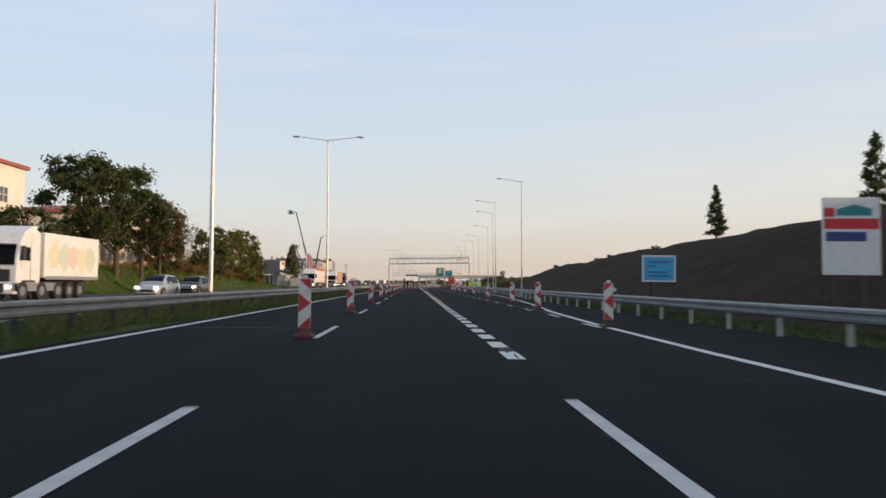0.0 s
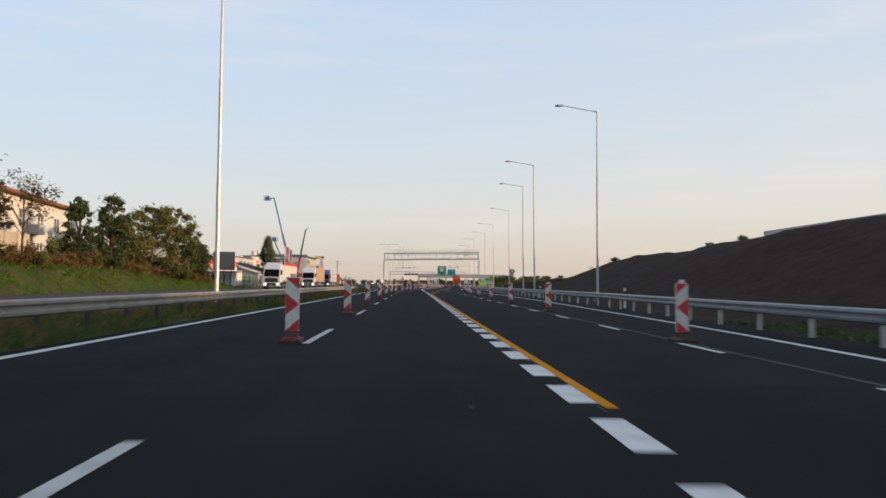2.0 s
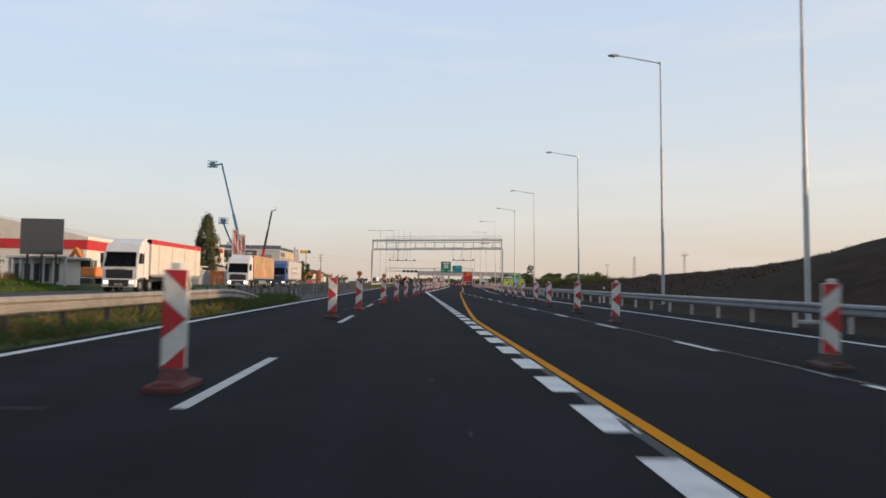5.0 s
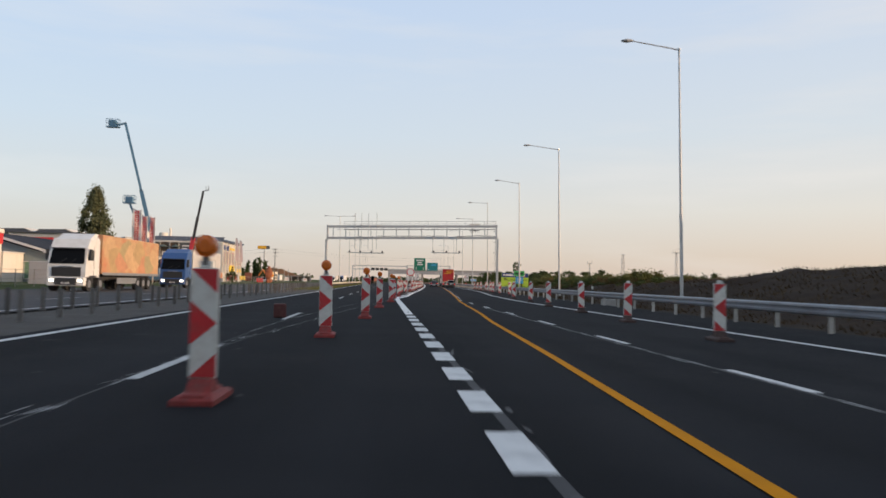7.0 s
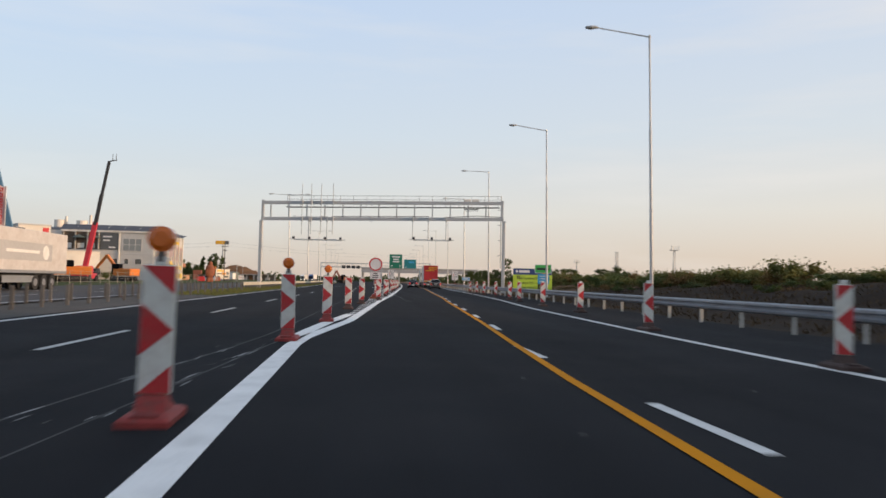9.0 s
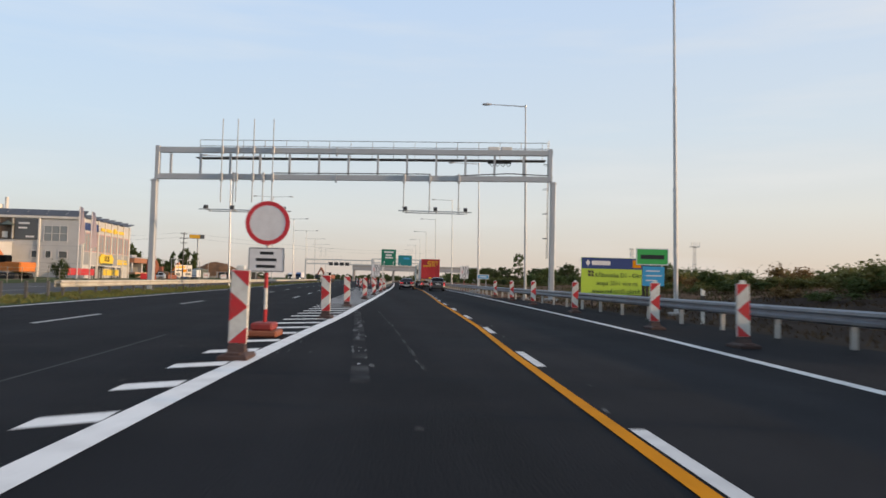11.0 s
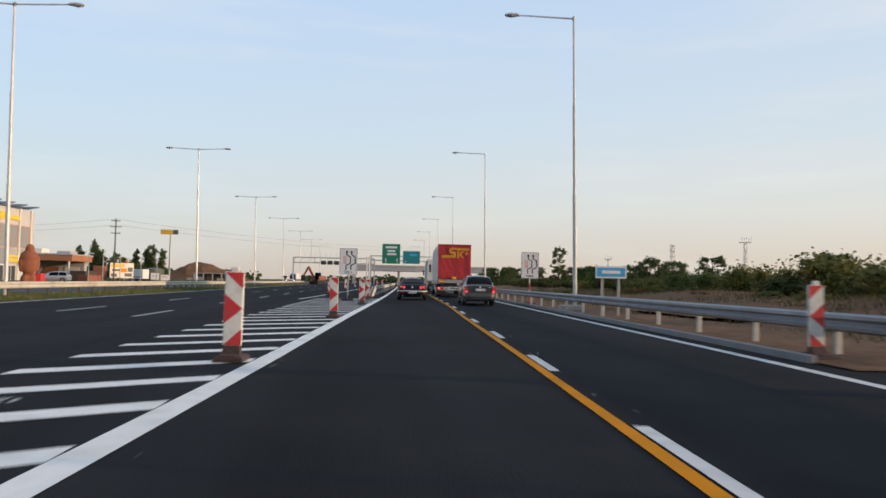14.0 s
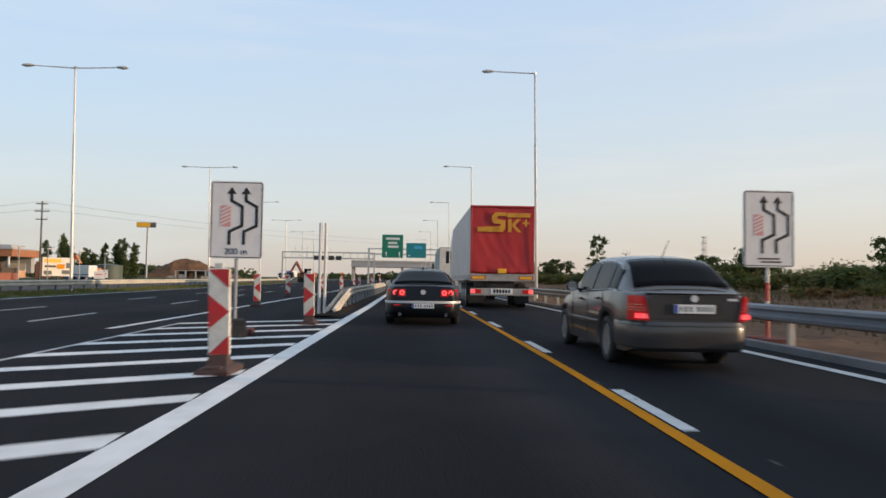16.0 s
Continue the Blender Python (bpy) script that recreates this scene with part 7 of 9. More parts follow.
conifer(23.9, 55.7, 4.4, 5, "small dark cone-shaped tree on the crest")
conifer(25.6, 38.5, 5.0, 6, "small dark cone-shaped tree on the crest")
for x, y, s in ((25, 92, 0.75), (25, 97, 0.5), (25.5, 127, 0.8), (25, 73, 0.6)):
    bush(2, x, y, s, s * 0.7, "dark scrubby bush on the crest of the soil bank", "bushes on the crest")
rnd = random.Random(11)
for k in range(62):
    y = rnd.uniform(178, 480)
    x = lerp(y, RAIL_R) + rnd.uniform(14, 52) + (y - 172) * 0.03
    if y < 235:
        s, h = rnd.uniform(0.8, 1.7), rnd.uniform(0.35, 0.75)
        x = max(x, 30)
    else:
        s, h = rnd.uniform(1.6, 3.0), rnd.uniform(1.2, 2.5)
        x += 6
    bush(rnd.choice((0, 2, 1, 1)), x, y, s, h, "dark green bush in the scrubland", "bushes beyond the right verge")
for x, y, h, s, sd in ((45, 368, 8.2, 2.0, 3), (43, 318, 4.2, 2.6, 4), (42, 300, 3.6, 2.2, 9), (56, 340, 4.6, 2.8, 5), (46, 287, 3.4, 2.0, 6), (64, 410, 5.6, 3.2, 7), (54, 300, 4.2, 2.6, 8)):
    full_tree(x, y, ground_z(x, y) + h, s * 0.9, leaf_green if sd % 2 else leaf_dark, sd, "young leafy tree in the scrubland", base=0.08, trunk=0.08, fine=0.14, group="trees beyond the right verge")
rnd = random.Random(17)
for k in range(82):
    y = rnd.uniform(262, 400)
    x = lerp(y, RAIL_R) + rnd.uniform(15, 40) + (y - 262) * 0.04
    bush(rnd.choice((0, 1, 1, 0, 2)), x, y, rnd.uniform(2.0, 3.5), rnd.uniform(1.2, 2.3), "olive green bush in the scrubland", "bushes beyond the right verge")
for k in range(16):
    y = rnd.uniform(240, 300)
    bush(rnd.choice((1, 1, 3)), lerp(y, RAIL_R) + rnd.uniform(8, 15), y, rnd.uniform(0.5, 1.1), rnd.uniform(0.3, 0.7), "low yellowish weed clump on the soil", "bushes beyond the right verge")
for k in range(66):
    y = rnd.uniform(196, 262)
    s_ = rnd.uniform(0.8, 2.2)
    bush(rnd.choice((0, 1, 1, 3)), lerp(y, RAIL_R) + rnd.uniform(12.5, 18), y, s_, s_ * rnd.uniform(0.4, 0.8), "low olive and brown scrub along the crest", "bushes beyond the right verge")
for k in range(26):
    y = rnd.uniform(182, 240)
    bush(rnd.choice((1, 2, 0, 3)), lerp(y, RAIL_R) + rnd.uniform(9, 24), y, rnd.uniform(0.6, 1.3), rnd.uniform(0.3, 0.65), "low dark scrub on the soil bank", "bushes beyond the right verge")
rnd = random.Random(29)
for k in range(20):
    y = 338 + 6.5 * k + rnd.uniform(-3, 3)
    x = lerp(y, RAIL_R) + rnd.uniform(20, 46)
    full_tree(x, y, ground_z(x, y) + 3.4 + 0.02 * (y - 338) + rnd.uniform(-0.3, 0.5), rnd.uniform(2.0, 3.0), rnd.choice((leaf_green, leaf_deep, leaf_dark)), 300 + k, "bushy dark green tree in the far scrub", base=0.03, trunk=0.1, fine=0.2, group="trees beyond the right verge")
# earth heaps in the scrub
for i, (x, y, r, h) in enumerate(((24, 260, 5, 0.35), (28, 275, 6, 0.4), (23, 290, 4, 0.3), (34, 225, 7, 0.6))):
    bm = B()
    bmesh.ops.create_grid(bm, x_segments=26, y_segments=26, size=r)
    for v in bm.verts:
        d = math.hypot(v.co.x, v.co.y) / r
        n = noise.noise((v.co.x * 0.5 + i * 9, v.co.y * 0.5, 1)) * 0.35 + noise.noise((v.co.x * 1.6, v.co.y * 1.6, i)) * 0.16
        v.co.z = max(0, 1 - d * d) * h * (1 + n) + n * 0.25 * max(0, 1 - d) - 0.15
    solo("soil_mound", bm, spoil, "low mound of brown earth in the scrub", "soil mound", "soil mounds in the scrub", m=pose(x, y, ground_z(x, y)), smooth=True)


def lattice_mast(x, y, h, w, label, platform):
    t = thing("lattice_mast", pose(x, y, 0), label, "mast", "far masts")
    bm = B()
    for sx in (-1, 1):
        for sy in (-1, 1):
            rod(bm, (sx * w, sy * w, 0), (sx * w * 0.6, sy * w * 0.6, h), 0.09, 0.07, 5)
    n = int(h / 2.2)
    for k in range(n):
        a, b = h * k / n, h * (k + 1) / n
        wa, wb = w * (1 - 0.4 * a / h), w * (1 - 0.4 * b / h)
        for s in (-1, 1):
            rod(bm, (-wa, s * wa, a), (wb, s * wb, b), 0.05, 0.05, 4)
            rod(bm, (wa, s * wa, a), (-wb, s * wb, b), 0.05, 0.05, 4)
    part("frame", bm, gantry_paint, t)
    if platform:
        part("platform", box(B(), -2.0, 2.0, -1, 1, h - 0.3, h), gantry_paint, t)
        for k in range(5):
            part("aerial", rod(B(), (-1.9 + 0.95 * k, -1, h), (-1.9 + 0.95 * k, -1, h + 1.9), 0.1, 0.1, 5), gantry_paint, t)
    else:
        for k in range(4):
            part("ring_platform", rod(B(), (0, 0, h - 0.4 - 2.2 * k), (0, 0, h - 0.2 - 2.2 * k), 1.1, 1.1, 10), gantry_paint, t)


lattice_mast(156, 498, 19.5, 0.7, "far lattice mast with an aerial platform", True)
lattice_mast(128, 502, 18.0, 0.9, "far lattice mast with ring platforms", False)
lattice_mast(150, 640, 17, 0.5, "far lattice mast with an aerial platform", True)

# white hall behind the crest
wb = thing("white_hall", pose(62, 160.8, 0), "long low white industrial hall behind the crest", "building")
part("wall", box(B(), 0, 40, -60.7, 0, -0.5, 10.5), wall_white, wb)
part("roof", box(B(), -0.4, 40.4, -61.1, 0.4, 10.5, 11.25), sign_back, wb, "pale metal roof edge")
part("base_band", box(B(), -0.06, 0, -60.7, 0, 4.2, 6.6), wall_grey, wb)
for k in range(5):
    part("gate", box(B(), -0.1, 0, -57 + 10 * k, -52 + 10 * k, 5, 9), wall_dark, wb)

# kerb along the new right edge, twin poles and barrier past the hatched area
bm = B()
rings = []
for y in np.arange(243, 330, 3.0):
    x = lerp(y, WHITE_R) + 0.55
    rings.append([(x, y, -0.05), (x + 0.02, y, 0.11), (x + 0.13, y, 0.12), (x + 0.15, y, -0.05)])
solo("kerb", loft(bm, rings), kerb_stone, "low grey kerb beside the edge line", "kerb", kind="structure")
bm = B()
rings = []
rnd = random.Random(37)
for y in np.arange(242, 330, 0.7):
    a, b = lerp(y, WHITE_R) + 0.66, lerp(y, RAIL_R) + 3.4
    rings.append([(a + (b - a) * q, y, 0.02 + 0.05 * math.sin(math.pi * q) + rnd.uniform(-0.03, 0.035) * (0 < q < 1)) for q in (0, 0.15, 0.3, 0.45, 0.6, 0.8, 1)])
solo("verge_soil", loft(bm, rings, closed=False, caps=False), spoil, "lumpy reddish brown soil along the kerb", "soil", kind="structure")
tp = thing("marker_pole_pair", pose(7.96, 280.4, 0), "pair of tall white plastic poles", "marker pole")
for x in (-0.08, 0.08):
    part("pole", rod(B(), (x, 0, -0.1), (x, 0, 2.75), 0.045, 0.045, 8), frame_white, tp)
BAR = [(280, 8.1), (296, 9.0), (311, 10.0), (420, 16.0)]
guardrail("guardrail_island", BAR, 281, 380, -1, zinc_pale, 2.0, "new pale barrier rising from the ground past the hatched area", zinc, double=True, drop=[(281, 0.62), (286.5, 0.04), (288, 0.0)])
bm = B()
rings = [[(lerp(y, BAR) - 0.5, y, 0.004), (lerp(y, BAR) - 0.2, y, 0.05), (lerp(y, BAR) + 0.2, y, 0.05), (lerp(y, BAR) + 0.45, y, 0.004)] for y in np.arange(279, 380, 3.0)]
solo("island_soil", loft(bm, rings, closed=False, caps=False), bare_soil, "strip of brown soil under the new barrier", "soil", kind="structure")
for x, y in ((5.2, 286.0), (4.75, 300), (5.5, 318), (6.4, 333), (7.4, 349)):
    copy_thing(left_arrow, pose(x, y, 0, 0, 0, random.uniform(-8, 5)))
for x, y in ((7.3, 312), (8.4, 327), (9.6, 343), (10.8, 360)):
    copy_thing(lamp_arrow, pose(x, y, 0, 0, 0, random.uniform(-8, 5)))
s = thing("sand_block", pose(7.02, 272.1, 0, 0, 0, 20), "brown square block beside the foot of a sign", "block", "brown blocks")
part("block", box(B(), -0.12, 0.12, -0.12, 0.12, 0, 0.34, 0.03), bark, s)
s = thing("sand_block", pose(-2.58, 148.5, 0, 0, 0, 8), "brown square block standing on the carriageway", "block", "brown blocks")
part("block", box(B(), -0.18, 0.18, -0.18, 0.18, 0, 0.4, 0.03), base_red, s)


# ---- buildings and machines on the left ----
def window(parent, x, y0, y1, z0, z1, s=1, axis="x", cols=2, rows=2, frame_mat=None, glass=None):
    """A window set into a wall: axis x lies on a wall facing +x at x, axis y on a wall facing -y at y = x."""
    f = 0.08
    def bx(a0, a1, d0, d1, b0, b1):
        return box(B(), d0, d1, a0, a1, b0, b1) if axis == "x" else box(B(), a0, a1, d0, d1, b0, b1)
    out = (x, x + 0.08) if axis == "x" else (x - 0.08, x)
    pan = (x, x + 0.03) if axis == "x" else (x - 0.03, x)
    w = part("window", bx(y0, y1, *pan, z0, z1), glass or pane_glass, parent, "window with dark panes")
    for k in range(cols + 1):
        a = y0 + (y1 - y0) * k / cols
        part("window_frame", bx(a - f / 2, a + f / 2, *out, z0, z1), frame_mat or frame_white, w)
    for k in range(rows + 1):
        b = z0 + (z1 - z0) * k / rows
        part("window_frame", bx(y0, y1, *out, b - f / 2, b + f / 2), frame_mat or frame_white, w)


# hall with a red band
h = thing("showroom_hall", pose(-42, 185, 0, 0, 0, 3.08), "white showroom hall with a broad red band", "building")
HALL = 27.95
part("wall", box(B(), -34, 0, 0, HALL, -0.3, 6.05), wall_white, h)
part("red_band", box(B(), -34.1, 0.12, -0.12, HALL + 0.1, 4.5, 5.7), facade_red, h, "red painted band")
part("parapet", box(B(), -0.5, 0.2, -0.1, HALL + 0.15, 5.72, 6.2, 0.04), wall_white, h, "pale parapet above the band")
part("upper_wall", loft(B(), [[(-34, y, 5.72), (-0.5, y, 5.72), (-0.5, y, 6.3), (-17, y, 9.6), (-34, y, 6.3)] for y in (-0.05, HALL)]), wall_white, h, "ribbed white upper wall")
for k in range(56):
    x = -0.8 - 0.3 * k
    part("rib", box(B(), x - 0.03, x + 0.03, -0.1, -0.05, 5.75, 6.25 + 0.2 * (-x - 0.5)), wall_white, h)
for y0, y1 in ((0.3, 3.5), (4.72, 7.8), (9.3, 12.7), (13.9, 17.2), (18.5, 22.0), (23.4, 26.7)):
    window(h, 0.0, y0, y1, 0.92, 3.22, cols=3)
    part("window_sill", box(B(), 0.0, 0.14, y0 - 0.1, y1 + 0.1, 0.8, 0.9, 0.015), concrete, h)
# flat panel on the solid wall; the gateway's inner shade is its dark colour
part("gate", box(B(), -6.3, -2.6, -0.06, 0.0, -0.3, 3.6), wall_dark, h, "dark panel standing for the shade in an open gateway")
part("gate_post", box(B(), -2.6, -1.9, -0.1, 0.0, -0.3, 3.6, 0.02), facade_red, h, "red gate post")
for k in range(20):
    x = -6.2 + 0.3 * k
    part("rib", box(B(), x - 0.03, x + 0.03, -0.05, 0.0, 3.65, 4.48), wall_white, h)
part("writing", moved(text("OJ\u016e", 1.15, 0.02), -4.7, -0.14, 5.08), sign_white, h)
part("downpipe", rod(B(), (-0.25, -0.09, 0), (-0.25, -0.09, 4.4), 0.05, 0.05, 6), frame_white, h)
part("sign_panel", box(B(), 0.12, 0.15, 22.6, 26.3, 4.9, 5.3), sign_pink, h)
low = thing("low_white_wing", pose(-43.4, 213, 0), "low white rendered wing beside the showroom", "building")
part("wall", box(B(), -9, 0, 0.15, 4.8, -0.3, 3.5), wall_white, low)
part("roof_edge", box(B(), -9.1, 0.12, 0.05, 4.9, 3.5, 3.66, 0.02), frame_white, low)
# lower wing with a dark hipped roof
h = thing("low_pavilion", pose(-39.4, 218, 0), "low pavilion with a broad dark gabled roof and glazed front", "building")
pavilion_grey = mat("pavilion_grey", (0.2, 0.24, 0.25), 0.6, vary=0.1, scale=0.4, fine=6)
slate_roof = mat("slate_roof", (0.022, 0.025, 0.036), 0.85, vary=0.2, scale=0.5, fine=8, bump=0.3, spec=0.2)
pane_green = mat("pane_green", (0.1, 0.2, 0.14), 0.3, vary=0.25, scale=0.5, fine=4, spec=0.5)
part("wall", box(B(), -17, 0, 0, 24, -0.3, 3.3), wall_white, h)
part("gable", slab(B(), [(-17, -0.05, -0.3), (0, -0.05, -0.3), (0, -0.05, 3.2), (-8.5, -0.05, 5.6), (-17, -0.05, 3.2)], 0.2), pavilion_grey, h, "grey clad gable end")
part("roof", loft(B(), [[(1.0, y, 3.15), (-8.5, y, 5.9), (-18, y, 3.15), (-18, y, 3.35), (-8.5, y, 6.15), (1.0, y, 3.35)] for y in (-0.6, 24.6)]), slate_roof, h, "dark slate roof")
for x0, x1 in ((1.02, -8.5), (-18.02, -8.5)):
    part("barge_board", slab(B(), [(x0, -0.64, 3.1), (x0, -0.64, 3.4), (x1, -0.64, 6.2), (x1, -0.64, 5.85)], 0.05), frame_white, h, "white barge board")
part("gutter", rod(B(), (1.05, -0.6, 3.2), (1.05, 24.6, 3.2), 0.1, 0.1, 8), frame_white, h)
for k in range(6):
    window(h, 0.0, 0.6 + 3.9 * k, 3.9 + 3.9 * k, 0.3, 2.7, cols=3, rows=2, glass=pane_green if k % 3 else pane_glass)
for k in range(3):
    window(h, -0.05, -15.5 + 5.2 * k, -12 + 5.2 * k, 0.5, 2.6, axis="y", cols=3, rows=1, glass=pane_green)
h = thing("red_container_shop", pose(-37.5, 238, 0), "low red market stall with white trim", "building")
part("wall", box(B(), -8, 0, 0, 9, -0.3, 2.5), facade_red, h)
part("roof", box(B(), -8.3, 0.3, -0.3, 9.3, 2.5, 2.75), wall_white, h)
# grey office blocks
h = thing("office_block", pose(-58, 268, 0), "pale grey office block with flat dark roofs", "building")
part("wall", box(B(), -45, 0, 0, 34, -0.3, 8.9), wall_pale, h)
part("roof", box(B(), -45.5, 0.5, -0.5, 34.5, 8.9, 9.15), roof_dark, h, "dark flat roof edge")
part("red_wall", box(B(), -11, -4.5, -0.06, 0.0, 6.8, 8.1), facade_red, h)
for r in range(2):
    for k in range(6):
        window(h, 0.0, 1.5 + 5.4 * k, 4.9 + 5.4 * k, 1.6 + 4 * r, 3.9 + 4 * r, cols=2, rows=1)
    for k in range(6):
        window(h, 0.0, -6.5 - 6 * k, -2.5 - 6 * k, 1.6 + 4 * r, 3.6 + 4 * r, axis="y", cols=2, rows=1)
for k in range(5):
    x = -1.5 - 7.5 * k
    part("roof_light", slab(B(), [(x - 6.8, 1.0, 9.15), (x, 1.0, 9.15), (x - 1.4, 1.0, 9.8), (x - 6.2, 1.0, 9.7)], 20.0, (0, 1, 0)), roof_dark, h, "dark raised roof light")
    part("roof_fin", slab(B(), [(x - 1.4, 0.9, 9.8), (x + 0.1, 0.9, 9.15), (x + 0.3, 0.9, 9.25), (x - 1.25, 0.9, 9.92)], 20.2, (0, 1, 0)), wall_white, h)
for x in (-1.2, -12.4):
    part("downpipe", rod(B(), (x, -0.1, 0), (x, -0.1, 8.8), 0.09, 0.09, 6), frame_white, h)
# silver showroom block
h = thing("silver_block", pose(-43.2, 322, 0), "silver-clad three-storey block with a stepped roof", "building")
part("wall", box(B(), -34, 0, 0, 26.5, -0.3, 10.6), wall_pale, h)
part("dark_board", box(B(), -11.0, -7.2, -0.2, 0.0, 6.6, 10.2), wall_dark, h, "large dark billboard")
bars(h, "writing_bar", sign_white, ((-10.4, -8.6, 9.4), (-10.4, -9.0, 8.6), (-9.2, -7.8, 7.1)), -0.2, 0.3)
# no real recess: a flat brown panel with the loggia's shade in its colour
part("loggia", box(B(), -19.0, -11.1, -0.12, 0.0, 6.6, 10.3), loggia_shade_brown, h, "dark brown panel standing for a shaded loggia")
for x in (-18.6, -16.1, -13.6, -11.3):
    part("loggia_post", box(B(), x - 0.12, x + 0.12, -0.5, -0.12, 6.6, 10.3, 0.02), concrete, h)
for x, w in ((-17.4, 0.5), (-15.0, 0.7), (-12.6, 0.45)):
    part("pictured_shape", box(B(), x - w, x + w, -0.16, -0.12, 6.8, 7.9, 0.02), wall_white, h)
for x, w in ((-15.2, 1.5), (-11.9, 1.2)):
    part("parasol", rod(B(), (x, -0.8, 9.0), (x, -0.8, 9.7), w, 0.1, 10), tank_green, h, "pale green parasol")
part("parapet", box(B(), -19.2, 0.2, -0.3, 0.0, 10.35, 10.75, 0.02), wall_white, h)
part("corner_pier", box(B(), -7.2, -6.9, -0.25, 0.0, -0.3, 10.35, 0.02), wall_white, h)
window(h, -0.02, -6.3, -2.4, 6.4, 9.1, axis="y", cols=3, rows=2, glass=pane_pale)
for a, b in ((-8.2, -7.3), (-5.9, -5.0), (-3.7, -2.3)):
    window(h, -0.02, a, b, 3.5, 4.7, axis="y", cols=1, rows=1)
for z in (2.6, 5.6):
    part("cladding_joint", box(B(), -9.8, 0.0, -0.025, 0.0, z, z + 0.07), wall_grey, h)
for k in range(6):
    part("solar_panel", slab(B(), [(-3.3 * k - 3.2, 0.5, 10.75), (-3.3 * k, 0.5, 10.75), (-3.3 * k, 2.6, 12.0), (-3.3 * k - 3.2, 2.6, 12.0)], 0.08, (0, 0, 1)), roof_dark, h, "tilted dark solar panel")
for x, r, z in ((-22, 1.1, 13.2), (-19.6, 0.5, 12.2), (-17.2, 1.2, 13.1), (-15.4, 0.3, 14.4), (-20.6, 0.28, 14.0)):
    part("roof_tank", rod(B(), (x, 6, 10.6), (x, 6, z), r, r, 14), wall_white, h)
part("roof_house", box(B(), -18.4, -14.8, 7.5, 11, 10.6, 12.4), wall_grey, h)
wing = thing("cream_wing", pose(-53.0, 318.5, 0, 0, 0, 32), "low cream rendered wing before the silver block", "building")
part("wall", box(B(), -9.0, 0, 0, 3.5, -0.3, 5.9), wall_white, wing)
part("roof", box(B(), -9.2, 0.2, -0.2, 3.7, 5.9, 6.1), wall_pale, wing)
part("plinth", box(B(), -9.03, 0.03, -0.05, 0.0, -0.3, 1.9), wall_grey, wing)
tw = thing("sign_tower", pose(-54.2, 297, 0, 0, 0, 36), "white rendered entrance tower with red signs", "building")
part("wall", box(B(), -5.2, 0, 0, 4, -0.3, 9.7), wall_white, tw)
part("terrace", box(B(), -7.6, -5.2, -0.6, 4, -0.3, 6.6), wall_white, tw)
part("rim", box(B(), -5.35, 0.15, -0.15, 4.1, 9.7, 9.95), wall_pale, tw)
for k in range(3):
    part("writing_bar", box(B(), -3.4, -2.6, -0.05, 0.0, 5.6 + 1.1 * k, 6.3 + 1.1 * k), facade_red, tw)
part("sign_panel", box(B(), -1.3, -0.3, -0.05, 0.0, 8.3, 9.4), facade_red, tw)
part("writing_bar", box(B(), -1.6, -0.4, -0.04, 0.0, 6.6, 6.8), wall_grey, tw)
part("writing_bar", box(B(), -1.6, -0.6, -0.04, 0.0, 5.8, 6.0), wall_grey, tw)
for k in range(2):
    window(tw, -0.02, -4.4 + 2.3 * k, -2.9 + 2.3 * k, 1.2, 3.2, axis="y", cols=1, rows=1)
for k in range(7):
    y = 0.2 + 3.8 * k
    part("roof_fin", slab(B(), [(0.7, y, 10.7), (0.7, y + 3.4, 11.3), (0.7, y + 3.4, 11.45), (0.7, y, 10.85)], 34.0, (-1, 0, 0)), roof_dark, h, "tilted dark roof panel")
for k in range(8):
    y = 3.55 * k + 0.15
    part("pilaster", box(B(), 0.0, 0.25, y, y + 0.3, -0.3, 10.7), wall_white, h)
for k in range(7):
    window(h, 0.02, 0.5 + 3.55 * k, 3.6 + 3.55 * k, 4.9, 8.2, cols=2, rows=1, frame_mat=sign_pink, glass=pane_pale)
for k in range(7):
    part("cladding_panel", box(B(), 0.0, 0.06, 0.5 + 3.55 * k, 3.6 + 3.55 * k, 2.5, 4.75, 0.01), wall_grey if k % 2 else sign_back, h)
for k in (1, 2, 4, 5):
    window(h, 0.02, 0.7 + 3.55 * k, 3.4 + 3.55 * k, 0.1, 2.3, cols=2, rows=1)
part("awning", slab(B(), [(0.0, 7.5, 2.5), (1.6, 7.5, 2.2), (1.6, 7.5, 2.3), (0.0, 7.5, 2.6)], 9.0, (0, 1, 0)), wall_white, h, "pale entrance awning")
bm = loft(B(), [[(0.1, 8.6, 2.9), (0.1, 12, 2.5), (0.1, 15.4, 2.9), (0.1, 15.8, 3.9), (0.1, 14.6, 4.7), (0.1, 12, 4.5), (0.1, 9.4, 4.7), (0.1, 8.2, 3.9)], [(0.3, 8.6, 2.9), (0.3, 12, 2.5), (0.3, 15.4, 2.9), (0.3, 15.8, 3.9), (0.3, 14.6, 4.7), (0.3, 12, 4.5), (0.3, 9.4, 4.7), (0.3, 8.2, 3.9)]])
sg_ = part("letter_board", bm, sign_lemon, h, "yellow scrolled sign board")
lm = text("SOS", 1.5, 0.03)
bmesh.ops.transform(lm, matrix=pose(0.34, 12, 3.75, 0, 0, 90), verts=lm.verts)
part("writing", lm, ink, sg_)
part("scroll", box(B(), 0.3, 0.42, 9.2, 14.8, 2.35, 2.95, 0.1), tank_green, sg_)
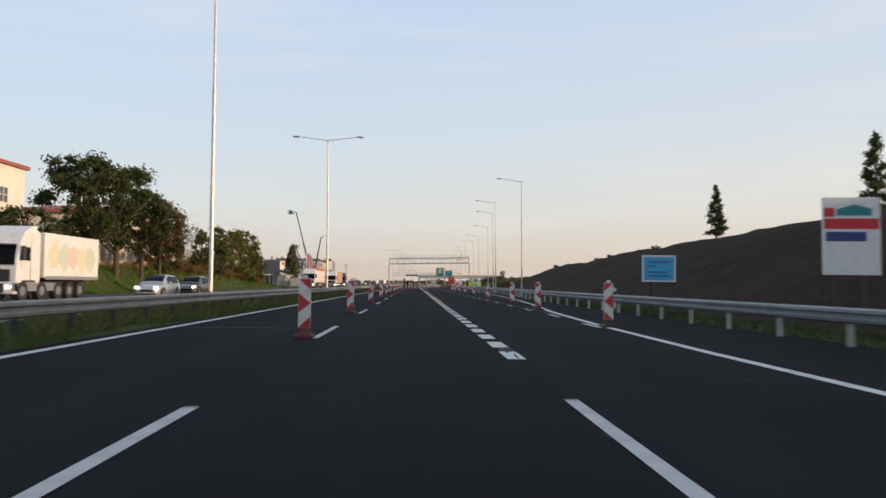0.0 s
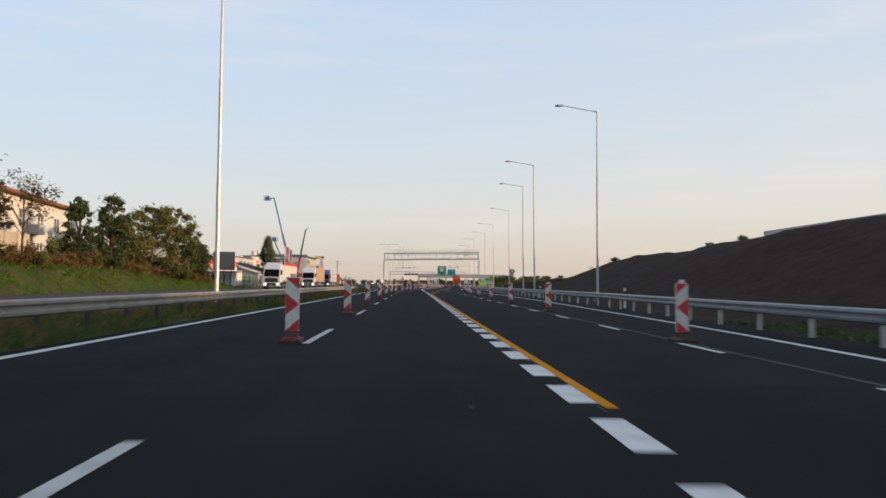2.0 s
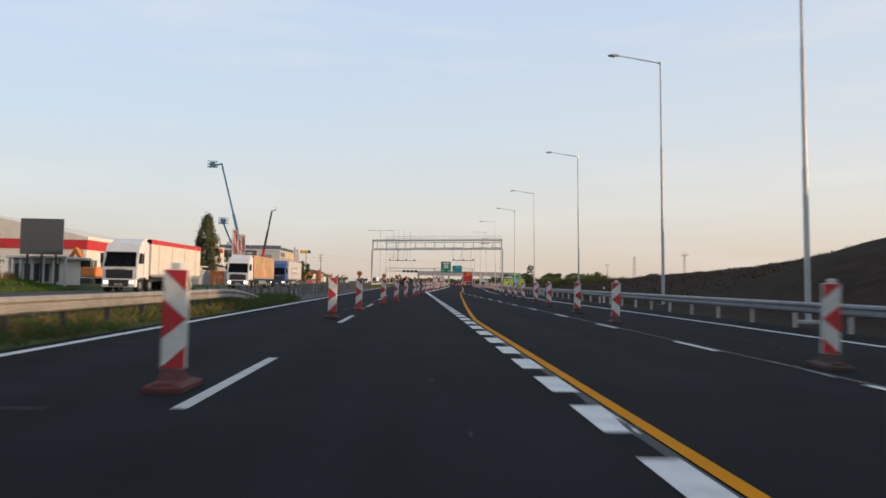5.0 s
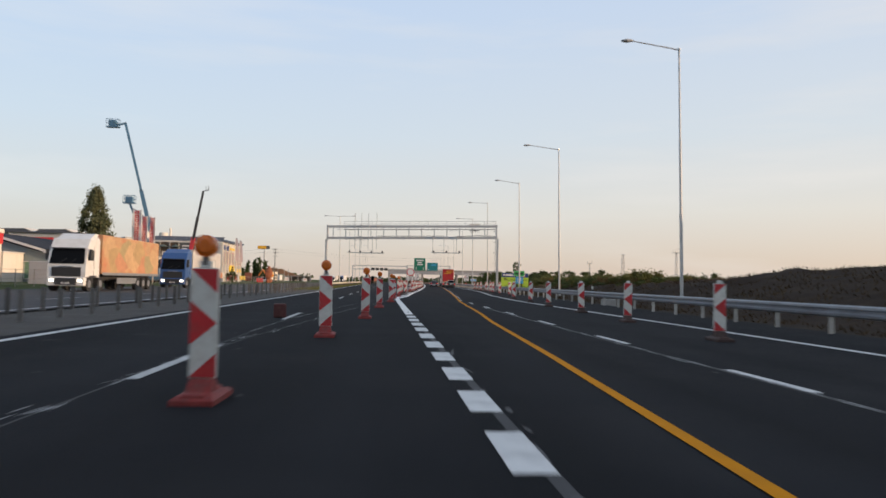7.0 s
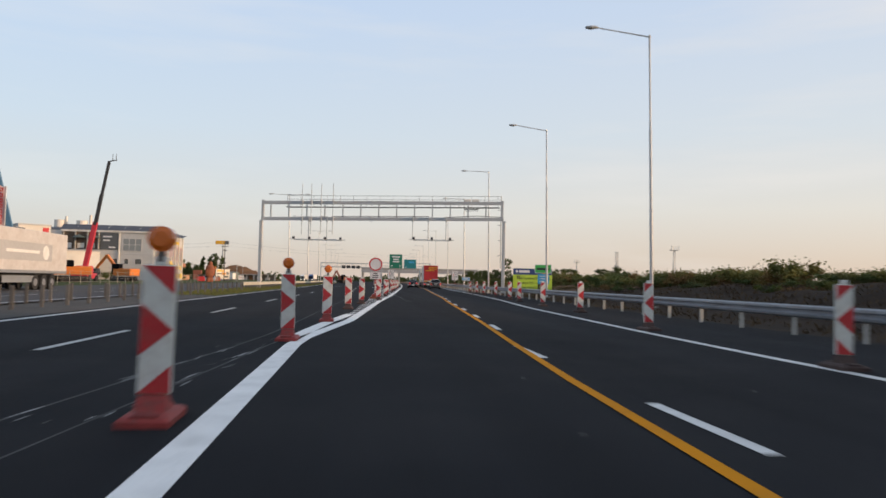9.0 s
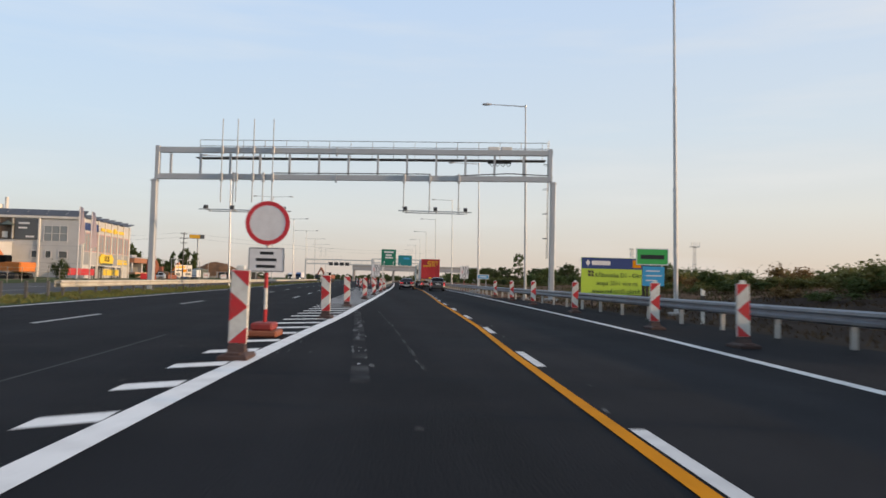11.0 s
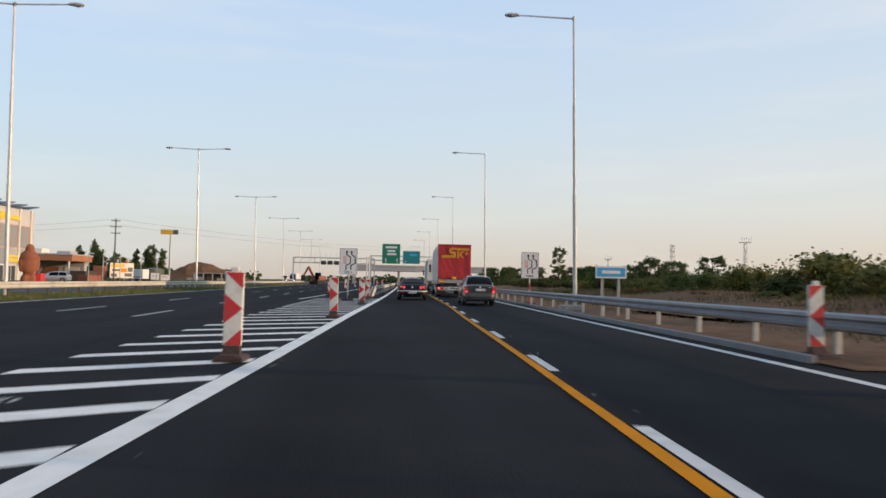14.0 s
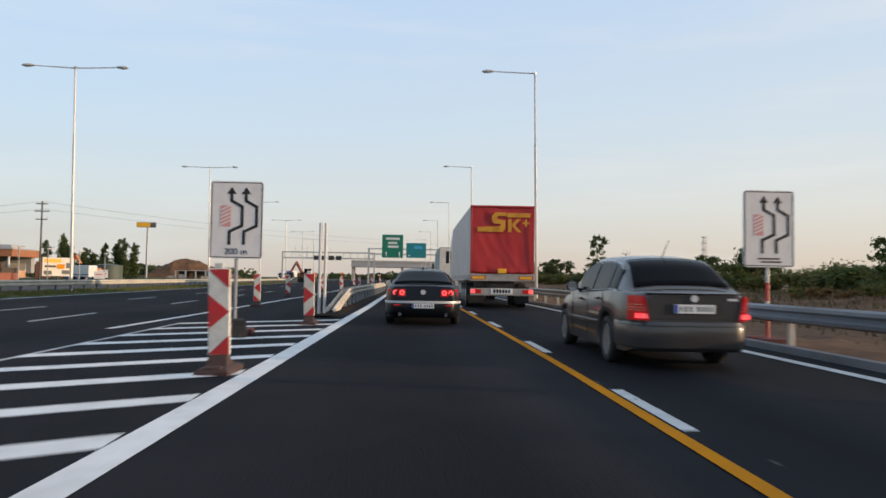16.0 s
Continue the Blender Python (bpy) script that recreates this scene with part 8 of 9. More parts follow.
for y, w, z0, z1, mt in ((0.6, 0.8, 8.6, 9.9, sign_navy), (1.6, 0.7, 8.6, 9.9, sign_navy), (2.5, 0.8, 8.6, 9.9, sign_navy), (4.2, 0.8, 8.6, 9.9, sign_navy), (5.2, 0.7, 8.6, 9.9, sign_navy), (6.1, 0.8, 8.6, 9.9, sign_navy), (7.1, 0.7, 8.6, 9.9, sign_navy),
                         (8.8, 2.6, 8.9, 9.5, sign_lemon), (11.8, 3.4, 8.9, 9.5, sign_lemon), (15.8, 1.2, 8.8, 9.8, sign_lemon), (17.3, 4.2, 8.9, 9.5, sign_lemon), (18, 6.4, 2.8, 3.3, sign_lemon), (18.4, 5.6, 3.45, 3.75, sign_lemon)):
    part("writing_bar", box(B(), 0.06, 0.22, y, y + w, z0, z1), mt, h)
bn = thing("long_banner", pose(-37, 300.3, 0), "long low red and yellow banner on posts", "banner")
part("red_banner", box(B(), 0, 0.06, 0, 10.5, 0.7, 1.7), facade_red, bn)
part("yellow_banner", box(B(), 0, 0.06, 14.4, 22, 0.7, 1.7), sign_lemon, bn)
for k in range(8):
    part("post", rod(B(), (-0.08, 0.3 + 3 * k, -0.2), (-0.08, 0.3 + 3 * k, 1.8), 0.04, 0.04, 6), zinc, bn)
# house behind the trees and fence
h = thing("house", pose(-35.9, 87.5, 2.2, 0, 0, 8.4), "long white house with a dark red roof edge behind trees", "building")
part("wall", box(B(), -12, 0, 0, 39.5, -1, 6.95), wall_white, h)
part("roof", loft(B(), [[(-12.7, -0.7, 6.95), (0.7, -0.7, 6.95), (0.7, 40.2, 6.95), (-12.7, 40.2, 6.95)], [(-12.7, -0.7, 7.25), (0.7, -0.7, 7.25), (0.7, 40.2, 7.25), (-12.7, 40.2, 7.25)], [(-6.2, 3, 8.2), (-5.8, 3, 8.2), (-5.8, 36.5, 8.2), (-6.2, 36.5, 8.2)]]), roof_tile, h, "brown tiled roof")
part("gutter", rod(B(), (0.74, -0.6, 6.98), (0.74, 40.1, 6.98), 0.09, 0.09, 8), statue_brown, h, "dark red gutter")
for k in range(8):
    for z in (1.0, 4.0):
        window(h, 0.0, 1.6 + 4.9 * k, 3.3 + 4.9 * k, z, z + 1.6)
for k in range(4):
    part("balcony", box(B(), 0.0, 1.0, 4.2 + 9.8 * k, 6.2 + 9.8 * k, 3.4, 4.4, 0.03), wall_pale, h, "pale rendered balcony")
h = thing("tall_house", pose(-45.5, 66, 2.2), "pale multi-storey building behind trees", "building")
part("wall", box(B(), -14, 0, 0, 18, -1, 11.6), wall_white, h)
part("roof", box(B(), -14.4, 0.4, -0.4, 18.4, 11.6, 12.0), roof_tile, h)
for r in range(3):
    for k in range(4):
        window(h, 0.0, 1.5 + 3.8 * k, 3.2 + 3.8 * k, 1.2 + 3.1 * r, 2.9 + 3.1 * r)
fence = thing("panel_fence", pose(-35.0, 50, 0), "tall fence of weathered tan panels on the bank", "fence", kind="structure")
for k in range(26):
    y = 2.05 * k
    z = ground_z(-35.0, 50 + y)
    part("panel", box(B(), -0.04, 0.04, y, y + 1.9, z - 0.1, z + 2.9, 0.01), panel_wood, fence)
    part("fence_post", box(B(), -0.07, 0.07, y - 0.13, y - 0.02, z - 0.1, z + 3.05, 0.01), concrete, fence)


# dark board and kiosk row before the yard
s, p = panel_sign("dark_billboard", -30.3, 151.2, 3.4, 2.8, 5.7, 0, wall_dark, "large dark blue-grey billboard seen from behind", 3)
h = thing("low_white_annex", pose(-29.2, 152.6, 0), "low white annex with slim columns under a flat roof", "building")
part("wall", box(B(), -4.4, -0.5, 0.6, 4.2, -0.2, 2.5), wall_white, h)
part("roof", box(B(), -4.7, 0.2, 0, 4.8, 2.5, 2.72, 0.02), wall_pale, h)
for k in range(6):
    part("column", box(B(), -4.5 + 0.9 * k, -4.3 + 0.9 * k, 0.08, 0.28, -0.2, 2.5, 0.02), frame_white, h)
for k in range(5):
    part("opening", box(B(), -4.2 + 0.78 * k, -3.75 + 0.78 * k, 0.56, 0.6, 0.6, 2.1), pane_glass, h)


# aerial work platforms on show
def boom_lift(x, y, turn, pieces, material, label, basket, legs=True):
    t = thing("boom_lift", pose(x, y, 0, 0, 0, turn), label, "boom lift", "boom lifts on show")
    part("chassis", box(B(), -1.2, 1.2, -2.0, 2.0, 0.5, 1.3, 0.1), material, t)
    for sx in (-1, 1):
        for sy in (-1.4, 1.4):
            part("wheel", rod(B(), (sx * 1.0, sy, 0.5), (sx * 1.4, sy, 0.5), 0.5, 0.5, 16), rubber, t)
    part("turret", box(B(), -0.9, 0.9, -1.2, 1.2, 1.3, 2.4, 0.12), material, t)
    for a, b, w, *paint in pieces:
        a, b = Vector(a), Vector(b)
        d = (b - a).normalized()
        bm = B()
        m_ = Matrix.Translation((a + b) / 2) @ d.to_track_quat("Z", "Y").to_matrix().to_4x4()
        bmesh.ops.create_cube(bm, size=1, matrix=m_ @ Matrix.Diagonal((w, w, (b - a).length, 1)))
        part("boom", bm, paint[0] if paint else material, t)
        bm = B()
        rod(bm, a - Vector((0, w * 0.7, 0)), a + Vector((0, w * 0.7, 0)), w * 0.55, w * 0.55, 10)
        part("hinge", bm, steel_dark, t)
    if basket:
        e = Vector(pieces[-1][1])
        bm = B()
        for sx in (-0.9, 0.9):
            for sy in (-0.4, 0.4):
                rod(bm, e + Vector((sx, sy, -0.1)), e + Vector((sx, sy, 1.1)), 0.035, 0.035, 5)
        for hz in (0.5, 1.1):
            for sy in (-0.4, 0.4):
                rod(bm, e + Vector((-0.9, sy, hz)), e + Vector((0.9, sy, hz)), 0.035, 0.035, 5)
            for sx in (-0.9, 0.9):
                rod(bm, e + Vector((sx, -0.4, hz)), e + Vector((sx, 0.4, hz)), 0.035, 0.035, 5)
        box(bm, e.x - 0.95, e.x + 0.95, e.y - 0.45, e.y + 0.45, e.z - 0.2, e.z - 0.05)
        box(bm, e.x - 0.5, e.x + 0.5, e.y - 0.42, e.y + 0.42, e.z, e.z + 0.9)
        part("basket", bm, material, t, "work basket with railings")
    else:
        e = Vector(pieces[-1][1])
        bm = B()
        rod(bm, e + Vector((-0.2, 0, 0)), e + Vector((1.1, 0, 0.3)), 0.1, 0.08, 6)
        for sx in (0.5, 1.0):
            rod(bm, e + Vector((sx, 0, 0.2)), e + Vector((sx, 0, 1.2)), 0.05, 0.04, 5)
        part("fork_head", bm, steel_dark, t, "dark fork head")


boom_lift(-35.5, 243.0, 0, [((0, 0, 2.2), (0.4, 0, 2.6), 0.7), ((0.4, 0, 2.4), (-2.6, -0.6, 14.5), 0.55), ((-2.6, -0.6, 14.5), (-5.2, -1.2, 25.0), 0.36), ((-5.2, -1.2, 25.0), (-7.0, -1.4, 24.4), 0.25)], crane_blue, "tall blue boom lift with its boom raised high", True)
boom_lift(-38.3, 246, 0, [((0, 0, 2.2), (0.6, 0, 6.5), 0.45), ((0.6, 0, 6.5), (-1.3, 0, 9.5), 0.4), ((-1.3, 0, 9.5), (-2.8, 0, 13.0), 0.3)], crane_blue, "blue articulated boom lift with its basket raised", True)
boom_lift(-39.2, 273, 0, [((0, 0, 1.8), (1.3, 0, 9.0), 0.62), ((1.3, 0, 8.8), (2.0, 0, 13.2), 0.46, steel_dark), ((2.0, 0, 13.0), (2.9, 0, 18.3), 0.36, steel_dark)], crane_red, "red telescopic loader with a dark raised upper boom", False)

# banner flags
for i, (x, y, hh, cloth_w, cloth_h) in enumerate(((-34.1, 231.0, 10.5, 1.25, 5.4), (-34.8, 235.8, 10.0, 0.85, 5.6), (-34.6, 238.6, 10.1, 0.8, 5.6))):
    f = thing("banner_flag", pose(x, y, 0), "tall white banner flag with red lettering on a pole", "flag", "banner flags")
    part("pole", rod(B(), (0, 0, -0.2), (0, 0, hh), 0.06, 0.045, 8), frame_white, f)
    bm = B()
    n = 9
    vs = [(bm.verts.new((0.04, 0.0, hh - cloth_h + cloth_h * k / n)), bm.verts.new((-0.45 * cloth_w, 0.05 + 0.1 * math.sin(k * 1.1 + i), hh - cloth_h - 0.1 + cloth_h * k / n)), bm.verts.new((-cloth_w, 0.14 * math.sin(k * 0.9 + i), hh - cloth_h * 0.96 + cloth_h * k / n))) for k in range(n + 1)]
    for a, b in zip(vs, vs[1:]):
        bm.faces.new((a[0], a[1], b[1], b[0]))
        bm.faces.new((a[1], a[2], b[2], b[1]))
    r = bmesh.ops.extrude_face_region(bm, geom=bm.faces[:])
    bmesh.ops.translate(bm, vec=(0, 0.015, 0), verts=[v for v in r["geom"] if isinstance(v, bmesh.types.BMVert)])
    cl = part("cloth", bm, banner_white if i == 0 else banner_pink, f)
    for k in range(8):
        z = hh - 0.6 - 0.56 * k
        bm = B()
        for x0, x1, z0, z1 in ((-0.62, -0.5, 0, 0.4), (-0.28, -0.16, 0, 0.4), (-0.5, -0.28, 0.3, 0.4), (-0.5, -0.28, 0.0, 0.09)):
            box(bm, x0 * cloth_w - 0.08, x1 * cloth_w - 0.08, -0.19, -0.17, z + z0 - 0.02 * (k % 3), z + z1)
        part("writing_bar", bm, facade_red, cl)


def digger(x, y, turn, label, paint=machine_orange):
    t = thing("excavator", pose(x, y, 0, 0, 0, turn), label, "excavator", "excavators in the yard")
    for s in (-1, 1):
        part("track", box(B(), s * 1.1 - 0.3, s * 1.1 + 0.3, -1.8, 1.8, 0, 0.9, 0.2), rubber, t)
    part("body", box(B(), -1.3, 1.3, -2.2, 1.2, 1.0, 2.2, 0.15), paint, t)
    part("cab", box(B(), -1.25, -0.2, 0.0, 1.5, 1.2, 3.0, 0.12), glass_dark, t, "glazed cab")
    for a, b, w in (((0.3, 1.2, 1.8), (0.3, 3.6, 4.4), 0.45), ((0.3, 3.6, 4.4), (0.3, 5.6, 2.2), 0.35)):
        a, b = Vector(a), Vector(b)
        bm = B()
        m_ = Matrix.Translation((a + b) / 2) @ (b - a).to_track_quat("Z", "Y").to_matrix().to_4x4()
        bmesh.ops.create_cube(bm, size=1, matrix=m_ @ Matrix.Diagonal((w, w, (b - a).length, 1)))
        part("arm", bm, paint, t)
    part("bucket", loft(B(), [[(-0.3, 5.4, 2.2), (-0.3, 6.0, 1.9), (-0.3, 5.8, 1.0), (-0.3, 5.1, 1.2)], [(0.9, 5.4, 2.2), (0.9, 6.0, 1.9), (0.9, 5.8, 1.0), (0.9, 5.1, 1.2)]]), steel_dark, t)


for x, y, r in ((-38, 178, 60), (-37, 255, 40), (-36.5, 262, 110), (-37, 284, 70), (-42, 395, 60)):
    digger(x, y, r, "orange excavator parked in the dealer's yard")
digger(-4.6, 420, 150, "dark red excavator working on the closed carriageway", roof_tile)
for i, (x, y) in enumerate(((-34, 205), (-34, 214), (-33.5, 222))):
    k = thing("yard_container", pose(x, y, 0, 0, 0, 4 * i), "grey site container in the yard", "container", "yard containers")
    part("body", box(B(), -1.2, 1.2, -3, 3, 0, 2.4, 0.05), (wall_grey, machine_orange, wall_grey)[i], k)
    for q in range(14):
        part("rib", box(B(), 1.2, 1.25, -2.8 + 0.42 * q, -2.65 + 0.42 * q, 0.1, 2.3), (wall_grey, machine_orange, wall_grey)[i], k)
mf = thing("yard_fence", pose(-28.5, 165, 0), "low wire fence along the dealer's yard", "fence", kind="structure")
for k in range(46):
    part("fence_post", rod(B(), (0, 3 * k, -0.1), (0, 3 * k, 1.5), 0.035, 0.035, 6), zinc_old, mf)
for z in (0.3, 0.7, 1.1, 1.45):
    part("wire", rod(B(), (0, 0, z), (0, 136, z), 0.012, 0.012, 4), zinc_old, mf)

# brown figure, poles and boards further on
bm = B()
for c, r, sx, sz in (((-0.4, 0, 0.6), 0.45, 1, 1.6), ((0.4, 0, 0.6), 0.45, 1, 1.6), ((0, 0, 2.2), 0.85, 1.0, 1.35), ((0, 0.05, 3.2), 0.95, 1.0, 0.8), ((0, -0.1, 4.15), 0.5, 1, 1.1), ((0.85, -0.05, 2.4), 0.3, 1, 3.4), ((-0.85, -0.05, 2.4), 0.3, 1, 3.4)):
    ball(bm, c, r, sx, 0.85, sz, 14)
bmesh.ops.remove_doubles(bm, verts=bm.verts, dist=0.001)
for v in bm.verts:
    v.co += Vector((noise.noise(v.co * 2.1), noise.noise(v.co * 2.3 + Vector((5, 0, 0))), 0)) * 0.09
statue = solo("brown_statue", bm, statue_brown, "large rounded brown statue on the verge", "statue", m=pose(-30.1, 318, -0.15, 0, 0, 40), smooth=True)
melt = statue.modifiers.new("melt", "REMESH")
melt.mode, melt.voxel_size, melt.use_smooth_shade = "VOXEL", 0.12, True
soften = statue.modifiers.new("soften", "SMOOTH")
soften.factor, soften.iterations = 0.6, 8
for i, (x, y) in enumerate(((-34, 346), (-34, 352), (-34, 360), (-33, 368), (-33, 378))):
    if i == 0:
        post = thing("verge_lamp", pose(x, y, 0), "short grey lamp post with a flat head", "street lamp", "short lamp posts")
        part("shaft", rod(B(), (0, 0, 0), (0, 0, 4.4), 0.08, 0.06, 8), zinc, post)
        part("lamp_head", box(B(), -0.1, 0.7, -0.15, 0.15, 4.35, 4.5, 0.03), frame_white, post)
    else:
        copy_thing(post, pose(x, y, 0, 0, 0, 20 * i))
up = thing("power_pole", pose(-35, 360, 0), "timber power pole with crossarms and wires", "power pole")
part("pole", rod(B(), (0, 0, -0.2), (0, 0, 10.9), 0.15, 0.1, 8), zinc_post, up)
for z, w in ((10.5, 0.75), (9.5, 0.95), (8.4, 0.75)):
    arm = part("crossarm", box(B(), -w, w, -0.06, 0.06, z - 0.07, z + 0.07), steel_dark, up)
    for s_ in (-1, 1):
        part("insulator", rod(B(), (s_ * w * 0.9, 0, z), (s_ * w * 0.9, 0, z + 0.35), 0.09, 0.06, 6), frame_white, arm)
bm = B()
for z in (10.8, 9.8):
    for a, b in (((-80, 40, z + 1), (0, 0, z)), ((0, 0, z), (70, 130, z + 3))):
        pts = [Vector(a).lerp(Vector(b), k / 10) - Vector((0, 0, 1.6 * (1 - (2 * k / 10 - 1) ** 2))) for k in range(11)]
        for p0, p1 in zip(pts, pts[1:]):
            rod(bm, p0, p1, 0.018, 0.018, 3, cap=False)
part("wire", bm, steel_dark, up)
bb = thing("picture_billboard", pose(-37.6, 372, 0, 0, 0, 42), "small yellow picture billboard on legs", "billboard")
part("panel", plate(B(), -2.2, 2.2, 0.7, 3.5, 0, 0.12, 0.02), tarp_cream, bb)
for x0, x1, z0, z1, mt in ((-2.0, -0.9, 0.9, 1.5, wall_dark), (-0.7, 0.3, 0.85, 1.3, wall_white), (0.5, 1.9, 1.0, 1.6, wall_dark), (-1.9, -0.3, 2.0, 2.3, bark), (-0.2, 0.9, 1.8, 2.5, yellow_line), (1.1, 2.0, 1.9, 2.7, wall_dark), (-2.0, 0.4, 2.7, 3.3, tarp_yellow), (0.7, 1.9, 2.9, 3.3, wall_white)):
    part("picture_patch", box(B(), x0, x1, -0.01, 0, z0, z1), mt, bb)
for x in (-2, 0, 2):
    part("leg", box(B(), x - 0.1, x + 0.1, 0.13, 0.3, -0.2, 3.8), steel_dark, bb)
py = thing("pylon_sign", pose(-60, 489, 0), "tall pole with an orange and yellow sign box", "sign")
part("pole", rod(B(), (0, 0, -0.2), (0, 0, 16.4), 0.35, 0.25, 10), zinc, py)
part("sign_box", box(B(), -3.3, 2.5, -0.4, 0.4, 15.9, 17.5, 0.1), wall_dark, py)
part("sign_patch", box(B(), -3.2, 0.9, -0.42, -0.4, 16.0, 17.4), tarp_yellow, py)
bm = B()
bmesh.ops.create_grid(bm, x_segments=70, y_segments=40, size=1)
for v in bm.verts:
    x, y = v.co.x * 22, v.co.y * 15
    n = noise.noise((x * 0.2, y * 0.2, 5)) + 0.5 * noise.noise((x * 0.7, y * 0.7, 2))
    ridge = lerp(x, [(-22, 0), (-12, 5.2), (-6, 8.4), (0, 7.8), (8, 5.0), (16, 2.2), (22, 0)])
    v.co = (x, y, ridge * max(0, 1 - (y / 15) ** 2) * (1 + 0.12 * n) + n * 0.3 - 0.4)
solo("rubble_mound", bm, spoil, "large mound of brown spoil and rubble", "soil mound", m=pose(-64, 566, 0), smooth=True)
# open frame shed, lean trailer and small notices before the mound
sh = thing("frame_shed", pose(-46, 500, 0), "grey open-sided shed frame before the rubble", "shed")
part("roof", slab(B(), [(-8.5, 0, 2.5), (8, 0, 2.8), (8, 0, 3.0), (-8.5, 0, 2.7)], 6.0), wall_grey, sh)
for k in range(6):
    part("column", box(B(), -8.3 + 3.2 * k, -7.9 + 3.2 * k, 0, 0.4, -0.2, 2.6), wall_grey, sh)
part("back_wall", box(B(), -8.4, 7.8, 5.5, 5.8, -0.2, 2.5), wall_dark, sh)
for k in range(5):
    part("pallet", box(B(), -11 + 3.6 * k, -9 + 3.6 * k, 1, 3, 0, 0.9 + 0.5 * (k % 3), 0.05), (panel_wood, wall_grey, spoil)[k % 3], sh)
for i, (x, y, w, h_) in enumerate(((-33.6, 379, 1.5, 1.3), (-24.4, 352, 1.2, 0.9))):
    nb = thing("notice_board", pose(x, y, 0, 0, 0, 10), "small white notice board on two legs", "sign", "small notice boards")
    part("panel", box(B(), -w / 2, w / 2, -0.03, 0.03, 0.5, 0.5 + h_, 0.01), sign_white, nb)
    for q in (-0.4, 0.4):
        part("leg", box(B(), q * w - 0.04, q * w + 0.04, 0.03, 0.1, -0.1, 0.6 + h_), steel_dark, nb)
    part("writing_bar", box(B(), -w * 0.35, w * 0.35, -0.036, -0.03, 0.75 + h_ * 0.3, 0.85 + h_ * 0.3), sign_red, nb)
tr = thing("box_trailer", pose(-38.5, 382, 0, 0, 0, 75), "pale box trailer parked in the yard", "trailer")
part("body", box(B(), -1.1, 1.1, -2.6, 2.6, 0.6, 2.5, 0.06), truck_white, tr)
part("stripe", box(B(), -1.11, 1.11, -2.5, 2.5, 0.9, 1.05), sign_navy, tr)
for sx in (-1, 1):
    part("wheel", rod(B(), (sx * 0.95, 0, 0.35), (sx * 1.15, 0, 0.35), 0.35, 0.35, 16), rubber, tr)
part("drawbar", box(B(), -0.06, 0.06, -4.0, -2.6, 0.5, 0.62), steel_dark, tr)
tk = thing("storage_tank", pose(-40, 400, 0), "tall grey-green storage tank", "tank")
part("shell", rod(B(), (0, 0, -0.1), (0, 0, 2.8), 2.4, 2.4, 28), tank_green, tk, smooth=False)
part("lid", rod(B(), (0, 0, 2.8), (0, 0, 3.1), 2.45, 0.5, 28), tank_green, tk)
for k in range(4):
    part("hoop", rod(B(), (0, 0, 0.3 + 0.7 * k), (0, 0, 0.36 + 0.7 * k), 2.43, 2.43, 28), wall_dark, tk)
for i, (x, y, mt, lb) in enumerate(((-32.2, 335, car_silver, "pale hatchback parked before the yard"), (-39.5, 390, truck_blue, "blue hatchback parked in the yard"))):
    car("hatchback_car", hatchback, mt, pose(x, y, 0, 0, 0, 100 + 20 * i), lb)
# canopy building with roof machinery
h = thing("canopy_hall", pose(-57.6, 400, 0), "long canopy with an orange band on slim columns", "building")
part("deck", box(B(), -46, 0, 0, 12, 4.2, 5.5), mat("fascia_rust", (0.36, 0.14, 0.06), 0.6, vary=0.25, scale=0.5, fine=5, dirt=(0.25, 0.18, 0.14), dirt_amount=0.6), h, "rusty orange fascia band")
part("roof", box(B(), -46.2, 0.2, -0.2, 12.2, 5.5, 5.8), wall_grey, h)
for k in range(7):
    part("column", rod(B(), (-0.8 - 7.2 * k, 0.6, -0.2), (-0.8 - 7.2 * k, 0.6, 4.2), 0.22, 0.22, 10), frame_white, h)
    part("roof_unit", box(B(), -4.5 - 6.2 * k, -1.5 - 6.2 * k, 3, 7, 5.8, 6.5 + 0.5 * (k % 3), 0.1), wall_white if k % 2 else wall_grey, h)
part("back_wall", box(B(), -45, -1, 10, 11.5, -0.2, 4.2), wall_grey, h)
for k in range(9):
    part("shop_front", box(B(), -43 + 4.7 * k, -39.6 + 4.7 * k, 9.9, 10.0, 0.2, 3.0), (pane_glass, roof_tile, tarp_cream)[k % 3], h)
for i, (x, y, w, hh, mt) in enumerate(((-50, 396, 2.4, 3.2, roof_tile), (-46, 397, 3.0, 1.6, machine_orange), (-43.5, 391, 2.0, 1.4, spoil), (-54, 392, 4, 1.5, tarp_orange), (-36, 352, 3, 1.1, roof_tile), (-40, 360, 4, 1.8, bark), (-34.5, 330, 2.5, 1.2, facade_red))):
    k_ = thing("stacked_pallet", pose(x, y, 0, 0, 0, 17 * i), "stack of wrapped goods on a pallet in the yard", "pallet", "goods stacked in the yards")
    part("crate", box(B(), -w / 2, w / 2, -w / 3, w / 3, 0.14, hh, 0.06), mt, k_)
    for q in (-0.4, 0, 0.4):
        part("runner", box(B(), q * w - 0.06, q * w + 0.06, -w / 3, w / 3, 0, 0.14), panel_wood, k_)


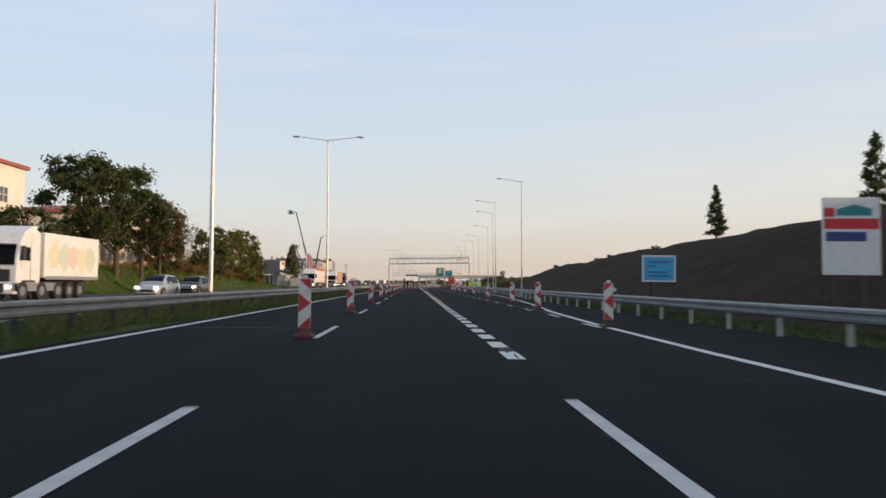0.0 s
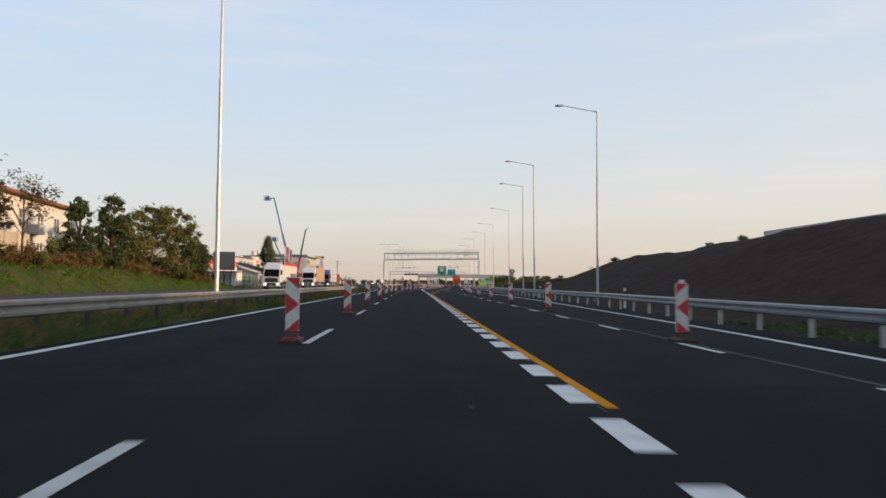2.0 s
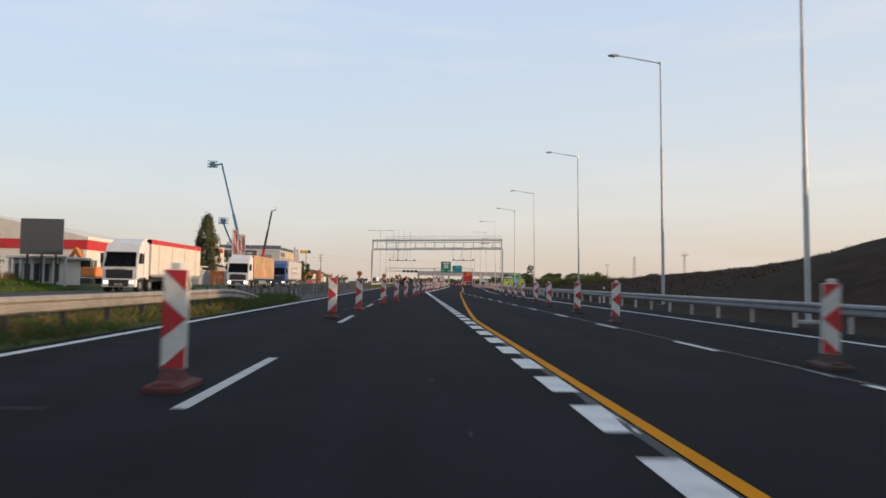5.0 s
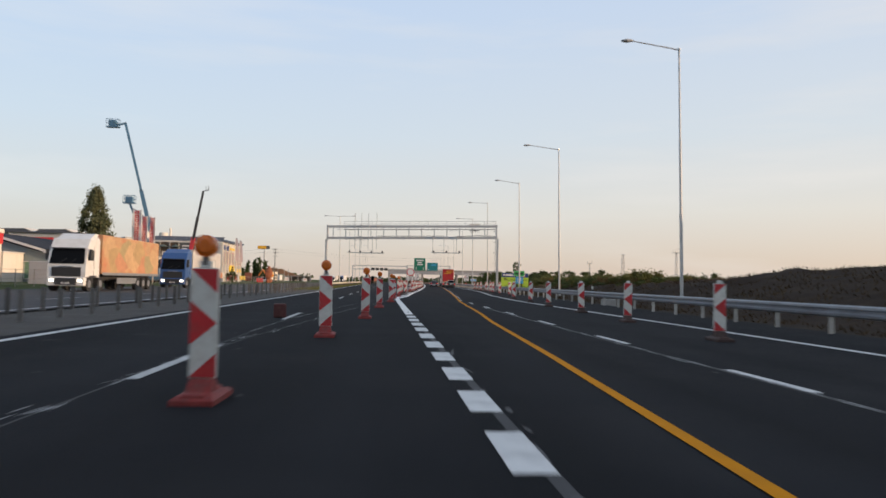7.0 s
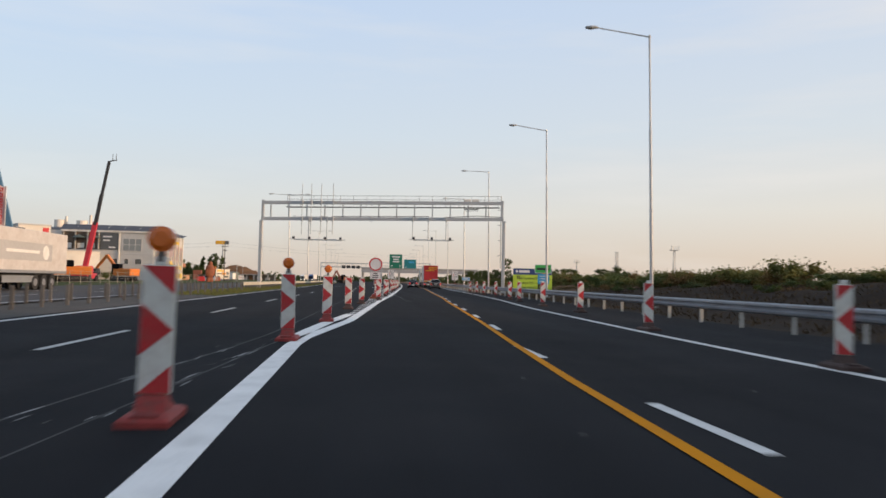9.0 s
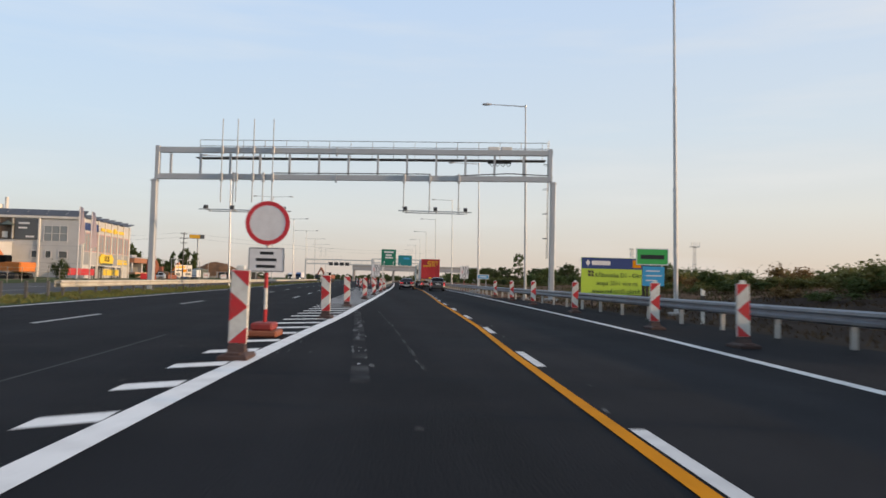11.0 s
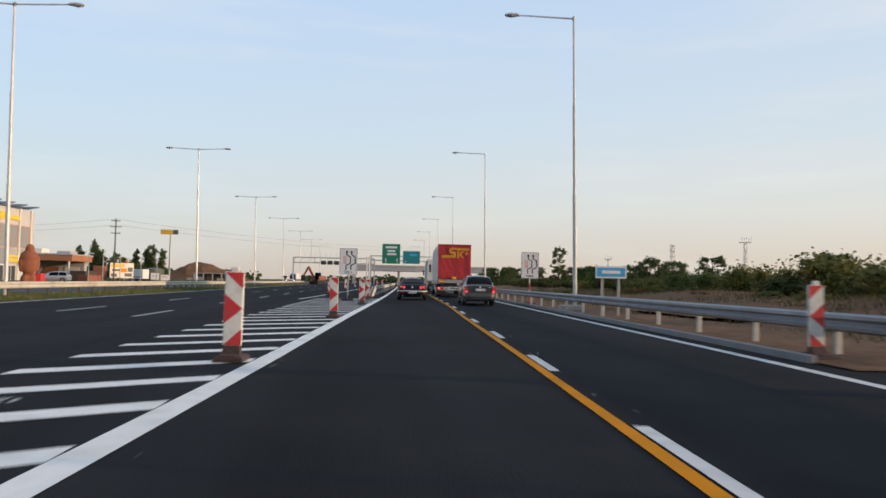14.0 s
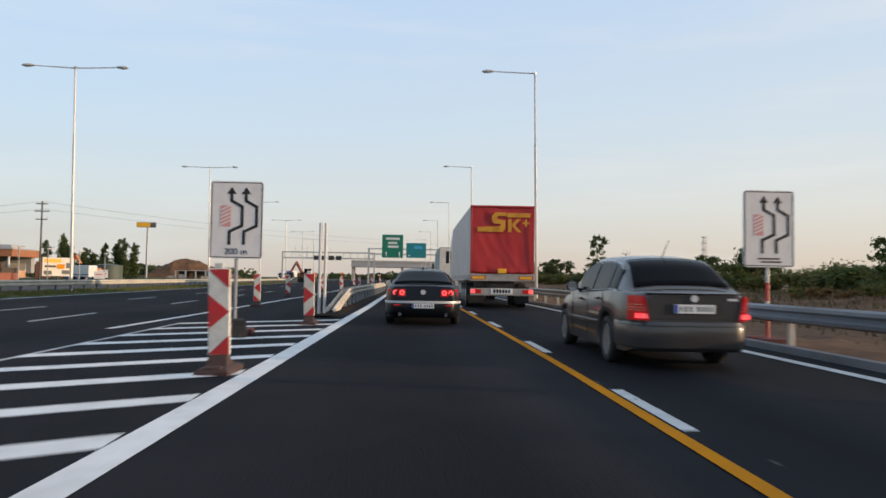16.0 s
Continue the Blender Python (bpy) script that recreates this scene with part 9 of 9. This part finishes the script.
def spire(x, y, hgt, wide, seed, leaf):
    """An upright poplar with a full, ragged outline."""
    rnd = random.Random(seed)
    t = thing("poplar_tree", pose(x, y, 0), "upright dark green poplar among the far yards", "tree", "far poplars")
    part("trunk", rod(B(), (0, 0, -0.2), (0, 0, hgt * 0.85), 0.2, 0.04, 7), bark, t)
    blobs = [(rnd.uniform(-0.3, 0.3) * wide, rnd.uniform(-0.3, 0.3) * wide, hgt * (0.1 + 0.06 * q), wide * (0.75 - 0.033 * abs(q - 5)), wide * (0.75 - 0.033 * abs(q - 5)), hgt * 0.07) for q in range(14)]
    blobs += [(rnd.uniform(-0.2, 0.2) * wide, 0, hgt * 0.95, wide * 0.25, wide * 0.25, hgt * 0.06)]
    c = new("crown", leaf_mesh("crown", blobs, 4600, 0.3, leaf, seed, soft=True))
    c.parent = t


for i, (x, y, hgt, wide) in enumerate(((-90, 490, 11.5, 2.6), (-87.2, 494, 14.2, 2.4), (-84.5, 489, 11.8, 2.4), (-81, 484, 10.0, 2.6), (-77, 486, 9.2, 3.0), (-73, 481, 7.6, 3.0), (-69, 478, 6.6, 3.0), (-62.3, 460, 9.6, 1.3), (-59.4, 461, 10.4, 2.0), (-57, 459, 11.2, 1.9), (-54.8, 461, 10.0, 1.7))):
    spire(x, y, hgt, wide, 60 + i, leaf_green if i % 3 else leaf_dark)
rnd = random.Random(23)
for k in range(20):
    x, y = -rnd.uniform(48, 80), rnd.uniform(300, 480)
    bush(rnd.choice((0, 1, 2)), x, y, rnd.uniform(1, 2), rnd.uniform(0.8, 1.6), "low green bush along the yards", "bushes along the yards")
# far tree belts that close the horizon
vs, fs = [], []
for side, x0, y0, x1, y1, hh, n in ((1, 60, 620, 420, 640, 7, 5200), (1, 300, 640, 520, 120, 9, 4000), (-1, -420, 640, -60, 660, 8, 4200), (-1, -400, 640, -330, 60, 12, 3000), (0, -60, 900, 120, 900, 7, 1800)):
    rnd = random.Random(int(x0))
    for k in range(n):
        f = rnd.random()
        x, y = x0 + (x1 - x0) * f + rnd.uniform(-9, 9), y0 + (y1 - y0) * f + rnd.uniform(-9, 9)
        top = hh * (0.55 + 0.6 * abs(noise.noise((x * 0.02, y * 0.02, 2))) + 0.25 * noise.noise((x * 0.11, y * 0.11, 4)))
        z, s, a = rnd.uniform(0.2, max(0.6, top)), rnd.uniform(0.7, 1.8), rnd.uniform(0, 3.14)
        i = len(vs)
        dx, dy = math.cos(a) * s, math.sin(a) * s
        vs += [(x - dx, y - dy, z - s * 0.6), (x + dx, y + dy, z - s * 0.4), (x + dx * 0.6, y + dy * 0.4, z + s * 0.7), (x - dx * 0.7, y, z + s * 0.5)]
        fs.append((i, i + 1, i + 2, i + 3))
me = bpy.data.meshes.new("far_woods")
me.from_pydata(vs, [], fs)
me.materials.append(leaf_dark)
tagged(new("far_woods", me), "dark belts of far trees along the horizon", "woods", kind="stuff")

# overpass beyond the sign gantry
ov = thing("overpass", pose(2, 540, 0, 0, 0, -2), "grey concrete overpass crossing beyond the signs", "bridge", kind="structure")
part("deck", box(B(), 0, 62, 0, 11, 5.5, 7.0, 0.1), wall_grey, ov, "grey deck girder")
part("parapet", box(B(), 0, 62, -0.15, 0.0, 7.0, 8.1), concrete, ov)
for x in (0.6, 20, 40, 60):
    part("pier", box(B(), x - 0.5, x + 0.5, 1, 10, -0.3, 5.5, 0.1), concrete, ov)
# two lorries far off on the other carriageway
for x, y, pt, bx in ((-34, 640, truck_white, tarp_grey), (-26, 600, truck_blue, truck_white)):
    lorry("lorry", pose(x, y, 0, 0, 0, -8), "small far lorry on the oncoming carriageway", pt, bx, bx, -1, length=10)

cb = thing("concrete_block", pose(16.85, 263.4, 0, 0, 0, -3), "pale concrete block beside the lamp footing", "block")
part("block", box(B(), -0.5, 0.5, -0.3, 0.3, -0.1, 0.24, 0.03), concrete, cb)
cb = thing("concrete_block", pose(13.25, 167.6, 0, 0, 0, -2), "pale concrete block behind the barrier", "block")
part("block", box(B(), -0.37, 0.37, -0.3, 0.3, -0.2, 0.34, 0.03), concrete, cb)

# two slim flags before the silver block
bush(2, -33.6, 289.9, 1.3, 2.6, "rounded dark green shrub before the yard", "bushes along the yards")
for x, y, hh in ((-34.75, 297.8, 10.5), (-34.75, 302.5, 10.2)):
    f = thing("banner_flag", pose(x, y, 0), "slim white and pink banner flag on a tall pole", "flag", "banner flags")
    part("pole", rod(B(), (0, 0, -0.2), (0, 0, hh), 0.09, 0.06, 8), frame_white, f)
    bm = slab(B(), [(0.08, 0, hh - 5.5), (0.9, 0.1, hh - 5.2), (0.75, 0.0, hh - 2.5), (0.5, -0.1, hh - 0.2), (0.08, 0, hh)], 0.02)
    part("cloth", bm, banner_pink, f)
